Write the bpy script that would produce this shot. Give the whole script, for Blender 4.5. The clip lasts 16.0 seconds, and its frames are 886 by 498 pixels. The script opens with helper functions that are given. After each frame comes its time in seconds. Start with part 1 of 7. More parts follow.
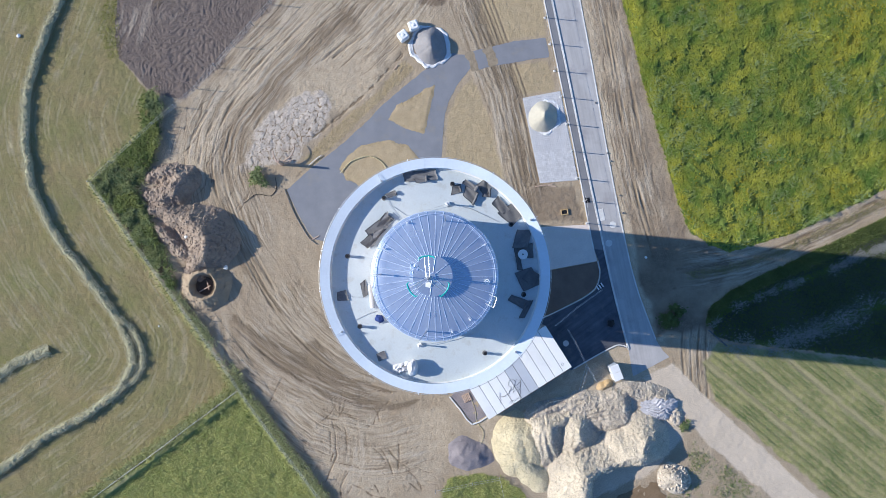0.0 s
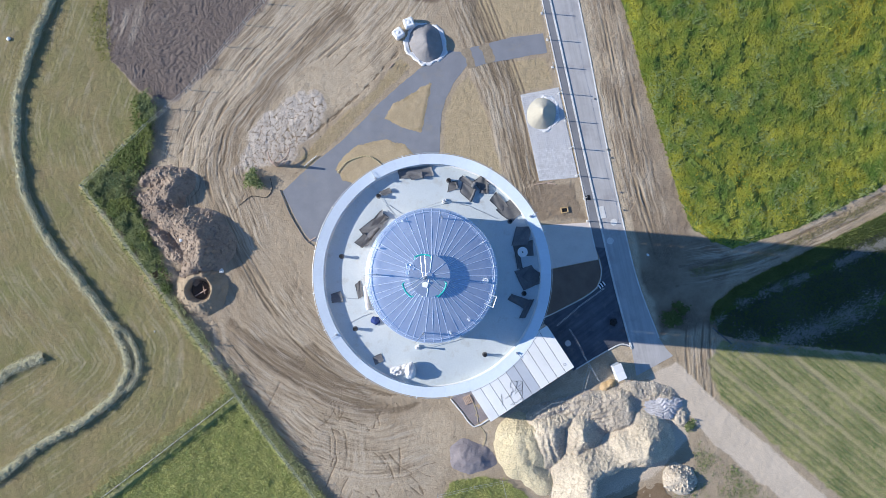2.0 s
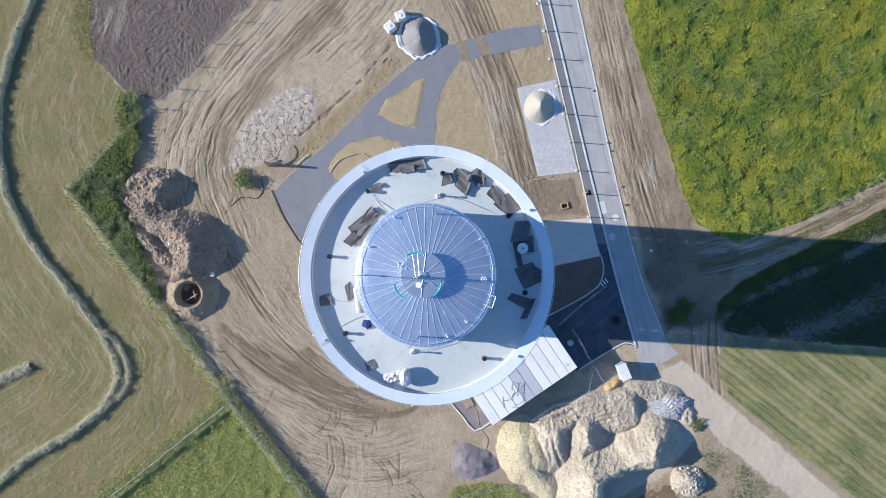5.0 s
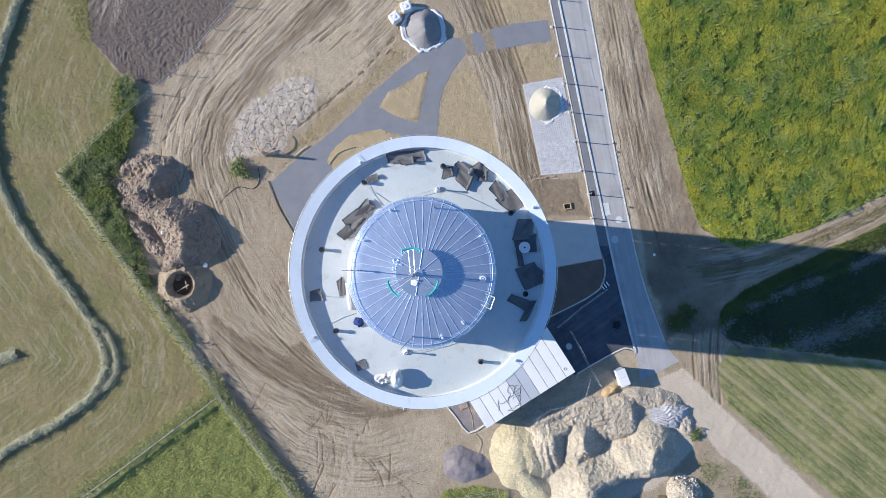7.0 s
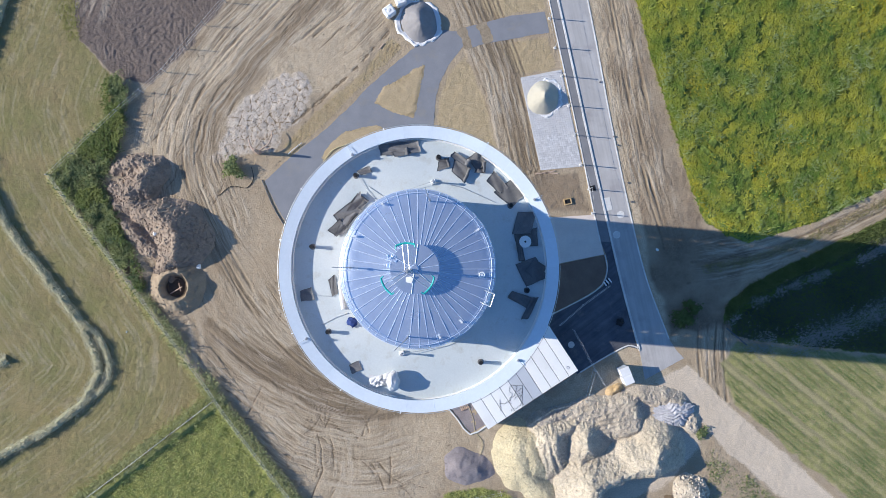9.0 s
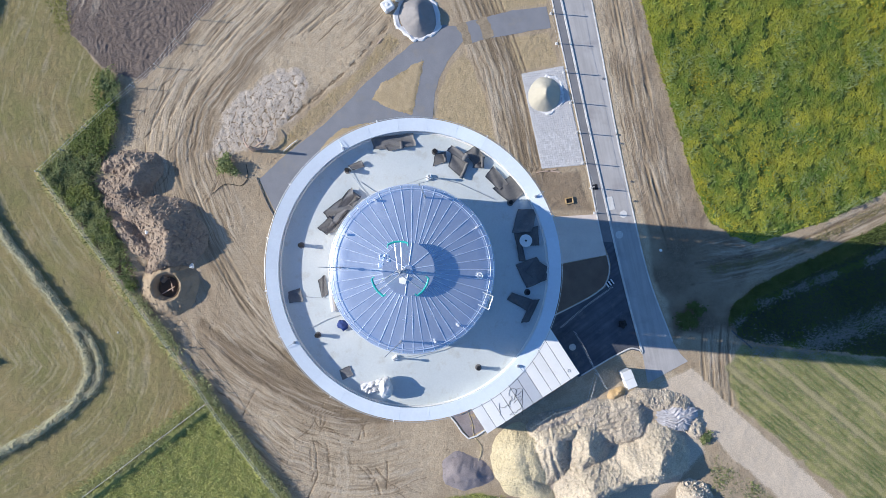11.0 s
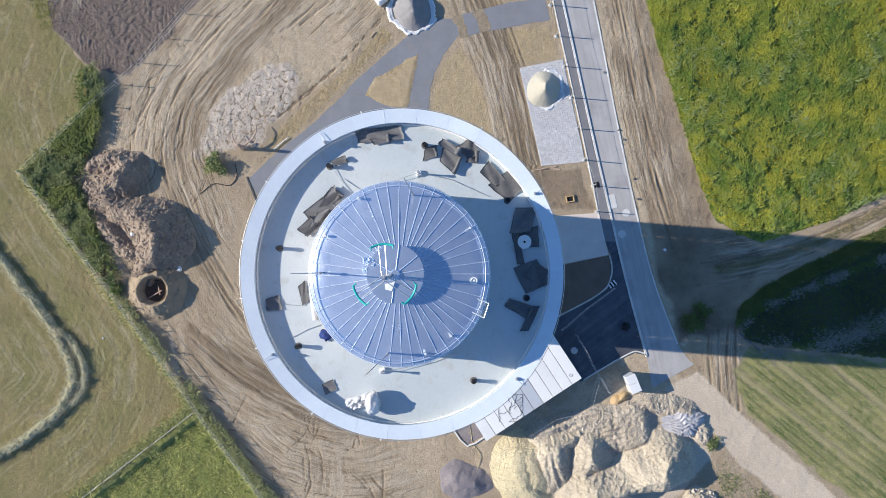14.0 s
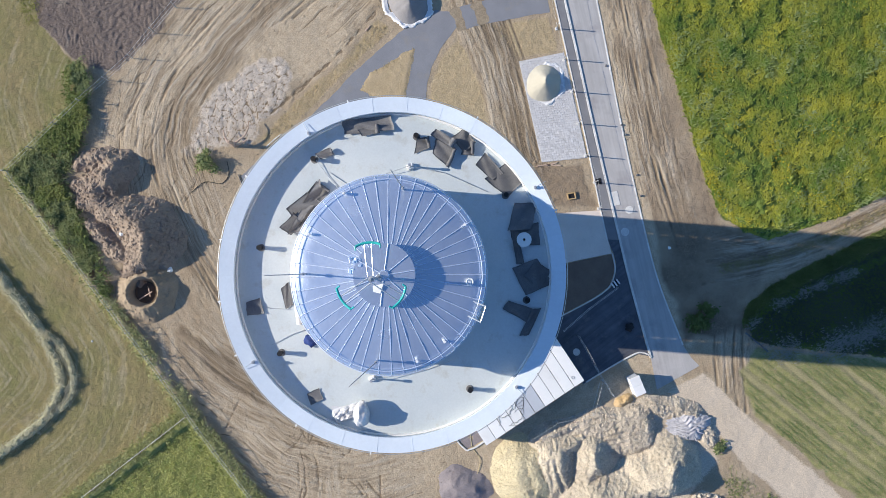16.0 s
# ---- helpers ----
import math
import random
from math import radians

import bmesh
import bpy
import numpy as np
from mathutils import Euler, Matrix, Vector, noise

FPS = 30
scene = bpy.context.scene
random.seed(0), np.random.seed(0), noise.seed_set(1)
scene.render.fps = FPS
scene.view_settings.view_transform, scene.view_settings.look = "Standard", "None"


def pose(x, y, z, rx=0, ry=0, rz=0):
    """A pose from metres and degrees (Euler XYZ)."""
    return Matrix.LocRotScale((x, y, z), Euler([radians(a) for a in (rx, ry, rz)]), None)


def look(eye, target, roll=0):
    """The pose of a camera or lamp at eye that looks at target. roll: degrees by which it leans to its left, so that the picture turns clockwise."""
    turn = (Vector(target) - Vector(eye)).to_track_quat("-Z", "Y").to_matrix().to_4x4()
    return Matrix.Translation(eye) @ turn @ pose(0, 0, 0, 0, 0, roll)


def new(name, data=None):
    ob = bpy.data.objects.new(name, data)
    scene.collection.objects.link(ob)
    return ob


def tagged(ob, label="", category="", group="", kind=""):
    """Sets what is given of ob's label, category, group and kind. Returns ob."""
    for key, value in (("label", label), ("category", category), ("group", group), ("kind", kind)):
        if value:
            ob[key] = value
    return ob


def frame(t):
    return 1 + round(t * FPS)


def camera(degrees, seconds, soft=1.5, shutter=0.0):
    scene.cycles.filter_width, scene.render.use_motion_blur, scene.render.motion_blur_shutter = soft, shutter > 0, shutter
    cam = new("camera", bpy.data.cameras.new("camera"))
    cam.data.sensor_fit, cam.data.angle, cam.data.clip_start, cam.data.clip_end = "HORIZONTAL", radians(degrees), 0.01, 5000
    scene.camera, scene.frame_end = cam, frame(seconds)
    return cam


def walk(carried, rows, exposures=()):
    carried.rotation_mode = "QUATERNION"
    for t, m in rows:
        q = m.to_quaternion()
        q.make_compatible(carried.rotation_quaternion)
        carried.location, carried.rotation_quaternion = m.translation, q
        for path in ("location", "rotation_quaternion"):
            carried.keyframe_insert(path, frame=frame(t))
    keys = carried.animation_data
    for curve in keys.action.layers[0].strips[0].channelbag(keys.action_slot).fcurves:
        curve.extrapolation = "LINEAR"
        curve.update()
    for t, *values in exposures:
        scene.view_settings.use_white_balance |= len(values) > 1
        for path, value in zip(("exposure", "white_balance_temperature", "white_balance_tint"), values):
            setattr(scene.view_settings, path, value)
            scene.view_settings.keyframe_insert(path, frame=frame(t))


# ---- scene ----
cam = camera(61.9, 16.0, soft=0.65)
PATH = [
    (0, (0.317, -0.137, 92.124), (0.317, -0.094, 90.125), 0.2),
    (0.5, (0.382, -0.191, 91.841), (0.384, -0.149, 89.842), 2.3),
    (1, (0.442, -0.196, 91.499), (0.447, -0.146, 89.499), 3.8),
    (1.5, (0.47, -0.24, 91.134), (0.471, -0.187, 89.135), 0.7),
    (2, (0.508, -0.27, 90.736), (0.507, -0.223, 88.736), -1.8),
    (2.5, (0.566, -0.311, 90.304), (0.567, -0.263, 88.305), 0.9),
    (3, (0.615, -0.295, 89.874), (0.619, -0.241, 87.874), 2.7),
    (3.5, (0.636, -0.309, 89.408), (0.639, -0.261, 87.408), 2.5),
    (4, (0.673, -0.333, 88.991), (0.676, -0.282, 86.991), 1.2),
    (6.5, (0.794, -0.382, 86.654), (0.794, -0.34, 84.654), 0.0),
    (7, (0.816, -0.402, 86.203), (0.819, -0.359, 84.204), 4.2),
    (7.5, (0.828, -0.456, 85.738), (0.835, -0.417, 83.738), 10.0),
    (8, (0.899, -0.512, 85.277), (0.91, -0.469, 83.278), 12.6),
    (8.5, (0.929, -0.548, 84.852), (0.938, -0.497, 82.853), 8.7),
    (9, (0.962, -0.573, 84.417), (0.966, -0.531, 82.418), 4.9),
    (11.5, (1.194, -0.597, 82.055), (1.196, -0.554, 80.055), 2.3),
    (12, (1.202, -0.613, 81.589), (1.203, -0.573, 79.59), 0.7),
    (12.5, (1.282, -0.589, 81.155), (1.29, -0.548, 79.155), 8.7),
    (13, (1.356, -0.534, 80.686), (1.366, -0.488, 78.687), 10.1),
    (13.5, (1.44, -0.46, 80.201), (1.448, -0.411, 78.201), 6.8),
    (14, (1.545, -0.413, 79.688), (1.548, -0.371, 77.689), 3.4),
    (14.5, (1.671, -0.405, 79.173), (1.674, -0.36, 77.174), 3.9),
    (15, (1.782, -0.407, 78.598), (1.791, -0.367, 76.598), 11.3),
    (15.5, (1.831, -0.384, 78.04), (1.837, -0.339, 76.041), 6.5),
    (16, (1.833, -0.393, 77.494), (1.834, -0.353, 75.495), 0.5),
]
walk(cam, [(t, look(eye, target, roll)) for t, eye, target, roll in PATH], [(0, 0.44, 6350, 10), (7, 0.44, 6500, 10), (12, 0.44, 6650, 10), (16, 0.44, 6900, 10)])

# ---- world, sun ----
SUN_EL, SUN_DIR = radians(25.0), Vector((0.99556, -0.0941, 0.0))
world = bpy.data.worlds.new("world")
scene.world = world
world.use_nodes = True
_nt = world.node_tree
_sky = _nt.nodes.new("ShaderNodeTexSky")
_sky.sky_type, _sky.sun_disc = "NISHITA", False
_sky.sun_elevation = SUN_EL
_sky.dust_density, _sky.ozone_density = 0.2, 6.0
_sky.sun_rotation = math.atan2(-SUN_DIR.x, -SUN_DIR.y)
_blue = _nt.nodes.new("ShaderNodeVectorMath")
_blue.operation = "MULTIPLY"
_blue.inputs[1].default_value = (0.80, 0.98, 1.10)
_nt.links.new(_sky.outputs[0], _blue.inputs[0])
_nt.links.new(_blue.outputs[0], _nt.nodes["Background"].inputs[0])
_nt.nodes["Background"].inputs[1].default_value = 0.118
sun = new("sun", bpy.data.lights.new("sun", "SUN"))
sun.data.energy, sun.data.angle, sun.data.color = 4.6, radians(0.53), (1.0, 0.945, 0.865)
_way = Vector((SUN_DIR.x * math.cos(SUN_EL), SUN_DIR.y * math.cos(SUN_EL), -math.sin(SUN_EL)))
sun.matrix_world = look((-80, 0, 120), Vector((-80, 0, 120)) + _way)


# ---- materials ----
def _node(nt, kind, **kw):
    n = nt.nodes.new(kind)
    for k, v in kw.items():
        n.inputs[k.replace("_", " ")].default_value = v
    return n


def _mix(nt, fac, a, b, mode="MIX"):
    n = nt.nodes.new("ShaderNodeMix")
    n.data_type, n.blend_type = "RGBA", mode
    for sock, v in ((n.inputs[0], fac), (n.inputs[6], a), (n.inputs[7], b)):
        if isinstance(v, bpy.types.NodeSocket):
            nt.links.new(v, sock)
        elif isinstance(v, (int, float)):
            sock.default_value = v
        else:
            sock.default_value = (*v, 1)
    return n.outputs[2]


def _math(nt, op, a, b=0.0, clamp=False):
    n = nt.nodes.new("ShaderNodeMath")
    n.operation, n.use_clamp = op, clamp
    for sock, v in zip(n.inputs, (a, b)):
        if isinstance(v, bpy.types.NodeSocket):
            nt.links.new(v, sock)
        else:
            sock.default_value = v
    return n.outputs[0]


def _noise(nt, scale, detail=4.0, rough=0.6, vec=None, distortion=0.0):
    n = _node(nt, "ShaderNodeTexNoise", Scale=scale, Detail=detail, Roughness=rough, Distortion=distortion)
    if vec is not None:
        nt.links.new(vec, n.inputs["Vector"])
    return n.outputs[0]


def _step(nt, value, lo, hi):
    n = nt.nodes.new("ShaderNodeMapRange")
    n.inputs[1].default_value, n.inputs[2].default_value = lo, hi
    nt.links.new(value, n.inputs[0])
    return n.outputs[0]


def material(name, a, b, scale=1.0, rough=0.8, metal=0.0, bump=0.3, fine=25.0, grain=0.25, stain=None, vary=0.0,
             island=0.0, bump_scale=0.02, spec=0.3, stain_scale=0.4, drag=None):
    """Two tones mixed by a broad noise, grain by a fine one, an optional stain, variation by object or by island."""
    m = bpy.data.materials.new(name)
    m.use_nodes = True
    nt = m.node_tree
    bs = nt.nodes["Principled BSDF"]
    geo = nt.nodes.new("ShaderNodeNewGeometry")
    pos = geo.outputs["Position"]
    broad = _noise(nt, scale, 5, 0.6, pos)
    fin = _noise(nt, fine, 4, 0.7, pos)
    col = _mix(nt, _step(nt, broad, 0.32, 0.68), a, b)
    if stain:
        col = _mix(nt, _step(nt, _noise(nt, stain_scale, 6, 0.65, pos), 0.55, 0.75), col, stain)
    dark = _step(nt, fin, 0.25, 0.75)
    n = _math(nt, "MULTIPLY_ADD", dark, grain * 2)
    n.node.inputs[2].default_value = 1 - grain
    factor = n
    if vary:
        oi = nt.nodes.new("ShaderNodeObjectInfo")
        v = _math(nt, "MULTIPLY_ADD", oi.outputs["Random"], vary * 2)
        v.node.inputs[2].default_value = 1 - vary
        factor = _math(nt, "MULTIPLY", factor, v)
    if island:
        v = _math(nt, "MULTIPLY_ADD", geo.outputs["Random Per Island"], island * 2)
        v.node.inputs[2].default_value = 1 - island
        factor = _math(nt, "MULTIPLY", factor, v)
    if drag:
        dx, dy, amount = drag
        xyz = nt.nodes.new("ShaderNodeCombineXYZ")
        for k, axis_ in enumerate(((-dy * 1.9, dx * 1.9, 0), (dx * 0.10, dy * 0.10, 0))):
            dot = nt.nodes.new("ShaderNodeVectorMath")
            dot.operation = "DOT_PRODUCT"
            dot.inputs[1].default_value = axis_
            nt.links.new(pos, dot.inputs[0])
            nt.links.new(dot.outputs["Value"], xyz.inputs[k])
        v = _math(nt, "MULTIPLY_ADD", _step(nt, _noise(nt, 1.0, 5, 0.65, xyz.outputs[0]), 0.3, 0.7), amount * 2)
        v.node.inputs[2].default_value = 1 - amount
        factor = _math(nt, "MULTIPLY", factor, v)
    vm = nt.nodes.new("ShaderNodeVectorMath")
    vm.operation = "SCALE"
    nt.links.new(col, vm.inputs[0])
    nt.links.new(factor, vm.inputs["Scale"])
    nt.links.new(vm.outputs[0], bs.inputs["Base Color"])
    bs.inputs["Metallic"].default_value = metal
    bs.inputs["Specular IOR Level"].default_value = spec
    r = _math(nt, "MULTIPLY_ADD", broad, 0.25)
    r.node.inputs[2].default_value = max(rough - 0.12, 0.02)
    nt.links.new(r, bs.inputs["Roughness"])
    if bump:
        bp = _node(nt, "ShaderNodeBump", Strength=bump, Distance=bump_scale)
        nt.links.new(_math(nt, "ADD", fin, broad), bp.inputs["Height"])
        nt.links.new(bp.outputs[0], bs.inputs["Normal"])
    return m


def plant(name, a, b, c, scale=0.25):
    """Leaves: three tones, mixed by patches of ground and from leaf to leaf, with some light through the leaf."""
    m = bpy.data.materials.new(name)
    m.use_nodes = True
    nt = m.node_tree
    bs = nt.nodes["Principled BSDF"]
    geo = nt.nodes.new("ShaderNodeNewGeometry")
    rnd = geo.outputs["Random Per Island"]
    patch = _step(nt, _noise(nt, scale, 2.5, 0.5, geo.outputs["Position"]), 0.36, 0.64)
    col = _mix(nt, patch, a, b)
    col = _mix(nt, _step(nt, rnd, 0.55, 1.5), col, c)
    bs.inputs["Roughness"].default_value = 0.65
    bs.inputs["Specular IOR Level"].default_value = 0.25
    nt.links.new(col, bs.inputs["Base Color"])
    tr = nt.nodes.new("ShaderNodeBsdfTranslucent")
    nt.links.new(col, tr.inputs[0])
    mx = nt.nodes.new("ShaderNodeMixShader")
    mx.inputs[0].default_value = 0.3
    nt.links.new(bs.outputs[0], mx.inputs[1])
    nt.links.new(tr.outputs[0], mx.inputs[2])
    nt.links.new(mx.outputs[0], nt.nodes["Material Output"].inputs[0])
    return m


def ground_material():
    """Soil with the growth and wear of the place laid over it by the masks that the ground mesh carries."""
    m = bpy.data.materials.new("soil_and_turf")
    m.use_nodes = True
    nt = m.node_tree
    bs = nt.nodes["Principled BSDF"]
    pos = nt.nodes.new("ShaderNodeNewGeometry").outputs["Position"]
    n_b = _noise(nt, 0.22, 6, 0.62, pos)
    n_m = _noise(nt, 1.3, 5, 0.65, pos)
    n_f = _noise(nt, 7.0, 5, 0.7, pos)
    broad, mid, fin = _step(nt, n_b, 0.35, 0.65), _step(nt, n_m, 0.3, 0.7), _step(nt, n_f, 0.28, 0.72)

    def mask(name, soft=0.35):
        at = nt.nodes.new("ShaderNodeAttribute")
        at.attribute_name = name
        ragged = _math(nt, "MULTIPLY_ADD", _math(nt, "SUBTRACT", n_f, 0.5), soft * 2)
        nt.links.new(at.outputs["Fac"], ragged.node.inputs[2])
        return _step(nt, ragged, 0.32, 0.68), at.outputs["Fac"]

    col = _mix(nt, broad, (0.355, 0.27, 0.178), (0.43, 0.342, 0.242))
    col = _mix(nt, mid, col, _mix(nt, 0.5, col, (0.45, 0.37, 0.27)))
    layers = [
        ("pale", (0.54, 0.445, 0.322), (0.43, 0.336, 0.232), mid),
        ("straw", (0.475, 0.37, 0.235), (0.41, 0.32, 0.192), mid),
        ("rubble", (0.40, 0.335, 0.275), (0.66, 0.58, 0.49), mid),
        ("gravel", (0.60, 0.505, 0.395), (0.545, 0.455, 0.35), broad),
        ("track", (0.20, 0.148, 0.098), (0.265, 0.205, 0.14), fin),
        ("topsoil", (0.185, 0.135, 0.095), (0.25, 0.19, 0.135), mid),
        ("plough", (0.135, 0.105, 0.090), (0.225, 0.185, 0.160), fin),
        ("mown", (0.298, 0.238, 0.12), (0.222, 0.21, 0.088), broad),
        ("paddock", (0.22, 0.245, 0.075), (0.31, 0.30, 0.115), fin),
        ("stubble", (0.235, 0.24, 0.09), (0.365, 0.32, 0.17), mid),
        ("lush", (0.10, 0.15, 0.035), (0.15, 0.19, 0.045), fin),
    ]
    for name, a, b, by in layers:
        f, _ = mask(name)
        col = _mix(nt, f, col, _mix(nt, by, a, b))
    f, raw = mask("mown", 0.1)
    dry = _step(nt, _noise(nt, 0.5, 6, 0.7, pos), 0.45, 0.7)
    col = _mix(nt, _math(nt, "MULTIPLY", _math(nt, "MULTIPLY", f, dry), 0.6), col, (0.275, 0.228, 0.122))
    f2, _ = mask("swath", 0.2)
    col = _mix(nt, _math(nt, "MULTIPLY", f2, 0.75), col, (0.33, 0.29, 0.165))
    at = nt.nodes.new("ShaderNodeAttribute")
    at.attribute_name = "streak"
    st = _step(nt, at.outputs["Fac"], 0.15, 0.85)
    col = _mix(nt, _math(nt, "MULTIPLY", _step(nt, st, 0.55, 0.85), 0.5), col, (0.52, 0.445, 0.35))
    col = _mix(nt, _math(nt, "MULTIPLY", _step(nt, st, 0.45, 0.15), 0.55), col, (0.19, 0.142, 0.095))
    lane = []
    for key in ("lane_side", "lane_way", "lane_on"):
        at = nt.nodes.new("ShaderNodeAttribute")
        at.attribute_name = key
        lane.append(at.outputs["Fac"])
    xyz = nt.nodes.new("ShaderNodeCombineXYZ")
    nt.links.new(_math(nt, "MULTIPLY", lane[0], 3.4), xyz.inputs[0])
    nt.links.new(_math(nt, "MULTIPLY", lane[1], 0.16), xyz.inputs[1])
    drag = _noise(nt, 1.0, 6, 0.72, xyz.outputs[0], 0.3)
    col = _mix(nt, _math(nt, "MULTIPLY", _step(nt, drag, 0.53, 0.68), _math(nt, "MULTIPLY", lane[2], 0.55)), col, (0.56, 0.475, 0.375))
    col = _mix(nt, _math(nt, "MULTIPLY", _step(nt, drag, 0.47, 0.30), _math(nt, "MULTIPLY", lane[2], 0.75)), col, (0.165, 0.12, 0.08))
    grain = _math(nt, "MULTIPLY_ADD", fin, 0.58)
    grain.node.inputs[2].default_value = 0.71
    vm = nt.nodes.new("ShaderNodeVectorMath")
    vm.operation = "SCALE"
    nt.links.new(col, vm.inputs[0])
    nt.links.new(grain, vm.inputs["Scale"])
    nt.links.new(vm.outputs[0], bs.inputs["Base Color"])
    bs.inputs["Roughness"].default_value = 0.95
    bs.inputs["Specular IOR Level"].default_value = 0.1
    bp = _node(nt, "ShaderNodeBump", Strength=0.8, Distance=0.1)
    h = _math(nt, "ADD", _math(nt, "MULTIPLY", n_m, 0.8), _math(nt, "MULTIPLY", n_f, 0.8))
    h = _math(nt, "ADD", h, _math(nt, "MULTIPLY", drag, _math(nt, "MULTIPLY", lane[2], 1.6)))
    nt.links.new(h, bp.inputs["Height"])
    worn, _ = mask("gravel", 0.1)
    k = _math(nt, "MULTIPLY_ADD", worn, -0.65)
    k.node.inputs[2].default_value = 0.8
    nt.links.new(k, bp.inputs["Strength"])
    nt.links.new(bp.outputs[0], bs.inputs["Normal"])
    return m


M_SOIL = ground_material()
M_ROAD = material("worn_asphalt", (0.405, 0.39, 0.38), (0.46, 0.445, 0.435), 0.5, 0.85, bump=0.2, fine=30, grain=0.12, stain=(0.33, 0.31, 0.31), drag=(0.2, -0.98, 0.14))
M_PATH = material("fresh_asphalt", (0.215, 0.22, 0.24), (0.255, 0.26, 0.28), 0.6, 0.85, bump=0.2, fine=30, grain=0.15, stain=(0.27, 0.255, 0.235))
M_WALKWAY = material("dark_asphalt", (0.20, 0.20, 0.21), (0.24, 0.24, 0.25), 0.8, 0.85, bump=0.2, fine=30, grain=0.15)
M_YARD = material("new_black_asphalt", (0.075, 0.08, 0.098), (0.12, 0.125, 0.145), 0.5, 0.7, bump=0.2, fine=30, grain=0.2, stain=(0.17, 0.165, 0.17), stain_scale=0.7, drag=(0.8, 0.6, 0.25))
M_KERB = material("kerb_concrete", (0.60, 0.59, 0.57), (0.70, 0.69, 0.66), 1.5, 0.8, bump=0.2, vary=0.08)
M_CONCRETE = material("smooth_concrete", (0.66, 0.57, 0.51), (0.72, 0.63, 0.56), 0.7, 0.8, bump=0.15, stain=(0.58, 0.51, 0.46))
M_PAVER = material("paving_stone", (0.56, 0.55, 0.55), (0.64, 0.63, 0.63), 1.2, 0.8, bump=0.2, vary=0.10)
M_JOINT = material("joint_sand", (0.50, 0.49, 0.48), (0.56, 0.55, 0.53), 2.0, 0.95)
M_DECK = material("roof_concrete", (0.56, 0.612, 0.62), (0.62, 0.666, 0.67), 0.55, 0.34, spec=1.0, bump=0.1, fine=12, grain=0.06, stain=(0.48, 0.49, 0.455), stain_scale=1.6)
M_COPING = material("coping_sheet", (0.69, 0.765, 0.84), (0.74, 0.815, 0.88), 0.6, 0.5, metal=0.05, bump=0.04, fine=6, grain=0.04, vary=0.03, spec=0.5)
M_TOWER = material("tower_concrete", (0.40, 0.39, 0.37), (0.47, 0.46, 0.44), 0.4, 0.85, bump=0.2)
M_CONE = material("filmed_sheet_metal", (0.72, 0.80, 0.93), (0.78, 0.85, 0.96), 0.9, 0.22, metal=0.72, bump=0.25, fine=2.6, grain=0.05, bump_scale=0.04, spec=0.8, vary=0.03)
M_SEAM = material("folded_seam", (0.50, 0.57, 0.72), (0.56, 0.63, 0.75), 2.0, 0.4, metal=0.1, bump=0.05, spec=0.6)
M_STEEL = material("galvanised_steel", (0.52, 0.53, 0.54), (0.62, 0.63, 0.64), 3.0, 0.42, metal=0.7, bump=0.05)
M_WIRE = material("dull_zinc_wire", (0.50, 0.50, 0.48), (0.60, 0.60, 0.58), 3.0, 0.6, bump=0.02)
M_TEAL = material("teal_paint", (0.02, 0.42, 0.40), (0.03, 0.50, 0.46), 3.0, 0.4, bump=0.02, grain=0.05)
M_FELT = material("bitumen_felt", (0.125, 0.124, 0.13), (0.185, 0.183, 0.183), 1.8, 0.8, bump=0.25, fine=30, grain=0.25, stain=(0.21, 0.205, 0.20), stain_scale=1.5, vary=0.2)
M_RUBBER = material("black_rubber", (0.014, 0.014, 0.016), (0.022, 0.022, 0.024), 3.0, 0.6, bump=0.05)
M_WHITE = material("white_sheet", (0.78, 0.78, 0.77), (0.84, 0.84, 0.83), 1.5, 0.45, bump=0.05, grain=0.04, vary=0.04)
M_PANEL = material("roof_panel_white", (0.82, 0.82, 0.81), (0.87, 0.87, 0.86), 0.8, 0.5, bump=0.05, grain=0.05, vary=0.05, stain=(0.75, 0.74, 0.72))
M_PANEL2 = material("roof_panel_grey", (0.49, 0.52, 0.57), (0.55, 0.58, 0.63), 0.8, 0.5, bump=0.05, grain=0.05, vary=0.04)
M_WALL = material("annex_wall", (0.34, 0.33, 0.32), (0.40, 0.39, 0.38), 0.6, 0.85, bump=0.15)
M_EARTH = material("excavated_earth", (0.27, 0.212, 0.168), (0.385, 0.305, 0.235), 0.5, 0.95, bump=0.6, fine=6, grain=0.2, bump_scale=0.08, stain=(0.215, 0.165, 0.125), spec=0.1)
M_EARTH2 = material("sandy_earth", (0.31, 0.24, 0.165), (0.41, 0.32, 0.225), 0.6, 0.95, bump=0.5, fine=8, grain=0.15, bump_scale=0.06, spec=0.1)
M_LIME = material("limestone_rubble", (0.52, 0.445, 0.34), (0.67, 0.585, 0.46), 0.3, 0.95, bump=1.0, fine=5, grain=0.28, bump_scale=0.12, stain=(0.48, 0.42, 0.345), spec=0.1, stain_scale=0.25)
M_LIMEROCK = material("limestone_lump", (0.52, 0.445, 0.34), (0.67, 0.585, 0.46), 0.3, 0.95, bump=0.5, fine=9, grain=0.15, island=0.22, spec=0.1)
M_RUBBLE = material("mixed_rubble", (0.46, 0.395, 0.31), (0.60, 0.525, 0.425), 0.6, 0.95, bump=0.9, fine=6, grain=0.25, bump_scale=0.1, stain=(0.36, 0.295, 0.22), spec=0.1)
M_RUBBLELUMP = material("mixed_rubble_lump", (0.48, 0.41, 0.325), (0.65, 0.57, 0.465), 0.6, 0.95, bump=0.5, fine=9, grain=0.15, island=0.25, spec=0.1)
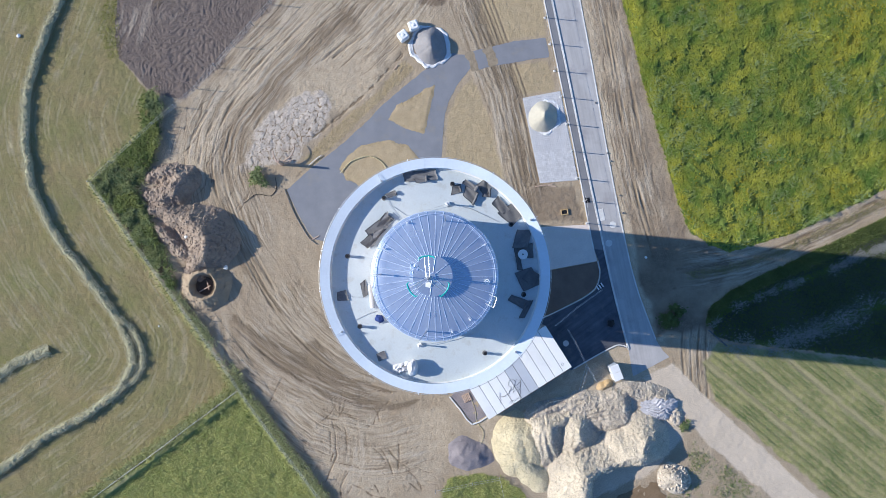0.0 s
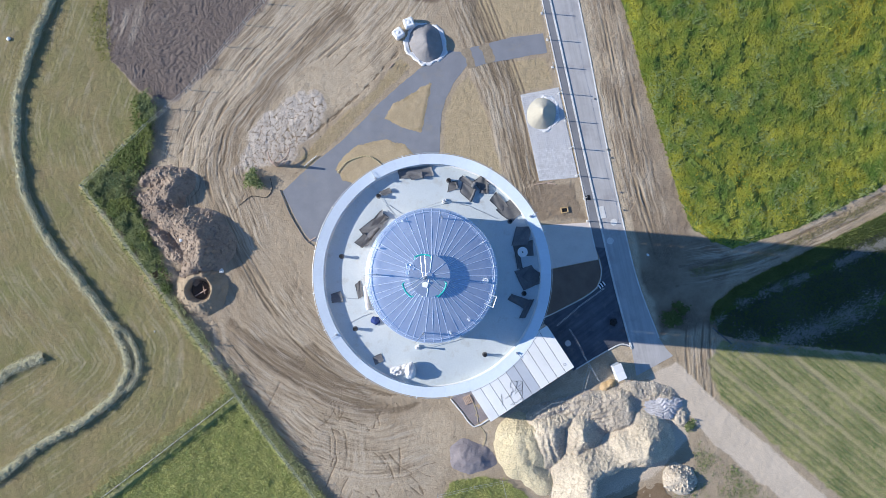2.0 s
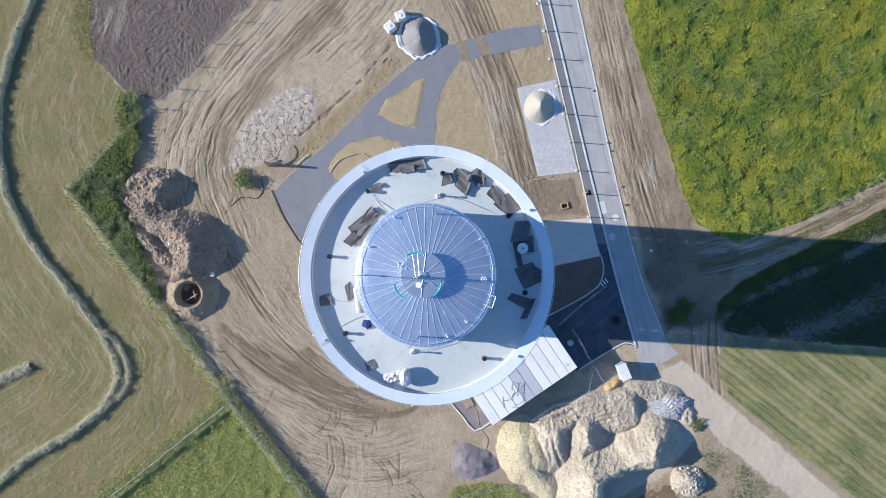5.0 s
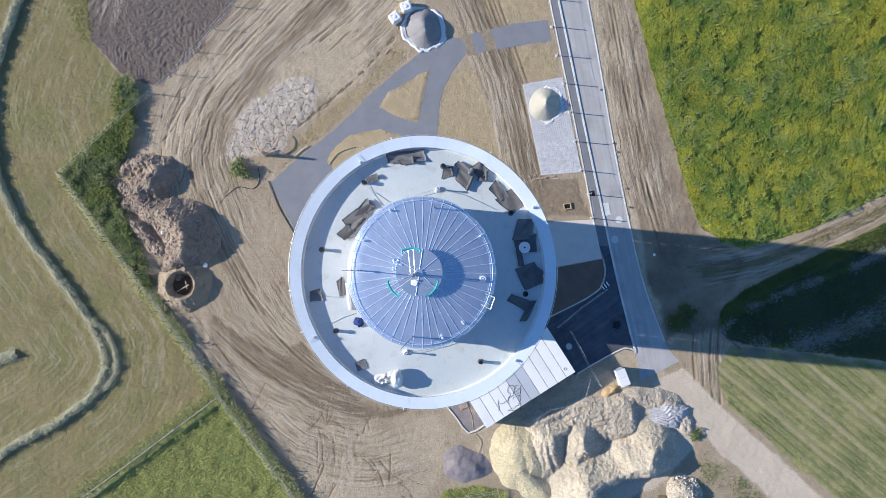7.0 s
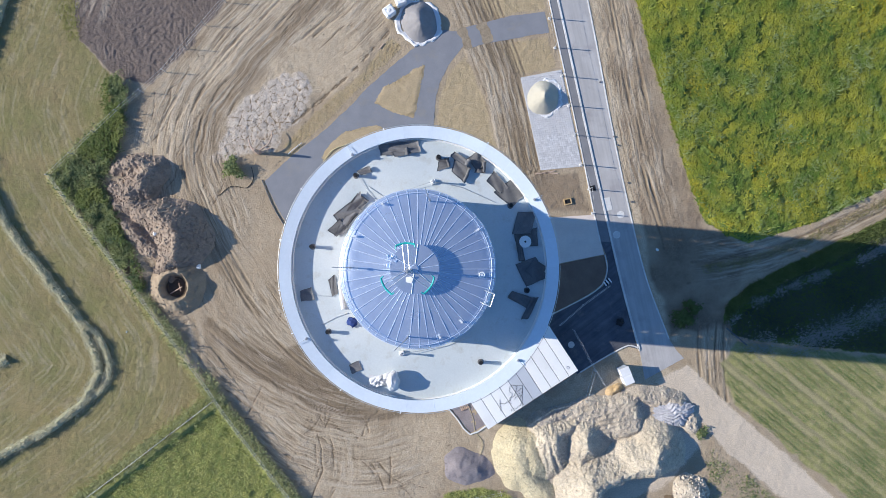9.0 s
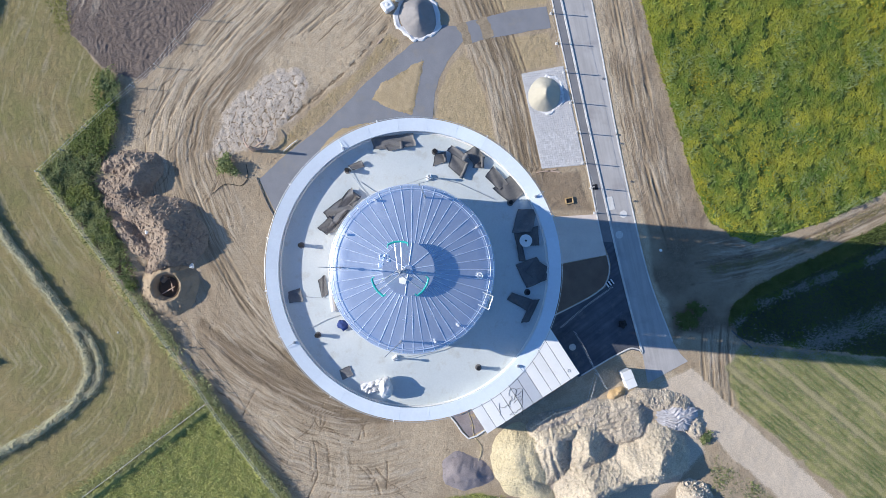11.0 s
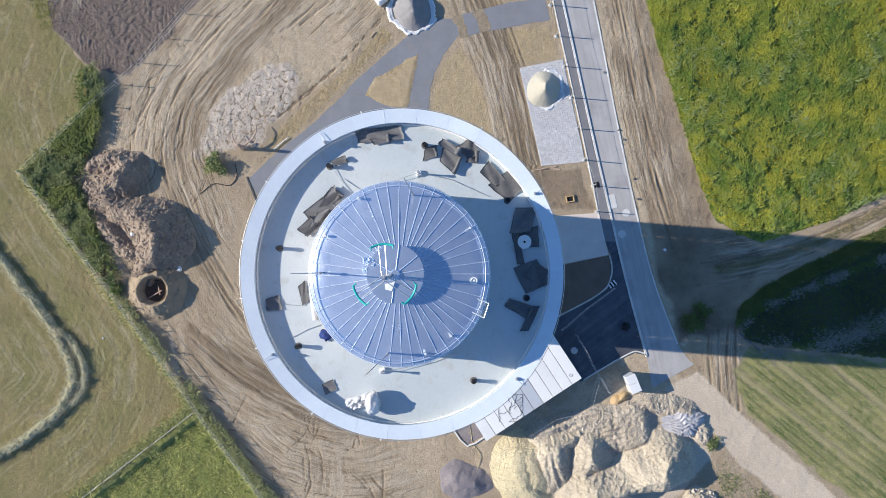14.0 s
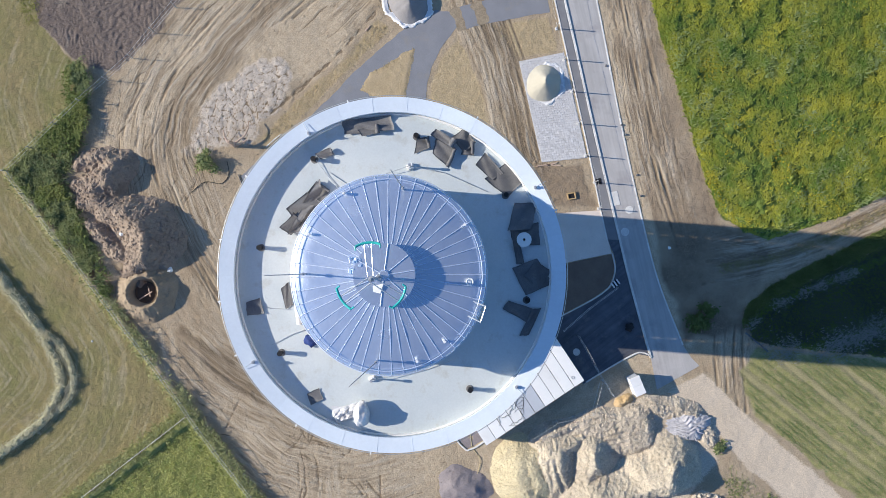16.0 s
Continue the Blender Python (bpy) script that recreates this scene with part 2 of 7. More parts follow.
M_GRAVEL = material("cream_gravel", (0.62, 0.53, 0.345), (0.73, 0.635, 0.43), 0.5, 0.95, bump=0.9, fine=6, grain=0.22, bump_scale=0.1, spec=0.1)
M_PEBBLE = material("cream_pebble", (0.64, 0.55, 0.37), (0.75, 0.655, 0.455), 0.5, 0.95, bump=0.4, fine=9, grain=0.12, island=0.22, spec=0.1)
M_GRIT = material("grey_grit", (0.245, 0.235, 0.238), (0.315, 0.30, 0.298), 0.9, 0.95, bump=0.4, fine=16, grain=0.15, stain=(0.30, 0.275, 0.255), spec=0.1)
M_SAND = material("pale_sand", (0.46, 0.425, 0.345), (0.52, 0.485, 0.40), 0.9, 0.95, bump=0.3, fine=16, grain=0.1, spec=0.1)
M_DARKHEAP = material("dark_chippings", (0.245, 0.215, 0.22), (0.32, 0.285, 0.285), 0.8, 0.95, bump=0.6, fine=9, grain=0.25, bump_scale=0.06, spec=0.1)
M_OCHRE = material("ochre_clay", (0.46, 0.315, 0.155), (0.56, 0.405, 0.235), 1.0, 0.9, bump=0.4, fine=9, bump_scale=0.04)
M_TARP = material("white_tarpaulin", (0.74, 0.74, 0.74), (0.82, 0.82, 0.82), 1.4, 0.45, bump=0.5, fine=5, grain=0.06, bump_scale=0.03)
M_WOOD = material("bleached_wood", (0.46, 0.33, 0.25), (0.57, 0.43, 0.34), 2.0, 0.8, bump=0.3, fine=20)
M_HOSE = material("yellow_hose", (0.55, 0.47, 0.26), (0.62, 0.54, 0.32), 2.0, 0.5, bump=0.05)
M_BLUE = material("blue_cloth", (0.02, 0.045, 0.16), (0.03, 0.06, 0.22), 2.0, 0.7, bump=0.3)
M_PLASTIC = material("grey_plastic_film", (0.40, 0.39, 0.41), (0.52, 0.51, 0.53), 1.2, 0.4, bump=0.5, fine=4, bump_scale=0.05)
P_MEADOW = plant("meadow_grass", (0.17, 0.275, 0.05), (0.51, 0.49, 0.07), (0.54, 0.53, 0.17), 0.4)
P_SILVER = plant("grey_green_herb", (0.24, 0.31, 0.10), (0.30, 0.355, 0.13), (0.38, 0.42, 0.20), 0.4)
P_FLOWER = plant("yellow_blossom", (0.52, 0.40, 0.03), (0.46, 0.43, 0.05), (0.58, 0.50, 0.09), 0.25)
P_PADDOCK = plant("paddock_grass", (0.26, 0.32, 0.095), (0.46, 0.46, 0.16), (0.54, 0.53, 0.26), 0.8)
P_MOWN = plant("mown_grass", (0.255, 0.235, 0.105), (0.345, 0.285, 0.155), (0.44, 0.37, 0.23), 0.3)
P_HAY = plant("drying_hay", (0.50, 0.46, 0.31), (0.57, 0.53, 0.37), (0.66, 0.61, 0.45), 0.8)
P_WEED = plant("rank_weeds", (0.13, 0.18, 0.075), (0.29, 0.32, 0.12), (0.40, 0.41, 0.22), 0.9)
P_BANK = plant("bank_grass", (0.10, 0.135, 0.04), (0.155, 0.185, 0.055), (0.22, 0.24, 0.09), 0.4)
P_NETTLE = plant("bright_weeds", (0.14, 0.19, 0.05), (0.23, 0.26, 0.07), (0.32, 0.33, 0.14), 0.5)
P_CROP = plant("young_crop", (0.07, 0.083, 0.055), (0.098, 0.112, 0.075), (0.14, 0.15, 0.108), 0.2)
P_STRAW = plant("dry_straw_grass", (0.48, 0.38, 0.225), (0.43, 0.345, 0.19), (0.55, 0.45, 0.285), 0.5)
P_ROWS = plant("field_rows", (0.165, 0.225, 0.08), (0.27, 0.295, 0.125), (0.40, 0.385, 0.22), 0.35)


# ---- helpers for meshes ----
def add(name, mesh, mat, parent=None, label="", smooth=False):
    ob = new(name, mesh)
    if mat:
        mesh.materials.append(mat)
    if parent:
        ob.parent = parent
    if label:
        ob["label"] = label
    mesh.polygons.foreach_set("use_smooth", [smooth] * len(mesh.polygons))
    return ob


def part(name, bm, mat, parent=None, label="", smooth=False):
    mesh = bpy.data.meshes.new(name)
    bmesh.ops.recalc_face_normals(bm, faces=bm.faces[:])
    bm.to_mesh(mesh)
    bm.free()
    return add(name, mesh, mat, parent, label, smooth)


def thing(name, at, label, category, group="", rz=0.0):
    e = new(name)
    e.empty_display_size = 0.2
    e.matrix_world = pose(*at, 0, 0, rz)
    return tagged(e, label, category, group)


def array_mesh(name, verts, faces):
    """A mesh from numpy arrays, all faces with the same number of corners."""
    mesh = bpy.data.meshes.new(name)
    nv, (nf, k) = len(verts), faces.shape
    mesh.vertices.add(nv)
    mesh.vertices.foreach_set("co", np.ascontiguousarray(verts, dtype=np.float32).ravel())
    mesh.loops.add(nf * k)
    mesh.loops.foreach_set("vertex_index", np.ascontiguousarray(faces, dtype=np.int32).ravel())
    mesh.polygons.add(nf)
    mesh.polygons.foreach_set("loop_start", np.arange(0, nf * k, k, dtype=np.int32))
    mesh.update(calc_edges=True)
    return mesh


def box(bm, size, m=Matrix(), bevel=0.0):
    r = bmesh.ops.create_cube(bm, size=1.0, matrix=m @ Matrix.Diagonal((*size, 1)))
    if bevel:
        edges = list({e for v in r["verts"] for e in v.link_edges})
        bmesh.ops.bevel(bm, geom=edges, offset=bevel, segments=1, affect="EDGES")


def rod(bm, a, b, r, n=8, r2=None):
    a, b = Vector(a), Vector(b)
    d = b - a
    m = Matrix.Translation((a + b) / 2) @ d.to_track_quat("Z", "Y").to_matrix().to_4x4()
    bmesh.ops.create_cone(bm, cap_ends=True, segments=n, radius1=r, radius2=r if r2 is None else r2, depth=d.length, matrix=m)


def tube(bm, pts, r, n=6):
    for a, b in zip(pts, pts[1:]):
        rod(bm, a, b, r, n)


def lathe(bm, profile, n=96, a0=0.0, a1=360.0, centre=(0, 0), closed=False):
    """Turns a profile of (radius, height) round a vertical axis."""
    full = abs(a1 - a0) >= 359.9
    steps = n if full else n + 1
    rings = []
    for i in range(steps):
        a = radians(a0 + (a1 - a0) * i / n)
        rings.append([bm.verts.new((centre[0] + r * math.cos(a), centre[1] + r * math.sin(a), z)) for r, z in profile])
    k = len(profile)
    for i in range(n):
        p, q = rings[i], rings[(i + 1) % steps]
        for j in range(k if closed else k - 1):
            bm.faces.new((p[j], q[j], q[(j + 1) % k], p[(j + 1) % k]))
    if not full and closed:
        bm.faces.new(rings[0][::-1])
        bm.faces.new(rings[-1])


def slab(bm, outline, z0, z1):
    """A flat plate with the given outline (counter-clockwise or not) between two heights."""
    lo = [bm.verts.new((x, y, z0)) for x, y in outline]
    hi = [bm.verts.new((x, y, z1)) for x, y in outline]
    bm.faces.new(hi)
    bm.faces.new(lo[::-1])
    n = len(outline)
    for i in range(n):
        bm.faces.new((lo[i], lo[(i + 1) % n], hi[(i + 1) % n], hi[i]))


def curve_points(pts, step=0.5):
    """Evenly spaced points on a smooth curve through pts."""
    p = np.array(pts, float)
    p = np.vstack([2 * p[0] - p[1], p, 2 * p[-1] - p[-2]])
    out = []
    for i in range(1, len(p) - 2):
        a, b, c, d = p[i - 1:i + 3]
        n = max(2, int(np.linalg.norm(c - b) / step))
        t = (np.arange(n) / n)[:, None]
        out.append(0.5 * (2 * b + (c - a) * t + (2 * a - 5 * b + 4 * c - d) * t ** 2 + (3 * b - a - 3 * c + d) * t ** 3))
    out.append(p[-2][None])
    return np.vstack(out)


def offset_line(line, d):
    t = np.gradient(line, axis=0)
    t /= np.linalg.norm(t, axis=1)[:, None]
    return line + d * np.stack([t[:, 1], -t[:, 0]], 1)


_lattice = np.random.RandomState(7).rand(512, 512)


def vnoise(x, y, scale, seed=0):
    """Smooth noise from 0 to 1, scale in bumps a metre."""
    u, v = np.asarray(x) * scale + 17.3 * seed + 1000, np.asarray(y) * scale + 31.7 * seed + 1000
    i, j = np.floor(u).astype(int), np.floor(v).astype(int)
    f, g = u - i, v - j
    f, g = f * f * (3 - 2 * f), g * g * (3 - 2 * g)
    w = lambda a, b: _lattice[a % 512, b % 512]
    return (w(i, j) * (1 - f) + w(i + 1, j) * f) * (1 - g) + (w(i, j + 1) * (1 - f) + w(i + 1, j + 1) * f) * g


def fbm(x, y, scale, octaves=4, seed=0):
    s, a, t = 0, 1.0, 0
    for o in range(octaves):
        s = s + a * vnoise(x, y, scale * 2 ** o, seed + o)
        t += a
        a *= 0.5
    return s / t


def cells(x, y, scale, seed=0):
    """Cracked crust: for each point its plate's own random number and its distance to the next crack, in plates."""
    u, v = x * scale, y * scale
    i, j = np.floor(u).astype(int), np.floor(v).astype(int)
    f1, f2, own = np.full(np.shape(x), 9.0), np.full(np.shape(x), 9.0), np.zeros(np.shape(x))
    for a in (-1, 0, 1):
        for b in (-1, 0, 1):
            p, q = (i + a + 41 * seed) % 512, (j + b + 17 * seed) % 512
            d = np.hypot(i + a + _lattice[p, q] - u, j + b + _lattice[q, p] - v)
            nearer = d < f1
            f2 = np.where(nearer, f1, np.minimum(f2, d))
            own = np.where(nearer, _lattice[(p + 101) % 512, (q + 57) % 512], own)
            f1 = np.where(nearer, d, f1)
    return own, f2 - f1


def inside(x, y, poly):
    """Signed distance to an outline, positive inside."""
    d = np.full(np.shape(x), 1e9)
    odd = np.zeros(np.shape(x), bool)
    n = len(poly)
    for k in range(n):
        (x0, y0), (x1, y1) = poly[k], poly[(k + 1) % n]
        ex, ey = x1 - x0, y1 - y0
        t = np.clip(((x - x0) * ex + (y - y0) * ey) / (ex * ex + ey * ey + 1e-12), 0, 1)
        d = np.minimum(d, np.hypot(x - x0 - t * ex, y - y0 - t * ey))
        if abs(ey) > 1e-12:
            odd ^= ((y0 > y) != (y1 > y)) & (x < ex * (y - y0) / ey + x0)
    return np.where(odd, d, -d)


def to_line(x, y, line):
    """Distance to an open line."""
    d = np.full(np.shape(x), 1e9)
    for (x0, y0), (x1, y1) in zip(line, line[1:]):
        ex, ey = x1 - x0, y1 - y0
        t = np.clip(((x - x0) * ex + (y - y0) * ey) / (ex * ex + ey * ey + 1e-12), 0, 1)
        d = np.minimum(d, np.hypot(x - x0 - t * ex, y - y0 - t * ey))
    return d


def along(x, y, line):
    """Signed distance to a line and the way along it."""
    best, side, way = np.full(np.shape(x), 1e9), np.zeros(np.shape(x)), np.zeros(np.shape(x))
    run = 0.0
    for (x0, y0), (x1, y1) in zip(line, line[1:]):
        ex, ey = x1 - x0, y1 - y0
        ln = math.hypot(ex, ey)
        t = np.clip(((x - x0) * ex + (y - y0) * ey) / (ln * ln + 1e-12), 0, 1)
        d = np.hypot(x - x0 - t * ex, y - y0 - t * ey)
        near = d < best
        best = np.where(near, d, best)
        side = np.where(near, np.sign((x - x0) * ey - (y - y0) * ex) * d, side)
        way = np.where(near, run + t * ln, way)
        run += ln
    return side, way


def scatter(poly, n, rng):
    """Random points inside an outline."""
    p = np.array(poly)
    lo, hi = p.min(0), p.max(0)
    out = np.zeros((0, 2))
    while len(out) < n:
        q = lo + rng.rand(n * 2, 2) * (hi - lo)
        out = np.vstack([out, q[inside(q[:, 0], q[:, 1], poly) > 0]])
    return out[:n]


def blades(name, xy, z, length, width, up, mat, rng, lean=None, folds=True, jitter=0.0):
    """Grass: at every point one bent blade of two triangles' length, leaning a random way."""
    n = len(xy)
    a = rng.rand(n) * 2 * np.pi if lean is None else lean[0] + rng.randn(n) * lean[1]
    size = (0.6 + 0.8 * rng.rand(n))
    ln, wd, h = length * size, width * size, up * size * (0.6 + 0.8 * rng.rand(n))
    dx, dy = np.cos(a), np.sin(a)
    base = np.column_stack([xy, np.broadcast_to(z, (n,))])
    if jitter:
        base[:, 2] += rng.rand(n) * jitter
    side = np.column_stack([-dy, dx, np.zeros(n)]) * wd[:, None] / 2
    out = np.column_stack([dx * ln, dy * ln, np.zeros(n)])
    rise = np.column_stack([np.zeros(n), np.zeros(n), h])
    v = np.stack([base - side, base + side, base + out * 0.45 + rise * 0.8 + side * 0.8,
                  base + out * 0.45 + rise * 0.8 - side * 0.8, base + out + rise * (0.75 + 0.4 * rng.rand(n))[:, None]], 1)
    i = np.arange(n)[:, None] * 5
    f = np.concatenate([i + [0, 1, 2], i + [0, 2, 3], i + [3, 2, 4]])
    return add(name, array_mesh(name, v.reshape(-1, 3), f), mat)


def stuff(ob, label, category):
    return tagged(ob, label, category, kind="stuff")


def structure(ob, label, category=""):
    return tagged(ob, label, category or ob.name.replace("_", " "), kind="structure")


# ---- plan of the site ----
TX, TY = -0.18, -0.76                       # the tower's axis
WEST_FENCE = [(-43.4, 10.0), (-33.7, -3.1), (-25.9, -13.6), (-24.6, -15.8), (-19.5, -22.6), (-13.5, -30.3), (-9.0, -36.0)]
NORTH_FENCE = [(-43.4, 10.0), (-35.1, 17.8), (-30.8, 21.3), (-26.1, 26.8), (-24.1, 29.2), (-19.5, 34.5), (-14.5, 40.5)]
PADDOCK_FENCE = [(-24.9, -15.7), (-42.9, -29.2), (-54.0, -37.5)]
KERB_1 = [(11.5, 40.0), (12.9, 33.2), (14.5, 25.3), (16.8, 13.9), (18.5, 4.9), (19.1, 1.9)]
KERB_2 = [(12.5, 40.0), (13.9, 33.2), (15.7, 24.6), (17.7, 14.7), (19.8, 4.8), (21.5, -3.0), (23.4, -10.5)]
ROAD_EAST = [(16.1, 40.0), (17.4, 33.2), (19.0, 24.6), (20.7, 14.7), (22.5, 5.5), (24.3, -2.3), (26.8, -9.3), (28.5, -11.5)]
MEADOW = [(20.8, 42.0), (22.7, 33.2), (24.1, 28.2), (25.1, 23.9), (27.2, 16.8), (29.7, 7.6), (30.9, 4.4), (33.5, 2.5), (36.0, 1.5), (43.7, 3.9), (55.6, 9.4), (72.0, 17.0), (72.0, 42.0)]
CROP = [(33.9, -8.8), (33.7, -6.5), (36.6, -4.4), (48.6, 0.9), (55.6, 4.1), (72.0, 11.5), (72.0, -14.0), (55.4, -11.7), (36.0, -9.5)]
BANK = [(33.0, -7.6), (33.4, -5.5), (36.2, -3.2), (47.5, 2.2), (55.6, 6.0), (72.0, 13.7), (72.0, 11.5), (55.6, 4.1), (48.6, 0.9), (36.6, -4.4)]
STUBBLE = [(32.8, -12.0), (34.5, -9.8), (55.4, -11.9), (72.0, -14.0), (72.0, -45.0), (60.0, -45.0), (48.5, -29.0), (38.4, -20.2), (34.3, -16.6)]
FARM_TRACK = [(25.3, -14.2), (28.9, -12.1), (33.0, -16.6), (37.2, -20.1), (47.0, -29.0), (60.0, -41.0), (55.0, -41.0), (41.4, -29.0), (33.7, -22.6), (29.5, -17.7)]
PLOUGH = [(-41.5, 45.0), (-40.8, 33.1), (-41.1, 28.8), (-40.4, 25.6), (-37.1, 21.7), (-31.8, 20.3), (-26.1, 26.8), (-19.5, 34.5), (-12.0, 43.5)]
HEDGE = [(-43.2, 10.0), (-36.2, 16.9), (-37.0, 20.0), (-35.5, 21.4), (-35.8, 19.0), (-35.2, 15.0), (-36.4, 12.4), (-38.0, 9.2), (-35.6, 3.6), (-33.5, -0.5), (-32.9, -3.4), (-34.2, -2.6)]
HEDGE_SOUTH = [(-33.9, -3.0), (-32.6, -3.5), (-24.3, -14.2), (-23.4, -16.0), (-18.2, -22.9), (-8.0, -36.0), (-9.6, -36.0), (-20.1, -22.4), (-25.4, -15.2), (-26.6, -13.3)]
MOWN = [(-43.4, 10.0), (-33.9, -3.1), (-26.1, -13.6), (-24.9, -15.7), (-42.9, -29.2), (-75.0, -53.0), (-75.0, 45.0), (-41.5, 45.0), (-40.8, 33.1), (-41.1, 28.8), (-40.4, 25.6), (-36.6, 21.3), (-35.6, 17.5)]
PADDOCK = [(-24.9, -15.7), (-19.8, -22.4), (-9.2, -36.0), (-9.2, -53.0), (-75.0, -53.0), (-42.9, -29.2)]
SOUTH_GREEN = [(1.0, -26.6), (4.0, -26.0), (8.0, -26.3), (10.5, -28.5), (11.0, -33.0), (0.5, -33.0), (0.0, -28.5)]
STRAW_A = [(-14.8, 13.4), (-11.8, 16.3), (-6.6, 21.4), (-3.2, 24.4), (-4.6, 25.4), (-8.5, 21.0), (-13.8, 16.6), (-17.0, 13.2), (-16.3, 11.9)]
STRAW_B = [(3.9, 23.6), (2.0, 21.2), (0.9, 18.0), (0.5, 12.0), (1.5, 6.0), (8.0, 6.5), (7.8, 12.0), (6.2, 18.0)]
STRAW_C = [(13.0, 39.0), (12.6, 33.0), (13.2, 28.8), (7.0, 27.8), (4.5, 31.0), (6.0, 39.0)]
STRAW_D = [(7.6, 24.6), (13.4, 25.6), (14.3, 21.8), (10.0, 21.0)]
STRAW_E = [(12.2, 9.9), (17.0, 10.2), (18.2, 5.2), (11.0, 5.0), (9.5, 9.0)]
RUBBLE = [(-25.5, 12.0), (-22.0, 18.5), (-17.0, 22.2), (-13.5, 20.0), (-14.5, 16.5), (-19.0, 12.8), (-22.5, 11.0)]
TRIANGLE = [(-0.8, 22.4), (-2.1, 16.3), (-4.5, 17.0), (-6.5, 18.0), (-5.4, 19.8), (-3.0, 21.2)]
ISLAND = [(-12.7, 11.8), (-11.6, 13.4), (-9.9, 14.8), (-8.0, 15.2), (-6.3, 15.3), (-4.2, 14.8), (-2.5, 13.0), (-3.5, 10.2), (-8.0, 9.2), (-9.9, 9.7), (-11.8, 10.5)]
RUTS = [
    [(1.5, 38.0), (3.5, 32.0), (5.2, 27.5), (7.3, 22.0), (8.8, 16.0), (10.2, 10.0), (11.0, 6.0)],
    [(3.0, 38.0), (5.2, 32.0), (7.0, 27.5), (9.0, 22.0), (10.4, 16.0), (11.6, 10.5)],
    [(-8.0, 40.0), (-16.0, 31.5), (-22.5, 24.5), (-27.0, 18.5), (-28.6, 12.0), (-27.0, 6.0), (-23.5, -1.0), (-20.5, -6.0), (-16.5, -10.5), (-12.0, -13.8), (-6.0, -16.0)],
    [(-6.5, 39.0), (-14.5, 30.5), (-21.0, 23.3), (-25.6, 17.8), (-27.2, 12.0), (-25.6, 6.0), (-22.2, -0.6), (-19.3, -5.2), (-15.5, -9.4), (-11.0, -12.6), (-5.5, -14.6)],
    [(-23.0, 27.0), (-27.5, 21.5), (-31.2, 15.5), (-31.6, 12.0)],
    [(-21.0, 27.0), (-25.8, 21.5), (-29.4, 15.8), (-30.2, 12.5)],
    [(-26.0, -7.5), (-21.5, -11.5), (-16.5, -14.6), (-11.0, -16.8), (-7.0, -17.3)],
    [(-24.5, 2.0), (-21.5, -3.5), (-17.5, -8.0), (-13.0, -11.4), (-9.0, -13.0)],
    [(-3.0, 39.0), (-10.0, 30.0), (-16.0, 24.5)],
    [(-1.0, 40.0), (-7.5, 31.0), (-13.5, 25.8)],
    [(32.3, -7.4), (32.1, -10.3), (32.4, -15.6)],
    [(30.2, -7.4), (30.1, -10.2), (30.3, -13.6)],
    [(33.1, -7.5), (33.0, -10.3), (33.3, -16.4)],
    [(29.0, -3.0), (35.0, -1.8), (43.0, 1.0), (55.0, 6.8), (70.0, 13.9)],
    [(29.5, -0.6), (35.0, 0.2), (43.0, 2.6), (55.0, 8.3), (70.0, 15.3)],
    [(18.9, 38.0), (20.9, 28.0), (22.6, 18.0), (24.3, 9.0), (26.5, 1.0)],
    [(21.2, 36.0), (22.9, 27.0), (24.6, 18.0), (26.4, 9.0)],
    [(2.2, 38.0), (4.3, 32.0), (6.0, 27.5), (8.1, 22.0), (9.6, 16.0), (10.9, 10.2)],
    [(4.0, 38.0), (6.3, 32.0), (8.0, 27.3), (9.9, 22.0), (11.2, 17.5)],
    [(31.3, -7.4), (31.2, -10.2), (31.3, -14.3)],
    [(19.6, 36.0), (21.5, 27.0), (23.2, 18.0), (24.9, 9.0), (26.6, 3.0)],
]


WEDGE = [(-15.2, -9.0), (-12.2, -12.9), (-9.6, -15.3), (-5.6, -17.0), (-2.1, -16.7), (-3.7, -17.8), (-7.0, -18.3), (-10.4, -18.1), (-13.1, -17.6), (-16.4, -15.4), (-20.4, -13.0), (-23.7, -10.2), (-26.3, -7.3), (-25.6, -6.3), (-22.3, -8.8), (-17.6, -11.0)]


# ---- ground: one sheet, fine where it is seen, wider and wider to the horizon ----
def axis(lo, hi, step):
    mid = np.arange(lo, hi, step)
    far = step * 1.35 ** np.arange(1, 31)
    far = np.cumsum(far)
    return np.concatenate([lo - far[::-1], mid, mid[-1] + far])


def canopy(x, y):
    """How high the meadow's growth stands: hummocks of half a metre to two metres."""
    return 0.05 + 0.85 * np.clip(fbm(x, y, 1.05, 3, 230) - 0.28, 0, 1) + 0.22 * fbm(x, y, 2.6, 2, 236)


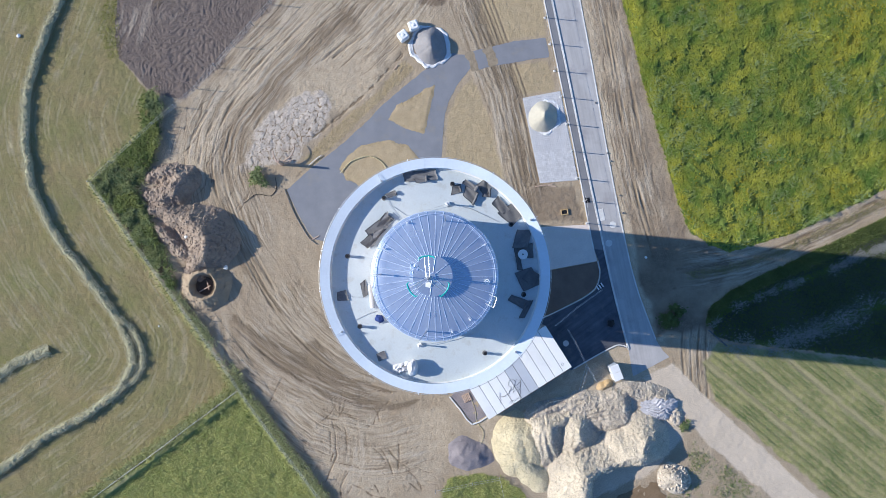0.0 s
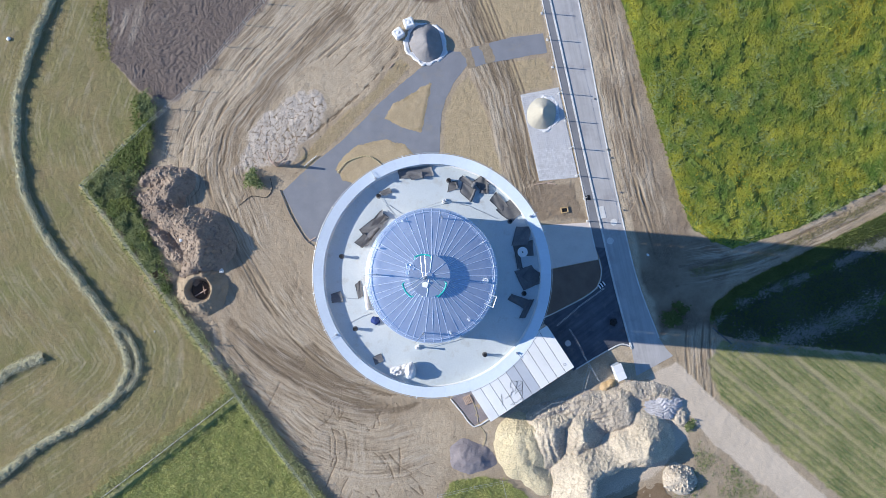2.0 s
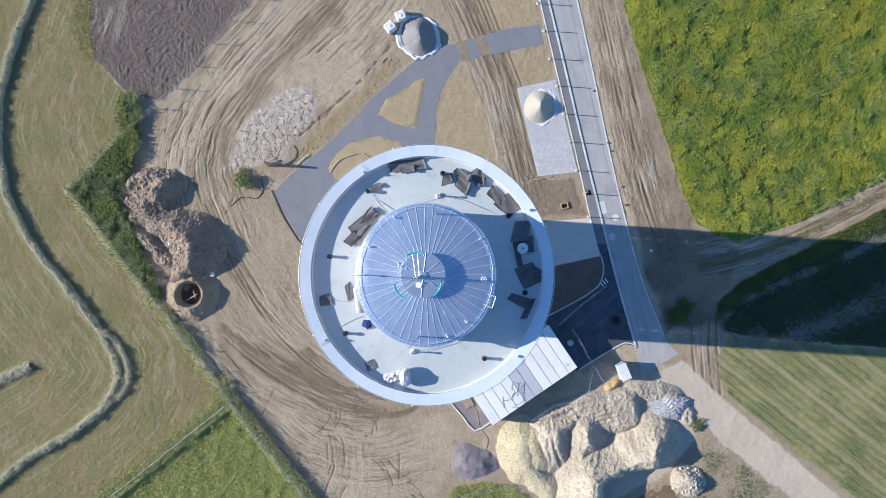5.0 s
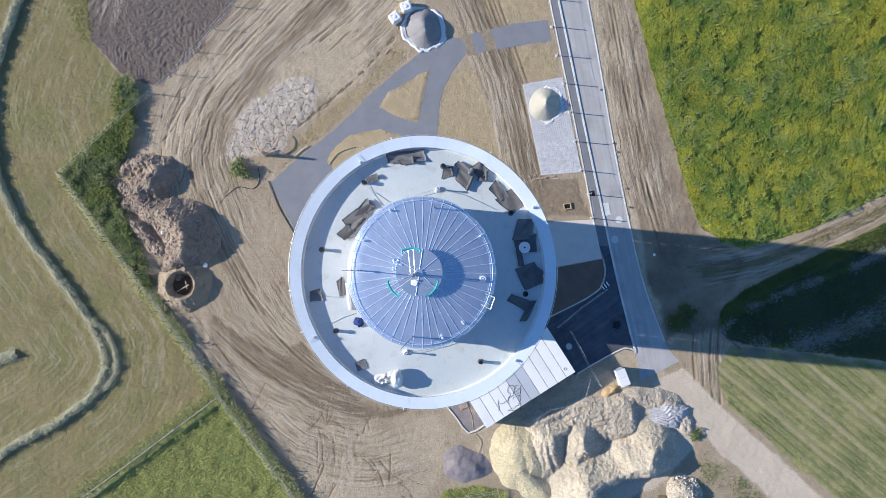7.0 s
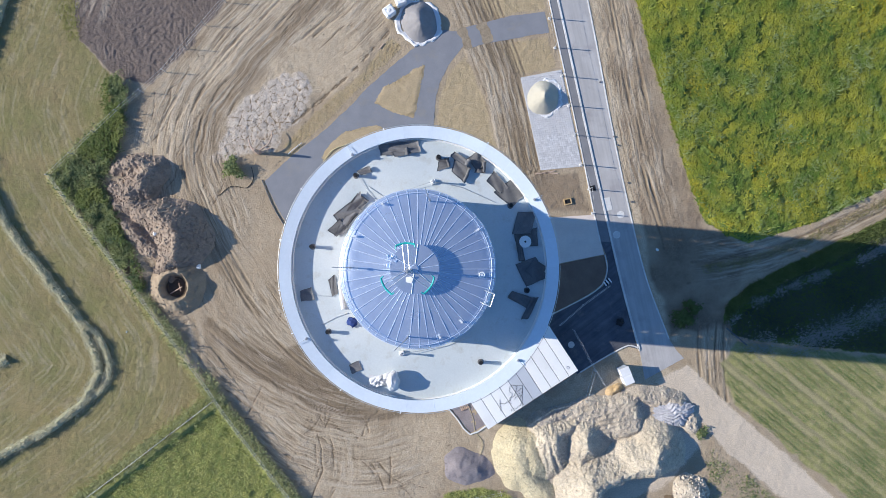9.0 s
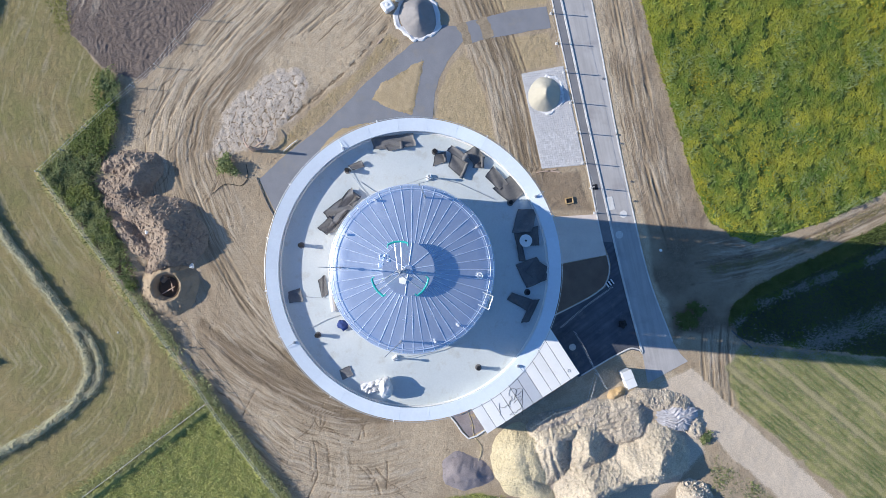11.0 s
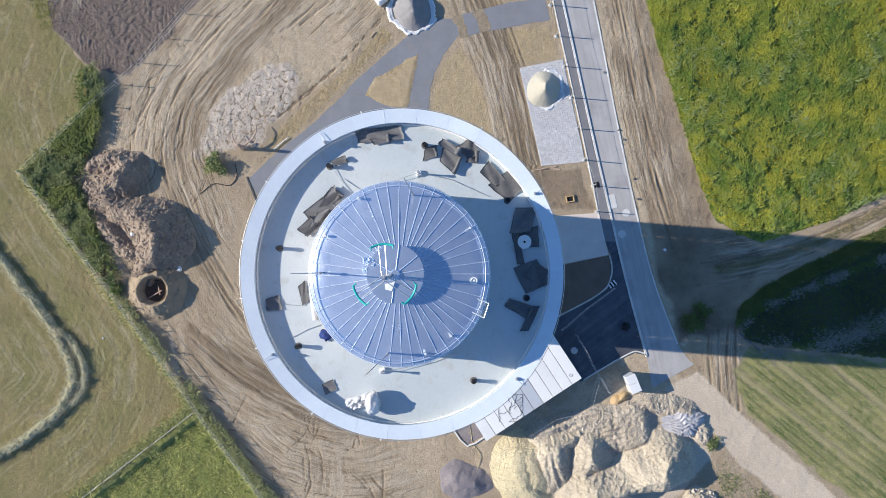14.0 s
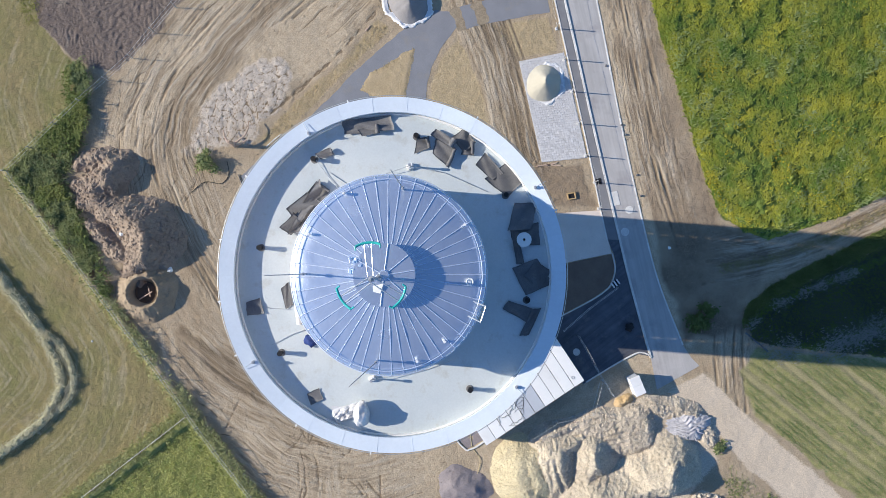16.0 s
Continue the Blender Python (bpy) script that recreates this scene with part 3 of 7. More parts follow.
def build_ground():
    gx, gy = axis(-59.0, 59.0, 0.14), axis(-35.0, 39.0, 0.12)
    gx = np.concatenate([gx[gx < -38.0], np.arange(-38.0, 26.0, 0.105), gx[gx > 26.0]])
    X, Y = np.meshgrid(gx, gy)
    wob = (fbm(X, Y, 0.6, 4, 3) - 0.5) * 1.3
    wob_s = (fbm(X, Y, 1.5, 3, 9) - 0.5) * 0.6
    soft = lambda d, w: np.clip(d / w + 0.5, 0, 1)
    masks = {}
    masks["mown"] = soft(inside(X, Y, MOWN) + wob_s, 0.5)
    masks["paddock"] = np.maximum(soft(inside(X, Y, PADDOCK) + wob_s, 0.4), soft(inside(X, Y, SOUTH_GREEN) + wob, 0.6))
    far = (X > 60) | (Y < -40) | (Y > 44) | (X < -70)
    masks["lush"] = np.maximum.reduce([soft(inside(X, Y, MEADOW) + wob_s, 0.4), soft(inside(X, Y, CROP) + wob_s, 0.5),
                                       soft(inside(X, Y, BANK) + wob_s, 0.4)])
    masks["stubble"] = np.maximum(soft(inside(X, Y, STUBBLE) + wob, 1.0), np.where(far & (X > 0), 1.0, 0.0))
    masks["mown"] = np.maximum(masks["mown"], np.where(far & (X <= 0), 1.0, 0.0))
    masks["plough"] = soft(inside(X, Y, PLOUGH) + wob, 0.8)
    masks["straw"] = np.maximum.reduce([soft(inside(X, Y, p) + wob * 0.6, 0.8) for p in (STRAW_A, STRAW_B, STRAW_C, STRAW_D, TRIANGLE, ISLAND)])
    masks["rubble"] = soft(inside(X, Y, RUBBLE) + wob * 2, 1.5) * 0.95
    rubble_floor = [(7.4, -21.5), (11.0, -18.6), (17.0, -16.4), (22.0, -14.6), (28.0, -14.4), (30.4, -18.0), (30.0, -21.5), (26.0, -26.0), (17.0, -30.0), (13.0, -28.0), (7.6, -25.6)]
    masks["gravel"] = np.maximum(soft(inside(X, Y, FARM_TRACK) + wob * 0.5, 0.8), 0.8 * soft(inside(X, Y, rubble_floor) + wob, 0.8))
    pale = np.zeros_like(X)
    for line, w in (([(-4.0, 42.0), (-14.0, 33.0), (-22.0, 25.0), (-28.0, 19.0), (-32.0, 13.0)], 2.6), ([(-10.0, 24.0), (-16.0, 21.0), (-4.0, 32.0)], 3.2),
                    ([(23.0, -8.0), (24.0, -13.0), (20.0, -16.0), (8.0, -20.0)], 3.0)):
        pale = np.maximum(pale, soft(w - to_line(X, Y, line) + wob * 2.2, 1.6))
    south_flat = [(-22.0, -14.5), (-14.0, -18.8), (-6.0, -18.8), (0.5, -17.2), (3.5, -20.5), (1.0, -25.5), (-9.5, -32.0), (-17.5, -23.5)]
    pale = np.maximum(pale, 0.62 * soft(inside(X, Y, south_flat) + wob * 2.2, 2.5) * (0.5 + 0.9 * fbm(X, Y, 0.3, 3, 461)))
    pale = np.maximum(pale, 0.9 * soft(0.55 - to_line(X, Y, [(x_ + 0.65, y_ + 0.14) for x_, y_ in ROAD_EAST[:-1]]) + wob_s, 0.5))
    masks["pale"] = pale * 0.95
    east = [(17.4, 38.0), (19.5, 24.6), (21.2, 14.7), (23.0, 5.5), (24.8, -2.3), (27.0, -9.0), (34.0, -8.0), (34.0, -5.0), (37.0, 0.5), (31.0, 4.0), (25.5, 24.0), (21.5, 40.0)]
    masks["topsoil"] = soft(inside(X, Y, east) + wob, 1.2) * (0.42 + 0.22 * np.clip((10 - Y) / 12, 0, 1)) * (0.6 + 0.8 * fbm(X, Y, 0.35, 3, 21))
    masks["topsoil"] = np.maximum(masks["topsoil"], soft(2.6 - np.hypot(X + 1.0, (Y - 34.0) * 1.4) + wob * 2, 1.2))
    track, rut = np.zeros_like(X), np.zeros_like(X)
    for k, line in enumerate(RUTS):
        c = curve_points(line, 1.0)
        d = to_line(X, Y, c) + (fbm(X, Y, 0.5, 4, 30 + k) - 0.5) * (0.16 if k in (0, 1, 10, 11, 12, 17, 18, 19) else 0.3)
        on = np.clip(4.0 * fbm(X, Y, 0.35, 4, 60 + k) - (0.5 if k in (0, 1, 10, 11, 12, 17, 18, 19) else 1.35), 0, 1)
        if k in (0, 1, 17, 18):
            d = np.minimum(d, np.abs(d - 0.55))
        track = np.maximum(track, np.exp(-(d / 0.18) ** 2) * on)
        deep = 0.4 if k in (0, 1, 17, 18) else 1.0
        rut = rut - deep * np.exp(-(d / 0.13) ** 2) * 0.055 * on + deep * np.exp(-((np.abs(d) - 0.27) / 0.10) ** 2) * 0.02 * on
    masks["track"] = np.maximum(track * 0.75, soft(5.0 - np.abs(np.hypot(X + 9, Y - 2) - 15.5) * 1.6 + wob * 2, 3.0) * 0.35 * (X < -8))
    lane_mid = to_line(X, Y, curve_points([(-12.0, 30.6), (-16.3, 27.5), (-20.0, 23.8), (-23.0, 20.0), (-25.5, 16.2), (-27.0, 12.5), (-27.6, 9.2), (-26.9, 5.9), (-25.4, 2.6), (-23.4, -0.7)], 1.5)) + wob * 1.4
    masks["track"] = np.maximum(masks["track"], 0.60 * np.exp(-(lane_mid / 2.0) ** 4) * (0.55 + 0.6 * fbm(X, Y, 0.3, 3, 451)))
    lane_edge = to_line(X, Y, curve_points([(-18.0, 30.5), (-22.0, 27.2), (-25.9, 23.2), (-28.8, 19.2), (-31.1, 15.2), (-33.1, 11.8)], 1.5)) + wob * 1.2
    masks["pale"] = np.maximum(masks["pale"], 0.85 * np.exp(-(lane_edge / 1.5) ** 4))
    # drag marks of wheels and buckets, drawn out along the ways that vehicles took
    streak, weight, gouge = np.zeros_like(X), np.zeros_like(X) + 1e-3, np.zeros_like(X)
    lane_side, lane_way, lane_on = np.zeros_like(X), np.zeros_like(X), np.zeros_like(X)
    guides = [(RUTS[2], 5.0, 5.0), (RUTS[8], 7.0, 4.6), (RUTS[0], 2.6, 3.0), (RUTS[10], 2.0, 4.6), (RUTS[14], 2.6, 4.4), (RUTS[15], 2.8, 4.0),
              (RUTS[6], 4.0, 4.6),
              ([(-46.5, 38.0), (-47.7, 33.1), (-51.8, 20.9), (-51.8, 14.6), (-47.2, 2.5), (-39.7, -8.0), (-38.2, -12.2), (-42.9, -18.3), (-60.0, -30.0)], 14.0, 1.1),
              ([(-20.0, -17.0), (-15.0, -21.0), (-8.0, -22.5), (-1.0, -21.0)], 4.5, 3.0), ([(-14.0, -29.0), (-12.0, -24.0), (-12.5, -19.0)], 3.5, 2.6)]
    for k, (line, w, fine) in enumerate(guides):
        side, way = along(X, Y, curve_points(line, 2.0))
        side = side + (fbm(X, Y, 0.3, 3, 90 + k) - 0.5) * 0.7
        u = fbm(side * fine, way * 0.22, 1.0, 4, 110 + k) * 0.6 + vnoise(side * fine * 2.6, way * 0.5, 1.0, 140 + k) * 0.5 - 0.55
        end = way.max()
        lane = (side + (fbm(X, Y, 0.6, 3, 300 + k) - 0.5) * 0.35) / 0.62
        gate = np.clip(vnoise(np.floor(lane) * 7.31, way * 0.22, 1.0, 320 + k) * 5 - 3.3, 0, 1)
        if k in (0, 1, 6, 8, 9):
            gouge = np.maximum(gouge, np.clip(1.15 - np.abs(lane % 1 - 0.5) / 0.13, 0, 1) * gate * np.exp(-(side / w) ** 4) * (way > 0.5) * (way < end - 0.5))
        g = np.exp(-(side / w) ** 4) * np.clip(np.minimum(way, end - way) / 3.0, 0, 1) * np.clip(fbm(X, Y, 0.18, 2, 130 + k) * 2.2 - 0.35, 0.15, 1)
        streak, weight = streak + u * g, weight + g
        if k != 7:
            more = g > lane_on
            lane_side, lane_way, lane_on = np.where(more, side + 40 * k, lane_side), np.where(more, way, lane_way), np.where(more, g, lane_on)
    streak = streak / np.maximum(weight, 0.8)
    still = np.maximum.reduce([masks["mown"], masks["paddock"], masks["lush"], masks["stubble"], masks["straw"], masks["gravel"]])
    masks["lane_side"], masks["lane_way"], masks["lane_on"] = lane_side, lane_way, np.clip(lane_on * 1.3, 0, 1) * (1 - still)
    masks["streak"] = np.clip(0.5 + streak * 1.5 * (1 - 0.7 * still), 0, 1)
    # thin cracks and scratches in the dried soil
    fold = np.abs(fbm(X, Y, 0.55, 4, 200) - 0.5) + np.abs(fbm(X, Y, 0.16, 2, 204) - 0.5) * 0.25
    fold2 = np.abs(fbm(X, Y, 0.9, 3, 210) - 0.5) + np.abs(fbm(X, Y, 0.2, 2, 214) - 0.5) * 0.3
    crack = np.maximum(np.clip(1.1 - fold / 0.026, 0, 1), np.clip(1.0 - fold2 / 0.024, 0, 1)) * 0.7 * (1 - still)
    crack = np.maximum(crack, gouge * 1.3 * (1 - still))
    masks["track"] = np.maximum(masks["track"], crack)
    plate, gap = cells(X + wob * 0.5, Y + wob_s, 1.15, 3)
    plate2, gap2 = cells(X + wob_s, Y + wob * 0.4, 2.6, 5)
    crust = np.clip(gap / 0.07, 0, 1) * (0.01 + 0.05 * plate) + np.clip(gap2 / 0.09, 0, 1) * (0.005 + 0.03 * plate2)
    seam_ = 1 - np.clip(gap / 0.11, 0, 1)
    masks["track"] = np.maximum(masks["track"], np.maximum(seam_, (1 - np.clip(gap2 / 0.13, 0, 1)) * 0.65) * masks["rubble"])
    trench = to_line(X, Y, curve_points([(-4.9, 26.2), (-9.0, 21.8), (-13.5, 17.8), (-16.4, 15.4)], 1.0)) + (fbm(X, Y, 1.6, 3, 260) - 0.5) * 0.7
    cut = np.exp(-(trench / 0.12) ** 2)
    masks["track"] = np.maximum(masks["track"], cut)
    crack = np.maximum(crack, cut * 1.4)
    sweep = to_line(X, Y, curve_points([(-26.0, -2.0), (-22.5, -7.5), (-18.0, -11.8), (-12.5, -15.2), (-8.0, -17.0), (-4.0, -17.0)], 1.5)) + wob * 0.8
    masks["track"] = np.maximum(masks["track"], np.exp(-(sweep / 1.3) ** 2) * 0.45)
    side, way = along(X, Y, curve_points([(-25.5, -8.0), (-20.0, -11.8), (-14.0, -15.2), (-8.0, -17.4), (-3.0, -16.9)], 1.5))
    bands = 0.5 + 0.5 * np.sin(side * 3.4 + (fbm(X, Y, 0.25, 3, 402) - 0.5) * 5)
    masks["track"] = np.maximum(masks["track"], soft(inside(X, Y, WEDGE) + wob * 0.7, 0.9) * (0.56 + 0.44 * bands))
    rut = rut + soft(inside(X, Y, WEDGE) + wob * 0.7, 0.9) * (0.5 - bands) * 0.05
    # short scrapes of bucket teeth and skidding wheels
    sr = random.Random(77)
    for k in range(80):
        if k < 40:
            cx, cy, a = sr.uniform(-24, -2), sr.uniform(-29, -15), sr.choice((-0.9, -1.9, -0.5)) + sr.uniform(-0.35, 0.35)
        elif k < 65:
            cx, cy, a = sr.uniform(-32, -24), sr.uniform(6, 20), 1.1 + sr.uniform(-0.4, 0.4)
        else:
            cx, cy, a = sr.uniform(17, 31), sr.uniform(3, 30), 1.75 + sr.uniform(-0.2, 0.2)
        ln, bow = sr.uniform(0.4, 1.8), sr.uniform(-0.25, 0.25)
        i0, i1, j0, j1 = *np.searchsorted(gx, (cx - 3.2, cx + 3.2)), *np.searchsorted(gy, (cy - 3.2, cy + 3.2))
        q = [(cx + math.cos(a + bow * u) * ln * u, cy + math.sin(a + bow * u) * ln * u) for u in (-1.0, -0.4, 0.0, 0.4, 1.0)]
        bx, by = X[j0:j1, i0:i1], Y[j0:j1, i0:i1]
        d = to_line(bx, by, q) + (fbm(bx, by, 2.0, 2, 420 + k % 9) - 0.5) * 0.16
        g = np.exp(-(d / sr.uniform(0.05, 0.10)) ** 2) * (1 - still[j0:j1, i0:i1])
        crack[j0:j1, i0:i1] = np.maximum(crack[j0:j1, i0:i1], g)
        masks["track"][j0:j1, i0:i1] = np.maximum(masks["track"][j0:j1, i0:i1], g * 0.9)
    lines = np.abs(((X * 0.64 + Y * 0.77 + wob * 0.9) / 3.4) % 1.0 - 0.5)
    masks["swath"] = soft(0.13 - lines + wob * 0.08, 0.12) * masks["stubble"] * (0.4 + 0.6 * vnoise(X, Y, 0.15, 5))
    side, way = along(X, Y, curve_points([(-46.5, 38.0), (-47.7, 33.1), (-51.8, 20.9), (-51.8, 14.6), (-47.2, 2.5), (-39.7, -8.0), (-38.2, -12.2), (-42.9, -18.3), (-60.0, -30.0)], 2.0))
    comb = 0.5 + 0.28 * np.sin(side * 2 * np.pi / 1.7 + (fbm(X, Y, 0.3, 3, 270) - 0.5) * 4) + 0.32 * np.sin(side * 2 * np.pi / 0.55 + (fbm(X, Y, 0.5, 3, 277) - 0.5) * 7)
    masks["swath"] = np.maximum(masks["swath"], masks["mown"] * np.clip(comb * fbm(X, Y, 0.25, 3, 275) * 1.9 - 0.33, 0, 0.85))
    masks["topsoil"] = np.maximum(masks["topsoil"], soft(inside(X, Y, HEDGE) + wob, 0.8))
    masks["topsoil"] = np.maximum(masks["topsoil"], 0.55 * soft(inside(X, Y, STRAW_E) + wob, 0.8))
    grown = np.maximum.reduce([masks["mown"], masks["paddock"], masks["lush"], masks["stubble"]])
    Z = (fbm(X, Y, 0.5, 5, 1) - 0.5) * 0.10 + (rut * 1.35 + streak * 0.035 + (fbm(X, Y, 2.6, 3, 160) - 0.5) * 0.05) * (1 - grown)
    ang = np.arctan2(Y - 30, X + 30)
    Z += masks["plough"] * ((fbm(X, Y, 2.6, 2, 40) - 0.5) * 0.11 + 0.036 * np.sin((X * 0.93 + Y * 0.30 + wob * 1.6 + (fbm(X, Y, 0.12, 2, 41) - 0.5) * 12) * 18.5))
    Z += masks["rubble"] * (crust * 1.5 + (fbm(X, Y, 1.3, 3, 50) - 0.5) * 0.07) - crack * 0.05
    Z += masks["topsoil"] * (fbm(X, Y, 1.9, 3, 52) - 0.5) * 0.15 + masks["mown"] * (fbm(X, Y, 2.5, 2, 54) - 0.5) * 0.07
    Z += masks["stubble"] * 0.03 * np.sin((X * 0.64 + Y * 0.77) * 7.0)
    Z += soft(inside(X, Y, MEADOW) - 0.55, 0.7) * canopy(X, Y)
    # grassy banks left unmown under the fences
    rise = np.zeros_like(X)
    for line, off, high, wide in ((WEST_FENCE, 0.1, 0.50, 0.55), (PADDOCK_FENCE, -0.45, 0.48, 0.50)):
        side, _ = along(X, Y, line)
        near_ = to_line(X, Y, line)
        rise = np.maximum(rise, (np.abs(side) >= near_ - 1e-3) * np.exp(-((side - off) / wide) ** 4) * high * (0.55 + 0.9 * fbm(X, Y, 0.9, 3, 440)) * (near_ < 2.5))
    Z += np.minimum(rise, 0.6)
    flat = np.clip(1 - np.maximum.reduce([soft(inside(X, Y, q) + 0.12, 0.34) for q in FLATS]), 0, 1)
    Z = Z * flat - 0.002 * (1 - flat)
    Z *= np.clip(1.6 - np.maximum(np.abs(X) / 62, np.abs(Y) / 42), 0, 1)
    ny, nx = X.shape
    idx = np.arange(nx * ny).reshape(ny, nx)
    faces = np.stack([idx[:-1, :-1], idx[:-1, 1:], idx[1:, 1:], idx[1:, :-1]], -1).reshape(-1, 4)
    mesh = array_mesh("ground", np.column_stack([X.ravel(), Y.ravel(), Z.ravel()]), faces)
    for name, value in masks.items():
        mesh.attributes.new(name, "FLOAT", "POINT").data.foreach_set("value", value.ravel().astype(np.float32))
    ob = add("ground", mesh, M_SOIL, smooth=True)
    structure(ob, "bare building-site soil with wheel ruts among mown meadow, ploughed and green fields", "ground")


PATH_A = [(-8.0, 1.5), (-15.5, 2.9), (-16.3, 3.6), (-17.8, 6.2), (-19.2, 9.1), (-16.6, 11.6), (-12.0, 15.2), (-6.4, 20.7), (-2.5, 24.0), (1.4, 26.4), (3.9, 26.2), (4.3, 25.2), (1.9, 22.3), (1.0, 20.4), (0.4, 18.2), (0.0, 12.5), (0.0, 5.5)]
PATH_B = [(3.6, 26.5), (4.9, 26.9), (5.7, 27.0), (6.8, 27.4), (9.2, 28.0), (13.1, 28.4), (13.6, 26.0), (9.9, 25.4), (7.6, 25.0), (6.2, 24.8), (4.7, 24.3)]
PAVING = [(10.2, 20.8), (14.95, 21.7), (17.15, 10.5), (12.4, 10.1)]
DRIVE = [(5.5, 3.4), (11.7, 4.6), (18.4, 4.95), (19.55, 0.4), (12.7, -0.9), (6.0, -1.2)]
BED = [(6.0, -1.3), (12.7, -1.0), (19.5, 0.3), (19.75, -0.8), (19.7, -1.7), (19.2, -3.0), (17.5, -4.2), (13.4, -6.3), (6.0, -7.0)]
YARD = [(5.5, -7.4), (13.4, -6.55), (17.6, -4.45), (19.4, -3.2), (19.95, -1.7), (20.0, -0.6), (19.75, 0.4), (19.1, 2.0), (20.35, 1.9), (21.4, -3.0), (23.2, -10.4), (21.8, -10.1), (20.0, -10.9), (16.3, -13.2), (12.6, -9.0), (8.0, -10.0)]
ROAD_OUT = [tuple(p) for p in curve_points(KERB_2, 2.0)] + [(24.0, -13.9)] + [tuple(p) for p in curve_points(ROAD_EAST, 2.0)[::-1]]
FLATS = [PATH_A, PATH_B, PAVING, DRIVE, YARD, ROAD_OUT, [tuple(p) for p in KERB_1] + [tuple(p) for p in KERB_2[::-1]]]
build_ground()


def flat_piece(name, outline, z0, z1, mat, label, category, ragged=0.0):
    bm = bmesh.new()
    if ragged:
        line = np.array(outline + outline[:1], float)
        pts = []
        for a, b in zip(line, line[1:]):
            n = max(1, int(np.linalg.norm(b - a) / 0.25))
            pts += [a + (b - a) * i / n for i in range(n)]
        pts = np.array(pts)
        pts[:, 0] += (fbm(pts[:, 0], pts[:, 1], 1.2, 3, 70) - 0.5) * ragged * 2
        pts[:, 1] += (fbm(pts[:, 0], pts[:, 1], 1.2, 3, 75) - 0.5) * ragged * 2
        outline = [tuple(p) for p in pts]
    slab(bm, outline, z0, z1)
    bmesh.ops.triangulate(bm, faces=bm.faces[:])
    return structure(part(name, bm, mat), label, category)


def ribbon(name, left, right, z0, z1, mat, parent=None):
    bm = bmesh.new()
    rows = [[bm.verts.new((*p, z)) for p, z in ((a, z0), (a, z1), (b, z1), (b, z0))] for a, b in zip(left, right)]
    for p, q in zip(rows, rows[1:]):
        for j in range(3):
            bm.faces.new((p[j], p[j + 1], q[j + 1], q[j]))
    return part(name, bm, mat, parent)


def kerb(label, line, width, z1, length=1.0):
    """A kerb laid of single stones along a line."""
    top = new("kerb")
    structure(top, label, "kerb")
    c = curve_points(line, length)
    for a, b in zip(c, c[1:]):
        d = b - a
        bm = bmesh.new()
        m = Matrix.Translation((*((a + b) / 2), z1 / 2 - 0.03)) @ Matrix.Rotation(math.atan2(d[1], d[0]), 4, "Z")
        box(bm, (np.linalg.norm(d) - 0.012, width, z1 + 0.06), m, 0.012)
        part("kerb_stone", bm, M_KERB, top)
    return top


k1, k2 = curve_points(KERB_1, 1.5), curve_points(KERB_2, 1.5)
flat_piece("road", ROAD_OUT, -0.2, 0.02, M_ROAD, "light grey worn asphalt lane with pale kerbs", "road")
lane2 = [tuple(p) for p in k1] + [(20.3, 1.8)] + [tuple(p) for p in k2[k2[:, 1] > 2.2][::-1]]
flat_piece("pavement", lane2, -0.2, 0.06, M_WALKWAY, "dark grey asphalt footway beside the lane", "pavement")
kerb("row of pale concrete kerb stones between lane and footway", KERB_2, 0.22, 0.13)
kerb("row of pale concrete edging stones behind the footway", KERB_1, 0.13, 0.10)
kerb("row of pale concrete edging along the lane's field side", ROAD_EAST[:-1], 0.16, 0.05)
structure(bpy.data.objects["road"], "light grey worn asphalt lane with pale kerbs", "road")
# the footpath leaves two grass islands free
flat_piece("footpath", PATH_A, -0.2, 0.012, M_PATH, "smooth grey asphalt footpath curving round grass islands", "path", 0.12)
flat_piece("footpath_branch", PATH_B, -0.2, 0.016, M_PATH, "grey asphalt path branch crossed by muddy wheel tracks", "path", 0.10)
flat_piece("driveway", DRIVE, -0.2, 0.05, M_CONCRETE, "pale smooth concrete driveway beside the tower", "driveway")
flat_piece("yard", YARD, -0.2, 0.022, M_YARD, "new black asphalt yard lying in the tower's shadow", "yard")
flat_piece("planting_bed", BED, -0.2, 0.09, material("bare_topsoil", (0.165, 0.112, 0.088), (0.21, 0.15, 0.115), 0.6, 0.95, bump=0.5, bump_scale=0.05), "bare brown soil bed inside a curved kerb", "soil bed")
kerb("curved pale kerb round the bare soil bed", [(19.6, 0.4), (19.85, -0.8), (19.8, -1.7), (19.3, -3.0), (17.6, -4.3), (13.4, -6.4), (11.0, -7.3)], 0.12, 0.13, 0.6)
kerb("pale kerb that closes the black yard to the south", [(23.4, -10.6), (23.2, -10.25), (22.4, -10.0), (21.6, -10.2), (19.5, -11.3), (16.6, -13.0)], 0.15, 0.13, 0.6)


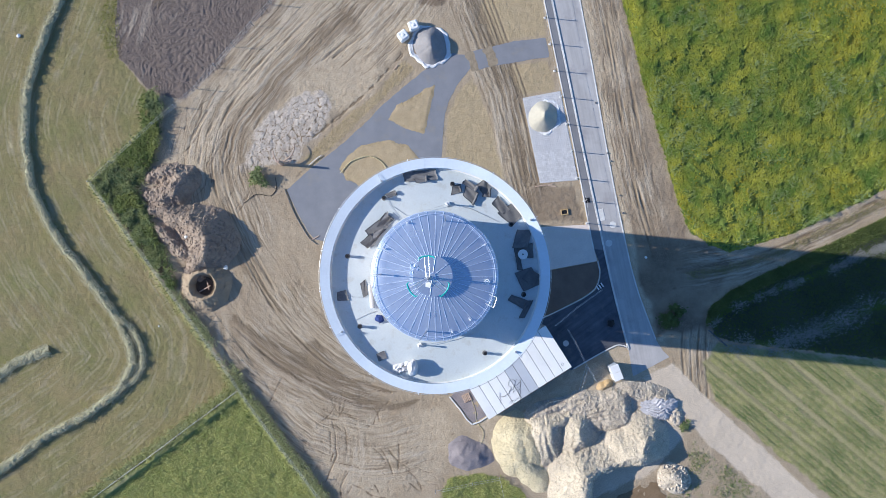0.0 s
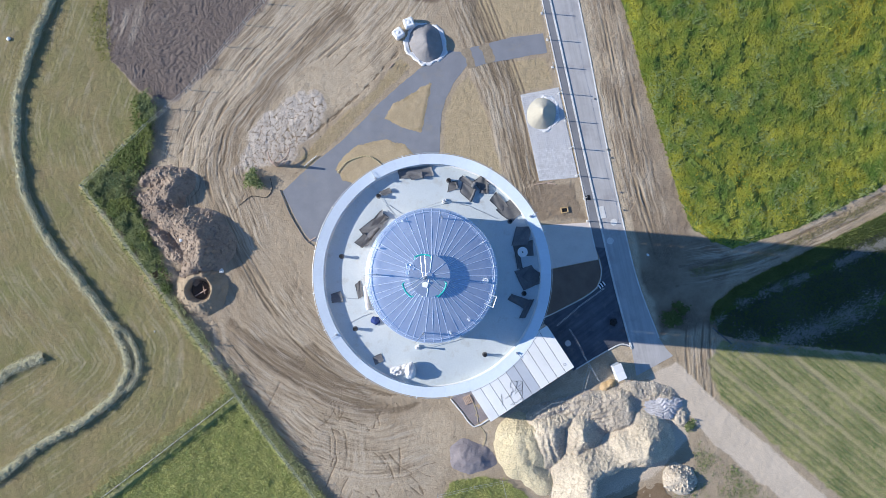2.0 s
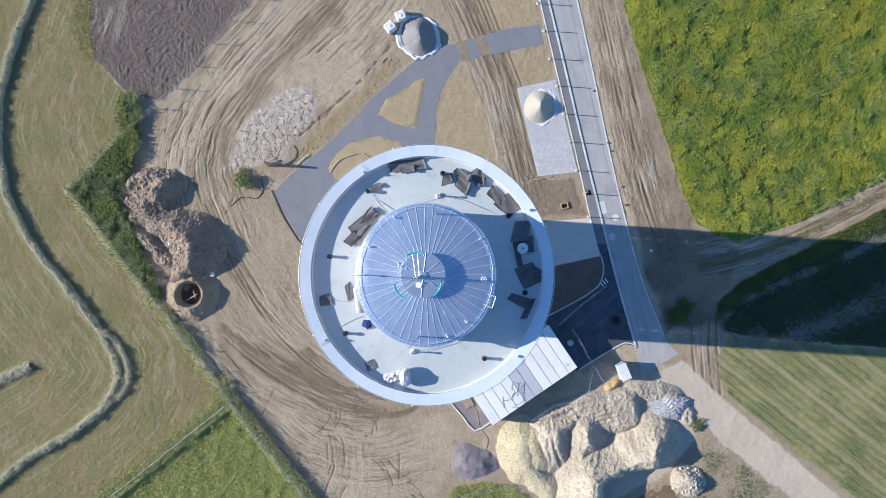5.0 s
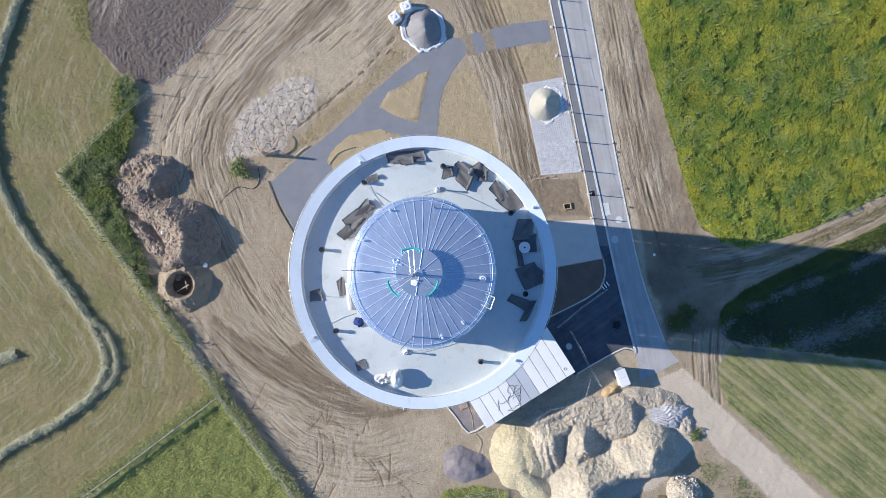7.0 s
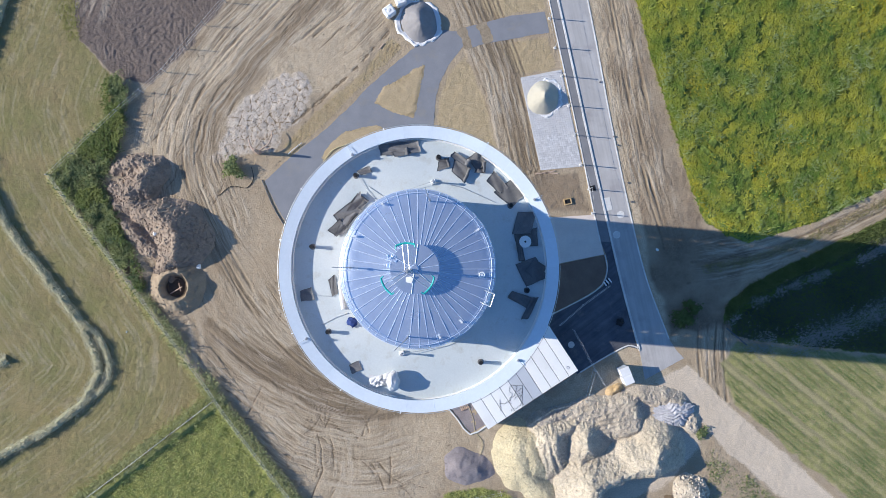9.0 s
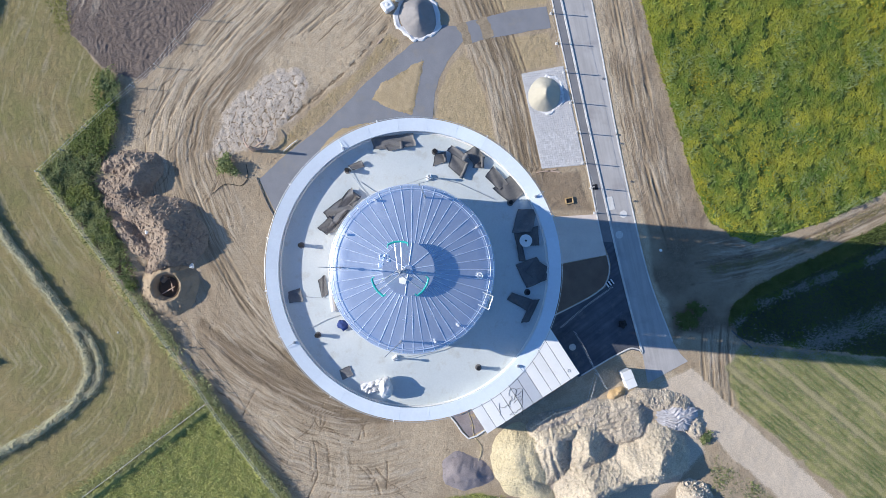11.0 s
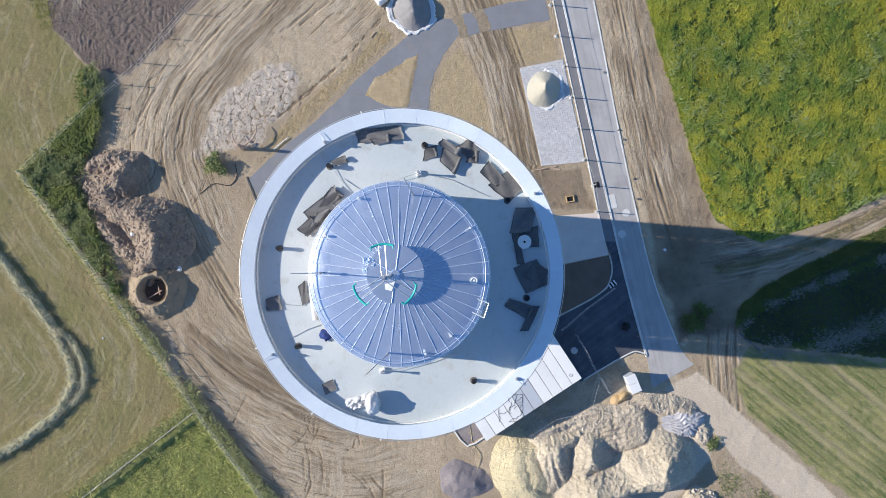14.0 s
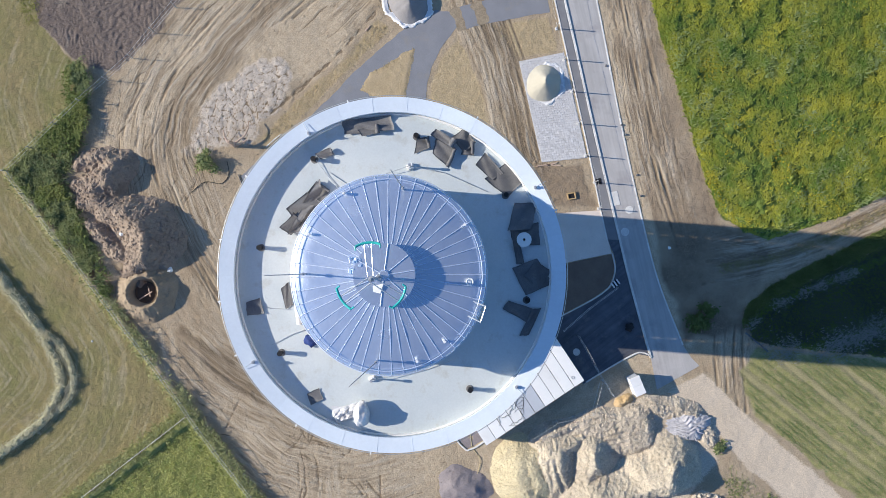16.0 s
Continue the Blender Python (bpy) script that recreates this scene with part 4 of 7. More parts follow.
def grass_mound(name, outline, label):
    """A low seeded island, slightly proud of the asphalt."""
    p = np.array(outline)
    lo, hi = p.min(0) - 0.4, p.max(0) + 0.4
    gx, gy = np.arange(lo[0], hi[0], 0.14), np.arange(lo[1], hi[1], 0.14)
    X, Y = np.meshgrid(gx, gy)
    d = inside(X, Y, outline) + (fbm(X, Y, 1.2, 3, 81) - 0.5) * 0.5
    Z = np.clip(d / 0.35, -1, 1) * 0.05 + 0.02 + (fbm(X, Y, 1.8, 3, 84) - 0.5) * 0.05 * (d > 0)
    ny, nx = X.shape
    idx = np.arange(nx * ny).reshape(ny, nx)
    f = np.stack([idx[:-1, :-1], idx[:-1, 1:], idx[1:, 1:], idx[1:, :-1]], -1).reshape(-1, 4)
    f = f[(d.ravel()[f] > -0.15).all(1)]
    ob = add(name, array_mesh(name, np.column_stack([X.ravel(), Y.ravel(), Z.ravel()]), f), M_ISLAND, smooth=True)
    structure(ob, label, "grass island")


M_ISLAND = material("seeded_soil", (0.42, 0.325, 0.20), (0.48, 0.375, 0.24), 0.9, 0.95, bump=0.6, fine=8, grain=0.2, bump_scale=0.06, spec=0.1)
grass_mound("grass_island", TRIANGLE, "triangular island of dry seeded grass inside the path")
grass_mound("grass_island", ISLAND, "rounded island of dry seeded grass beside the tower")


# ---- water tower ----
DECK = 48.18
tower = thing("water_tower", (TX + 0.04, TY, 0), "tall round concrete water tower with blue-grey cone roof", "water tower")
tower.scale = (0.984, 1.008, 1.0)
bm = bmesh.new()
lathe(bm, [(5.35, -0.3), (5.35, 47.4)], 72)
part("shaft", bm, M_TOWER, tower, "plain round concrete core", True)
# unseen outer skin; four barred slots added to let sun streaks into the shadow
STREAK_SLOTS = (46.83, 120.83, 226.83, 300.83)
for a0, a1 in zip(STREAK_SLOTS, STREAK_SLOTS[1:] + (STREAK_SLOTS[0] + 360,)):
    bm = bmesh.new()
    lathe(bm, [(6.55, 8.6), (6.78, 8.6), (6.78, 46.2), (6.55, 46.2)], 28, a0 + 3.3, a1 - 3.3, closed=True)
    part("skin", bm, M_TOWER, tower)
bm = bmesh.new()
lathe(bm, [(6.55, -0.3), (6.78, -0.3), (6.78, 8.6), (6.55, 8.6)], 96, closed=True)
part("skin", bm, M_TOWER, tower)
for a in STREAK_SLOTS:
    for k in range(50):
        z0 = 9.3 + 0.74 * k
        bm = bmesh.new()
        lathe(bm, [(6.57, z0), (6.78, z0), (6.78, z0 + 0.17), (6.57, z0 + 0.17)], 3, a - 3.29, a + 3.29, closed=True)
        part("slot_bar", bm, M_TOWER, tower)
bm = bmesh.new()
lathe(bm, [(5.3, 46.2), (6.82, 46.2), (6.82, 47.3), (5.3, 47.3)], 96, closed=True)
part("head_ring", bm, M_TOWER, tower)
bm = bmesh.new()
lathe(bm, [(0.0, 47.3), (6.33, 47.3), (6.33, DECK), (3.0, DECK + 0.02), (0.0, DECK + 0.02)], 128)
part("deck", bm, M_DECK, tower, "pale screeded concrete roof deck with faint stains")
bm = bmesh.new()
lathe(bm, [(6.34, 47.3), (6.82, 47.3), (6.82, 48.58), (6.34, 48.50)], 128, closed=True)
part("parapet", bm, M_DECK, tower, "low pale parapet wall")
# coping laid of bent sheets with folded joints
N_SHEET = 30
for k in range(N_SHEET):
    a0, a1 = 360 * k / N_SHEET, 360 * (k + 1) / N_SHEET
    bm = bmesh.new()
    lathe(bm, [(6.31, 48.44), (6.305, 48.65), (6.88, 48.72), (6.895, 48.50), (6.88, 48.50), (6.86, 48.70), (6.322, 48.63), (6.326, 48.44)], 5, a0 + 0.012, a1 - 0.012, closed=True)
    part("coping_sheet", bm, M_COPING, tower)
    bm = bmesh.new()
    lathe(bm, [(6.31, 48.64), (6.31, 48.656), (6.88, 48.726), (6.88, 48.71)], 1, a1 - 0.10, a1 + 0.10, closed=True)
    part("coping_joint", bm, M_COPING, tower)
bm = bmesh.new()
lathe(bm, [(6.26, DECK + 0.005), (6.29, DECK + 0.10), (6.33, DECK + 0.10), (6.33, DECK + 0.005)], 128, closed=True)
part("upstand", bm, M_WHITE, tower, "white sealing fillet at the foot of the parapet")
# lightning rod ring on the coping's outer edge, on clips
bm = bmesh.new()
ring = [(6.95 * math.cos(radians(a)), 6.95 * math.sin(radians(a)), 48.62) for a in range(0, 361, 3)]
tube(bm, ring, 0.012, 5)
part("edge_conductor", bm, M_STEEL, tower, "thin steel conductor wire")
for a in (104, 146, 168, 188, 206, 236, 262, 318, 20, 60):
    bm = bmesh.new()
    box(bm, (0.16, 0.05, 0.05), pose(6.93 * math.cos(radians(a)), 6.93 * math.sin(radians(a)), 48.62, 0, 0, a), 0.008)
    part("conductor_clip", bm, M_WHITE, tower)
for x, y in ((-3.23, 5.50), (5.72, 3.26), (-5.55, -3.31), (4.83, -4.44)):
    bm = bmesh.new()
    rod(bm, (x, y, 48.60), (x, y, 48.78), 0.07, 10)
    rod(bm, (x, y, 48.78), (x, y, 48.86), 0.03, 8)
    rod(bm, (x * 1.0, y, 48.80), (x * 1.07, y * 1.07, 48.80), 0.012, 5)
    part("anchor_eye", bm, M_STEEL, tower)

# drum and cone roof
EAVE_R, EAVE_Z, CAP_R, CAP_Z = 3.62, 50.62, 1.12, 51.37
bm = bmesh.new()
lathe(bm, [(3.42, DECK), (3.42, EAVE_Z - 0.02)], 96)
part("drum_wall", bm, M_CONCRETE, tower, "round concrete drum under the cone roof", True)
N_RIB = 44
slope = 0.165
rng = random.Random(4)
cuts = [360 * k / N_RIB + rng.uniform(-1.3, 1.3) for k in range(N_RIB)]
for k, a0 in enumerate(cuts):
    a1 = cuts[(k + 1) % N_RIB] + (360 if k == N_RIB - 1 else 0)
    bm = bmesh.new()
    zz = lambda r: EAVE_Z + (EAVE_R - r) * slope
    wave = rng.uniform(-0.012, 0.012)
    prof = [(EAVE_R - 0.02, EAVE_Z - 0.16), (EAVE_R, EAVE_Z - 0.02), (EAVE_R - 0.05, zz(EAVE_R - 0.05)), (2.9, zz(2.9) + wave), (2.2, zz(2.2) - wave), (1.6, zz(1.6) + wave * 0.5), (1.0, zz(1.0))]
    lathe(bm, prof, 3, a0, a1)
    part("roof_sheet", bm, M_CONE, tower, smooth=True)
    ca, sa = math.cos(radians(a0)), math.sin(radians(a0))
    tang = Vector((-sa, ca, 0))
    bm = bmesh.new()
    pts = [(EAVE_R - 0.03, zz(EAVE_R - 0.03)), (1.04, zz(1.04))]
    (r0, z0), (r1, z1) = pts
    v = []
    for r, z in pts:
        for s, h in ((-0.018, 0.0), (-0.011, 0.018), (0.011, 0.018), (0.018, 0.0)):
            v.append(bm.verts.new((r * ca + tang.x * s, r * sa + tang.y * s, z + h)))
    for q in ((0, 1, 5, 4), (1, 2, 6, 5), (2, 3, 7, 6), (0, 3, 2, 1), (4, 5, 6, 7)):
        bm.faces.new([v[i] for i in q])
    part("seam", bm, M_SEAM, tower)
# snow guard pipe and gutter lip
for r, z, t, name in ((EAVE_R - 0.17, EAVE_Z + 0.13, 0.018, "snow_guard"), (EAVE_R + 0.01, EAVE_Z - 0.05, 0.03, "eave_bead")):
    bm = bmesh.new()
    tube(bm, [(r * math.cos(radians(a)), r * math.sin(radians(a)), z) for a in range(0, 361, 3)], t, 6)
    part(name, bm, M_SEAM, tower)
# raised cap with few seams
bm = bmesh.new()
lathe(bm, [(CAP_R - 0.04, CAP_Z - 0.34), (CAP_R, CAP_Z - 0.03), (CAP_R, CAP_Z), (0.12, CAP_Z + 0.05), (0.0, CAP_Z + 0.05)], 72)
cap = part("cap", bm, M_CONE, tower, "shallow raised metal cap", False)
for a in (82, 38, 8, 262, 318, 200, 150):
    bm = bmesh.new()
    rod(bm, (CAP_R * 0.99 * math.cos(radians(a)), CAP_R * 0.99 * math.sin(radians(a)), CAP_Z + 0.02), (0.14 * math.cos(radians(a)), 0.14 * math.sin(radians(a)), CAP_Z + 0.06), 0.018, 5)
    part("cap_seam", bm, M_SEAM, cap)
bm = bmesh.new()
rod(bm, (0.0, 0.0, CAP_Z + 0.03), (0.0, 0.0, CAP_Z + 0.12), 0.20, 20, 0.16)
part("cap_vent", bm, M_CONE, cap)
# white flap modelled in place of the sun's glint on the cap
bm = bmesh.new()
v = [bm.verts.new(p) for p in ((-0.40, -0.36, CAP_Z + 0.10), (-0.02, -0.30, CAP_Z + 0.16), (-0.14, -0.64, CAP_Z + 0.07), (-0.40, -0.58, CAP_Z + 0.06), (-0.15, -0.44, CAP_Z + 0.01))]
for q in ((0, 3, 1), (3, 2, 1), (0, 1, 4), (1, 2, 4), (2, 3, 4), (3, 0, 4)):
    bm.faces.new([v[i] for i in q])
part("bright_flap", bm, M_WHITE, cap, "white flap in place of the sun's glint on the cap")

cap.location.x = -0.11

# mast with three double arms and teal end guards
MX, MY = -0.30, -0.08
mast = new("mast")
mast.parent = tower
mast.location = (MX, MY, 0)
bm = bmesh.new()
rod(bm, (0, 0, CAP_Z + 0.05), (0, 0, 54.45), 0.045, 10)
rod(bm, (0, 0, 54.12), (0, 0, 54.34), 0.10, 14)
rod(bm, (0, 0, 51.42), (0, 0, 51.62), 0.13, 14, 0.09)
rod(bm, (0, 0, 54.45), (0, 0, 54.55), 0.05, 10, 0.03)
pole = part("pole", bm, M_STEEL, tower)
pole.parent = mast
ARM_Z, ARM = 54.22, 1.12
for a in (95, 214, -33):
    ca, sa = math.cos(radians(a)), math.sin(radians(a))
    for s in (-0.09, 0.09):
        bm = bmesh.new()
        rod(bm, (-sa * s + ca * 0.08, ca * s + sa * 0.08, ARM_Z + 0.05), (-sa * s * 1.3 + ca * ARM, ca * s * 1.3 + sa * ARM, ARM_Z - 0.05), 0.022, 6)
        part("arm", bm, M_STEEL, mast)
    bm = bmesh.new()
    pts = []
    for i in range(13):
        u = (i / 12 - 0.5) * 2
        back = 0.09 * u * u
        pts.append((ca * (ARM + 0.03 - back) - sa * u * 0.40, sa * (ARM + 0.03 - back) + ca * u * 0.40, ARM_Z - 0.05 + 0.06 * u * u))
    tube(bm, pts, 0.042, 8)
    rod(bm, pts[0], (pts[0][0] - ca * 0.12, pts[0][1] - sa * 0.12, pts[0][2] + 0.02), 0.03, 6)
    rod(bm, pts[-1], (pts[-1][0] - ca * 0.12, pts[-1][1] - sa * 0.12, pts[-1][2] + 0.02), 0.03, 6)
    part("end_guard", bm, M_TEAL, mast, "curved teal end guard")

# rods, lamps and fittings round the eave
for x, y, lx, ly, zt in ((-3.05, 0.08, 0.02, 0.04, 57.0), (-0.47, -3.06, -0.2, 0.12, 57.2), (0.60, 3.06, -0.1, 0.05, 56.0)):
    zb = EAVE_Z + (EAVE_R - math.hypot(x, y)) * slope
    bm = bmesh.new()
    rod(bm, (x, y, zb - 0.05), (x, y, zb + 0.55), 0.03, 10)
    rod(bm, (x, y, zb + 0.5), (x, y, zb + 0.62), 0.06, 10)
    rod(bm, (x, y, zb + 0.6), (x + lx, y + ly, zt), 0.026, 7, 0.012)
    part("catch_rod", bm, M_STEEL, tower, "tall thin steel lightning rod on a short post")
for x, y in ((2.83, 1.75), (2.02, -2.42), (-1.60, 2.95), (-2.9, 1.5), (1.0, -3.1)):
    bm = bmesh.new()
    rod(bm, (x, y, EAVE_Z + 0.12), (x, y, EAVE_Z + 0.3), 0.05, 8)
    part("eave_bracket", bm, M_WHITE, tower)
bm = bmesh.new()
rod(bm, (2.98, -0.30, EAVE_Z + 0.05), (2.98, -0.30, EAVE_Z + 0.22), 0.03, 10)
tube(bm, [(2.98 + 0.12 * math.cos(radians(a)), -0.30 + 0.12 * math.sin(radians(a)), EAVE_Z + 0.24) for a in range(0, 361, 24)], 0.03, 6)
part("lifting_eye", bm, M_WHITE, tower, "small white lifting eye")
bm = bmesh.new()
for p, q in (((3.10, -1.00, 50.66), (3.55, -1.18, 50.9)), ((2.90, -1.52, 50.66), (3.35, -1.74, 50.9)), ((3.55, -1.18, 50.9), (3.35, -1.74, 50.9))):
    rod(bm, p, q, 0.03, 6)
rod(bm, (3.55, -1.18, 50.9), (3.55, -1.18, DECK), 0.025, 6)
rod(bm, (3.35, -1.74, 50.9), (3.35, -1.74, DECK), 0.025, 6)
for k in range(8):
    rod(bm, (3.55, -1.18, DECK + 0.3 * k + 0.2), (3.35, -1.74, DECK + 0.3 * k + 0.2), 0.014, 5)
part("ladder", bm, M_STEEL, tower, "galvanised ladder with a grab frame at the eave")
bm = bmesh.new()
for k in range(7):
    a = rng.uniform(0, 6.28)
    box(bm, (0.22, 0.14, 0.10), pose(-1.0 + 0.16 * math.cos(a) - 0.05 * k, 0.35 + 0.2 * math.sin(a), EAVE_Z + 0.72, rng.uniform(-30, 30), rng.uniform(-30, 30), rng.uniform(0, 180)), 0.02)
part("crumpled_film", bm, M_CONE, tower, "crumpled protective film beside the cap")


# ---- things on the roof deck ----
def vent_pipe(x, y, r=0.10, h=0.44, colour=None):
    t = thing("vent_pipe", (x, y, DECK + 0.004), "short black roof vent pipe with a cowl on the deck", "vent pipe", "vent pipes on the roof deck")
    bm = bmesh.new()
    rod(bm, (0, 0, 0), (0, 0, 0.03), r * 1.5, 18, r * 1.3)
    part("flange", bm, M_FELT, t)
    bm = bmesh.new()
    rod(bm, (0, 0, 0.02), (0, 0, h - 0.08), r * 0.8, 16)
    part("pipe", bm, M_RUBBER, t)
    bm = bmesh.new()
    rod(bm, (0, 0, h - 0.1), (0, 0, h), r * 1.05, 18, r * 0.95)
    part("cowl", bm, M_RUBBER, t)
    return t


for x, y in ((0.86, 4.68), (-3.2, 3.82), (-5.36, 0.36), (-4.6, -3.8), (2.82, -5.35), (4.36, 2.28), (5.12, -1.88)):
    vent_pipe(x, y)
for x, y in ((0.60, 3.48), (-1.02, -4.88)):
    t = thing("guy_anchor", (x, y, DECK + 0.004), "pale anchor block with a steel post on the deck", "anchor", "guy anchors on the deck")
    bm = bmesh.new()
    box(bm, (0.26, 0.22, 0.16), pose(0, 0, 0.08, 0, 0, 20), 0.03)
    part("block", bm, M_WHITE, t)
    bm = bmesh.new()
    rod(bm, (0, 0, 0.15), (0, 0, 0.62), 0.035, 8)
    rod(bm, (0, 0, 0.6), (0, 0, 0.72), 0.06, 8)
    part("post", bm, M_STEEL, t)
# slack conductor cables on the deck
for name, pts in (("conductor_cable", [(0.6, 3.48, 0.3), (2.0, 3.2, 0.03), (3.6, 2.45, 0.03)]), ("conductor_cable", [(-2.6, 3.3, 0.03), (-1.8, 2.75, 0.03), (0.6, 3.5, 0.25)]),
                  ("conductor_cable", [(-5.6, -1.9, 0.03), (-5.0, -2.05, 0.03), (-4.2, -2.1, 0.03)]), ("conductor_cable", [(-1.0, -4.9, 0.3), (1.2, -4.55, 0.03), (2.4, -4.1, 0.03)]),
                  ("conductor_cable", [(-3.2, 3.9, 0.1), (-2.7, 3.2, 0.04), (-2.2, 2.6, 0.04)]), ("conductor_cable", [(-5.0, -3.5, 0.03), (-4.2, -3.1, 0.03), (-3.6, -2.9, 0.03)])):
    bm = bmesh.new()
    tube(bm, [(*p[:2], DECK + 0.01 + p[2]) for p in pts], 0.012, 5)
    tagged(part(name, bm, M_STEEL), "thin slack steel conductor cable lying on the roof deck", "cable", "conductor cables on the deck")


def felt_sheet(x, y, w, l, rz, curl=0.0, fold=0.0, lift=0.0, seed=0, name="felt_sheet", label="dark grey bitumen felt sheet lying on the roof deck"):
    """A loose sheet w wide and l long, curled up at one end and creased."""
    rs = np.random.RandomState(seed)
    nu, nv = 11, 17
    verts = []
    skew = (rs.rand(2, 2, 2) - 0.5) * (0.34, 0.30)
    nick = rs.rand(4) * 6
    for th in (0.0, 0.008):
        for i in range(nu):
            for j in range(nv):
                u, v = i / (nu - 1) - 0.5, j / (nv - 1)
                if curl > 0:
                    flat = max(0.0, 1 - curl)
                    if v > flat:
                        ang = (v - flat) / curl * 5.2
                        rad = l * curl / 5.2
                        px, pz = l * flat + math.sin(ang) * rad, rad * (1 - math.cos(ang))
                    else:
                        px, pz = l * v, 0.0
                else:
                    px, pz = l * v, 0.0
                pz += 0.7 * fold * abs(math.sin(3.1 * v + 2.2 * u + seed)) ** 3 + 0.015 * math.sin(9 * u + 5 * v + seed)
                pz += 0.015 * abs(math.sin(7 * u + 6 * v + nick[0])) + 0.01 * abs(math.sin(15 * v - 9 * u + nick[1]))
                cu, cv = u + 0.5, v
                sx, sy = sum(skew[a, b] * (cu if a else 1 - cu) * (cv if b else 1 - cv) for a in (0, 1) for b in (0, 1))
                sx += 0.008 * math.sin(9 * cu + nick[2])
                sy += 0.01 * math.sin(8 * cv + nick[3])
                verts.append((px - l / 2 + sx * l, u * w + sy * w, max(0, pz) + th + lift))
    n = nu * nv
    faces = []
    for i in range(nu - 1):
        for j in range(nv - 1):
            a = i * nv + j
            faces.append((a, a + nv, a + nv + 1, a + 1))
            faces.append((n + a, n + a + 1, n + a + nv + 1, n + a + nv))
    edge = [i * nv for i in range(nu)] + [(nu - 1) * nv + j for j in range(1, nv)] + [i * nv + nv - 1 for i in range(nu - 2, -1, -1)] + [j for j in range(nv - 2, 0, -1)]
    for a, b in zip(edge, edge[1:] + edge[:1]):
        faces.append((a, b, n + b, n + a))
    mesh = bpy.data.meshes.new(name)
    mesh.from_pydata(verts, [], faces)
    ob = add(name, mesh, M_FELT, smooth=True)
    ob.matrix_world = pose(x, y, DECK + 0.028, 0, 0, rz)
    return tagged(ob, label, "felt sheet", "felt offcuts on the roof deck")


SHEETS = [  # x, y, width, length, turn, curl, fold, lift
    (-1.05, 5.12, 0.55, 1.95, 5, 0.0, 0.16, 0.02), (-0.7, 5.0, 0.35, 1.2, 12, 0.35, 0.05, 0.06),
    (-3.02, 2.60, 0.6, 1.2, 46, 0.3, 0.12, 0.0), (-3.62, 1.92, 0.8, 1.4, 48, 0.0, 0.22, 0.03), (-4.12, 1.28, 0.62, 1.0, 46, 0.3, 0.10, 0.06), (-3.35, 2.15, 0.4, 1.6, 56, 0.0, 0.25, 0.10), (-3.75, 1.45, 0.35, 1.2, 62, 0.0, 0.18, 0.12),
    (1.25, 4.4, 0.55, 0.9, 18, 0.4, 0.10, 0.0), (2.05, 3.95, 0.85, 1.25, -38, 0.35, 0.05, 0.02), (2.35, 4.35, 0.35, 1.5, -32, 0.5, 0.10, 0.05), (2.75, 4.5, 0.6, 0.8, -62, 0.0, 0.10, 0.06), (3.15, 4.15, 0.5, 0.8, -10, 0.5, 0.08, 0.0),
    (3.75, 3.35, 0.6, 0.85, -42, 0.0, 0.04, 0.03), (4.25, 2.95, 0.95, 1.15, -50, 0.0, 0.04, 0.0),
    (5.02, 1.45, 0.85, 1.0, -95, 0.0, 0.06, 0.02), (5.18, 0.62, 1.05, 0.9, -82, 0.0, 0.04, 0.0), (4.82, 0.2, 0.3, 1.2, -80, 0.0, 0.05, 0.03),
    (5.36, -0.95, 1.0, 1.25, -58, 0.0, 0.03, 0.0), (5.5, -0.85, 0.7, 0.8, -35, 0.0, 0.03, 0.02),
    (4.85, -2.3, 0.5, 1.05, -25, 0.0, 0.06, 0.0), (5.22, -2.75, 0.36, 1.05, -115, 0.0, 0.06, 0.02),
    (-5.62, -1.95, 0.55, 0.55, 8, 0.0, 0.04, 0.02), (-3.26, -5.55, 0.5, 0.5, 18, 0.0, 0.03, 0.0), (-4.35, -1.55, 0.35, 0.85, 105, 0.0, 0.02, 0.0), (-2.75, 4.05, 0.3, 0.75, 22, 0.3, 0.14, 0.0),
]
for k, (x, y, w, l, rz, c, f, h) in enumerate(SHEETS):
    felt_sheet(x, y, w, l, rz, c, f, h, seed=k)
t = thing("cable_drum", (5.03, 0.5, DECK + 0.05), "pale round cable drum lying flat on dark felt", "cable drum")
for z0, name in ((0.0, "lower_disc"), (0.34, "upper_disc")):
    bm = bmesh.new()
    lathe(bm, [(0.05, z0), (0.29, z0), (0.29, z0 + 0.03), (0.05, z0 + 0.03)], 36, closed=True)
    part(name, bm, M_WHITE, t)
bm = bmesh.new()
lathe(bm, [(0.05, 0.03), (0.2, 0.03), (0.2, 0.34), (0.05, 0.34)], 24, closed=True)
part("core", bm, M_RUBBER, t)
# white sack and the crumpled sheet beside it
M_SILVER = material("silvery_sheet", (0.60, 0.60, 0.61), (0.74, 0.74, 0.75), 2.5, 0.35, metal=0.2, bump=0.6, fine=7, grain=0.10, bump_scale=0.03, spec=0.6)
bm = bmesh.new()
bmesh.ops.create_icosphere(bm, subdivisions=4, radius=0.42)
for v in bm.verts:
    p = v.co.copy()
    n = noise.noise(p * 3.2) * 0.25 + abs(noise.noise(p * 7.0 + Vector((4, 1, 2)))) * 0.22
    v.co = Vector((p.x * 0.72 + 0.10 * p.y, p.y * 1.05, p.z * 1.0)) * (1 + n)
    v.co.z = max(v.co.z, -0.34) + 0.34
bag = part("rubbish_sack", bm, M_SILVER, smooth=True)
bag.matrix_world = pose(-1.42, -6.22, DECK + 0.01, 0, 0, 12)
tagged(bag, "upright crumpled white sack on the roof deck", "sack")
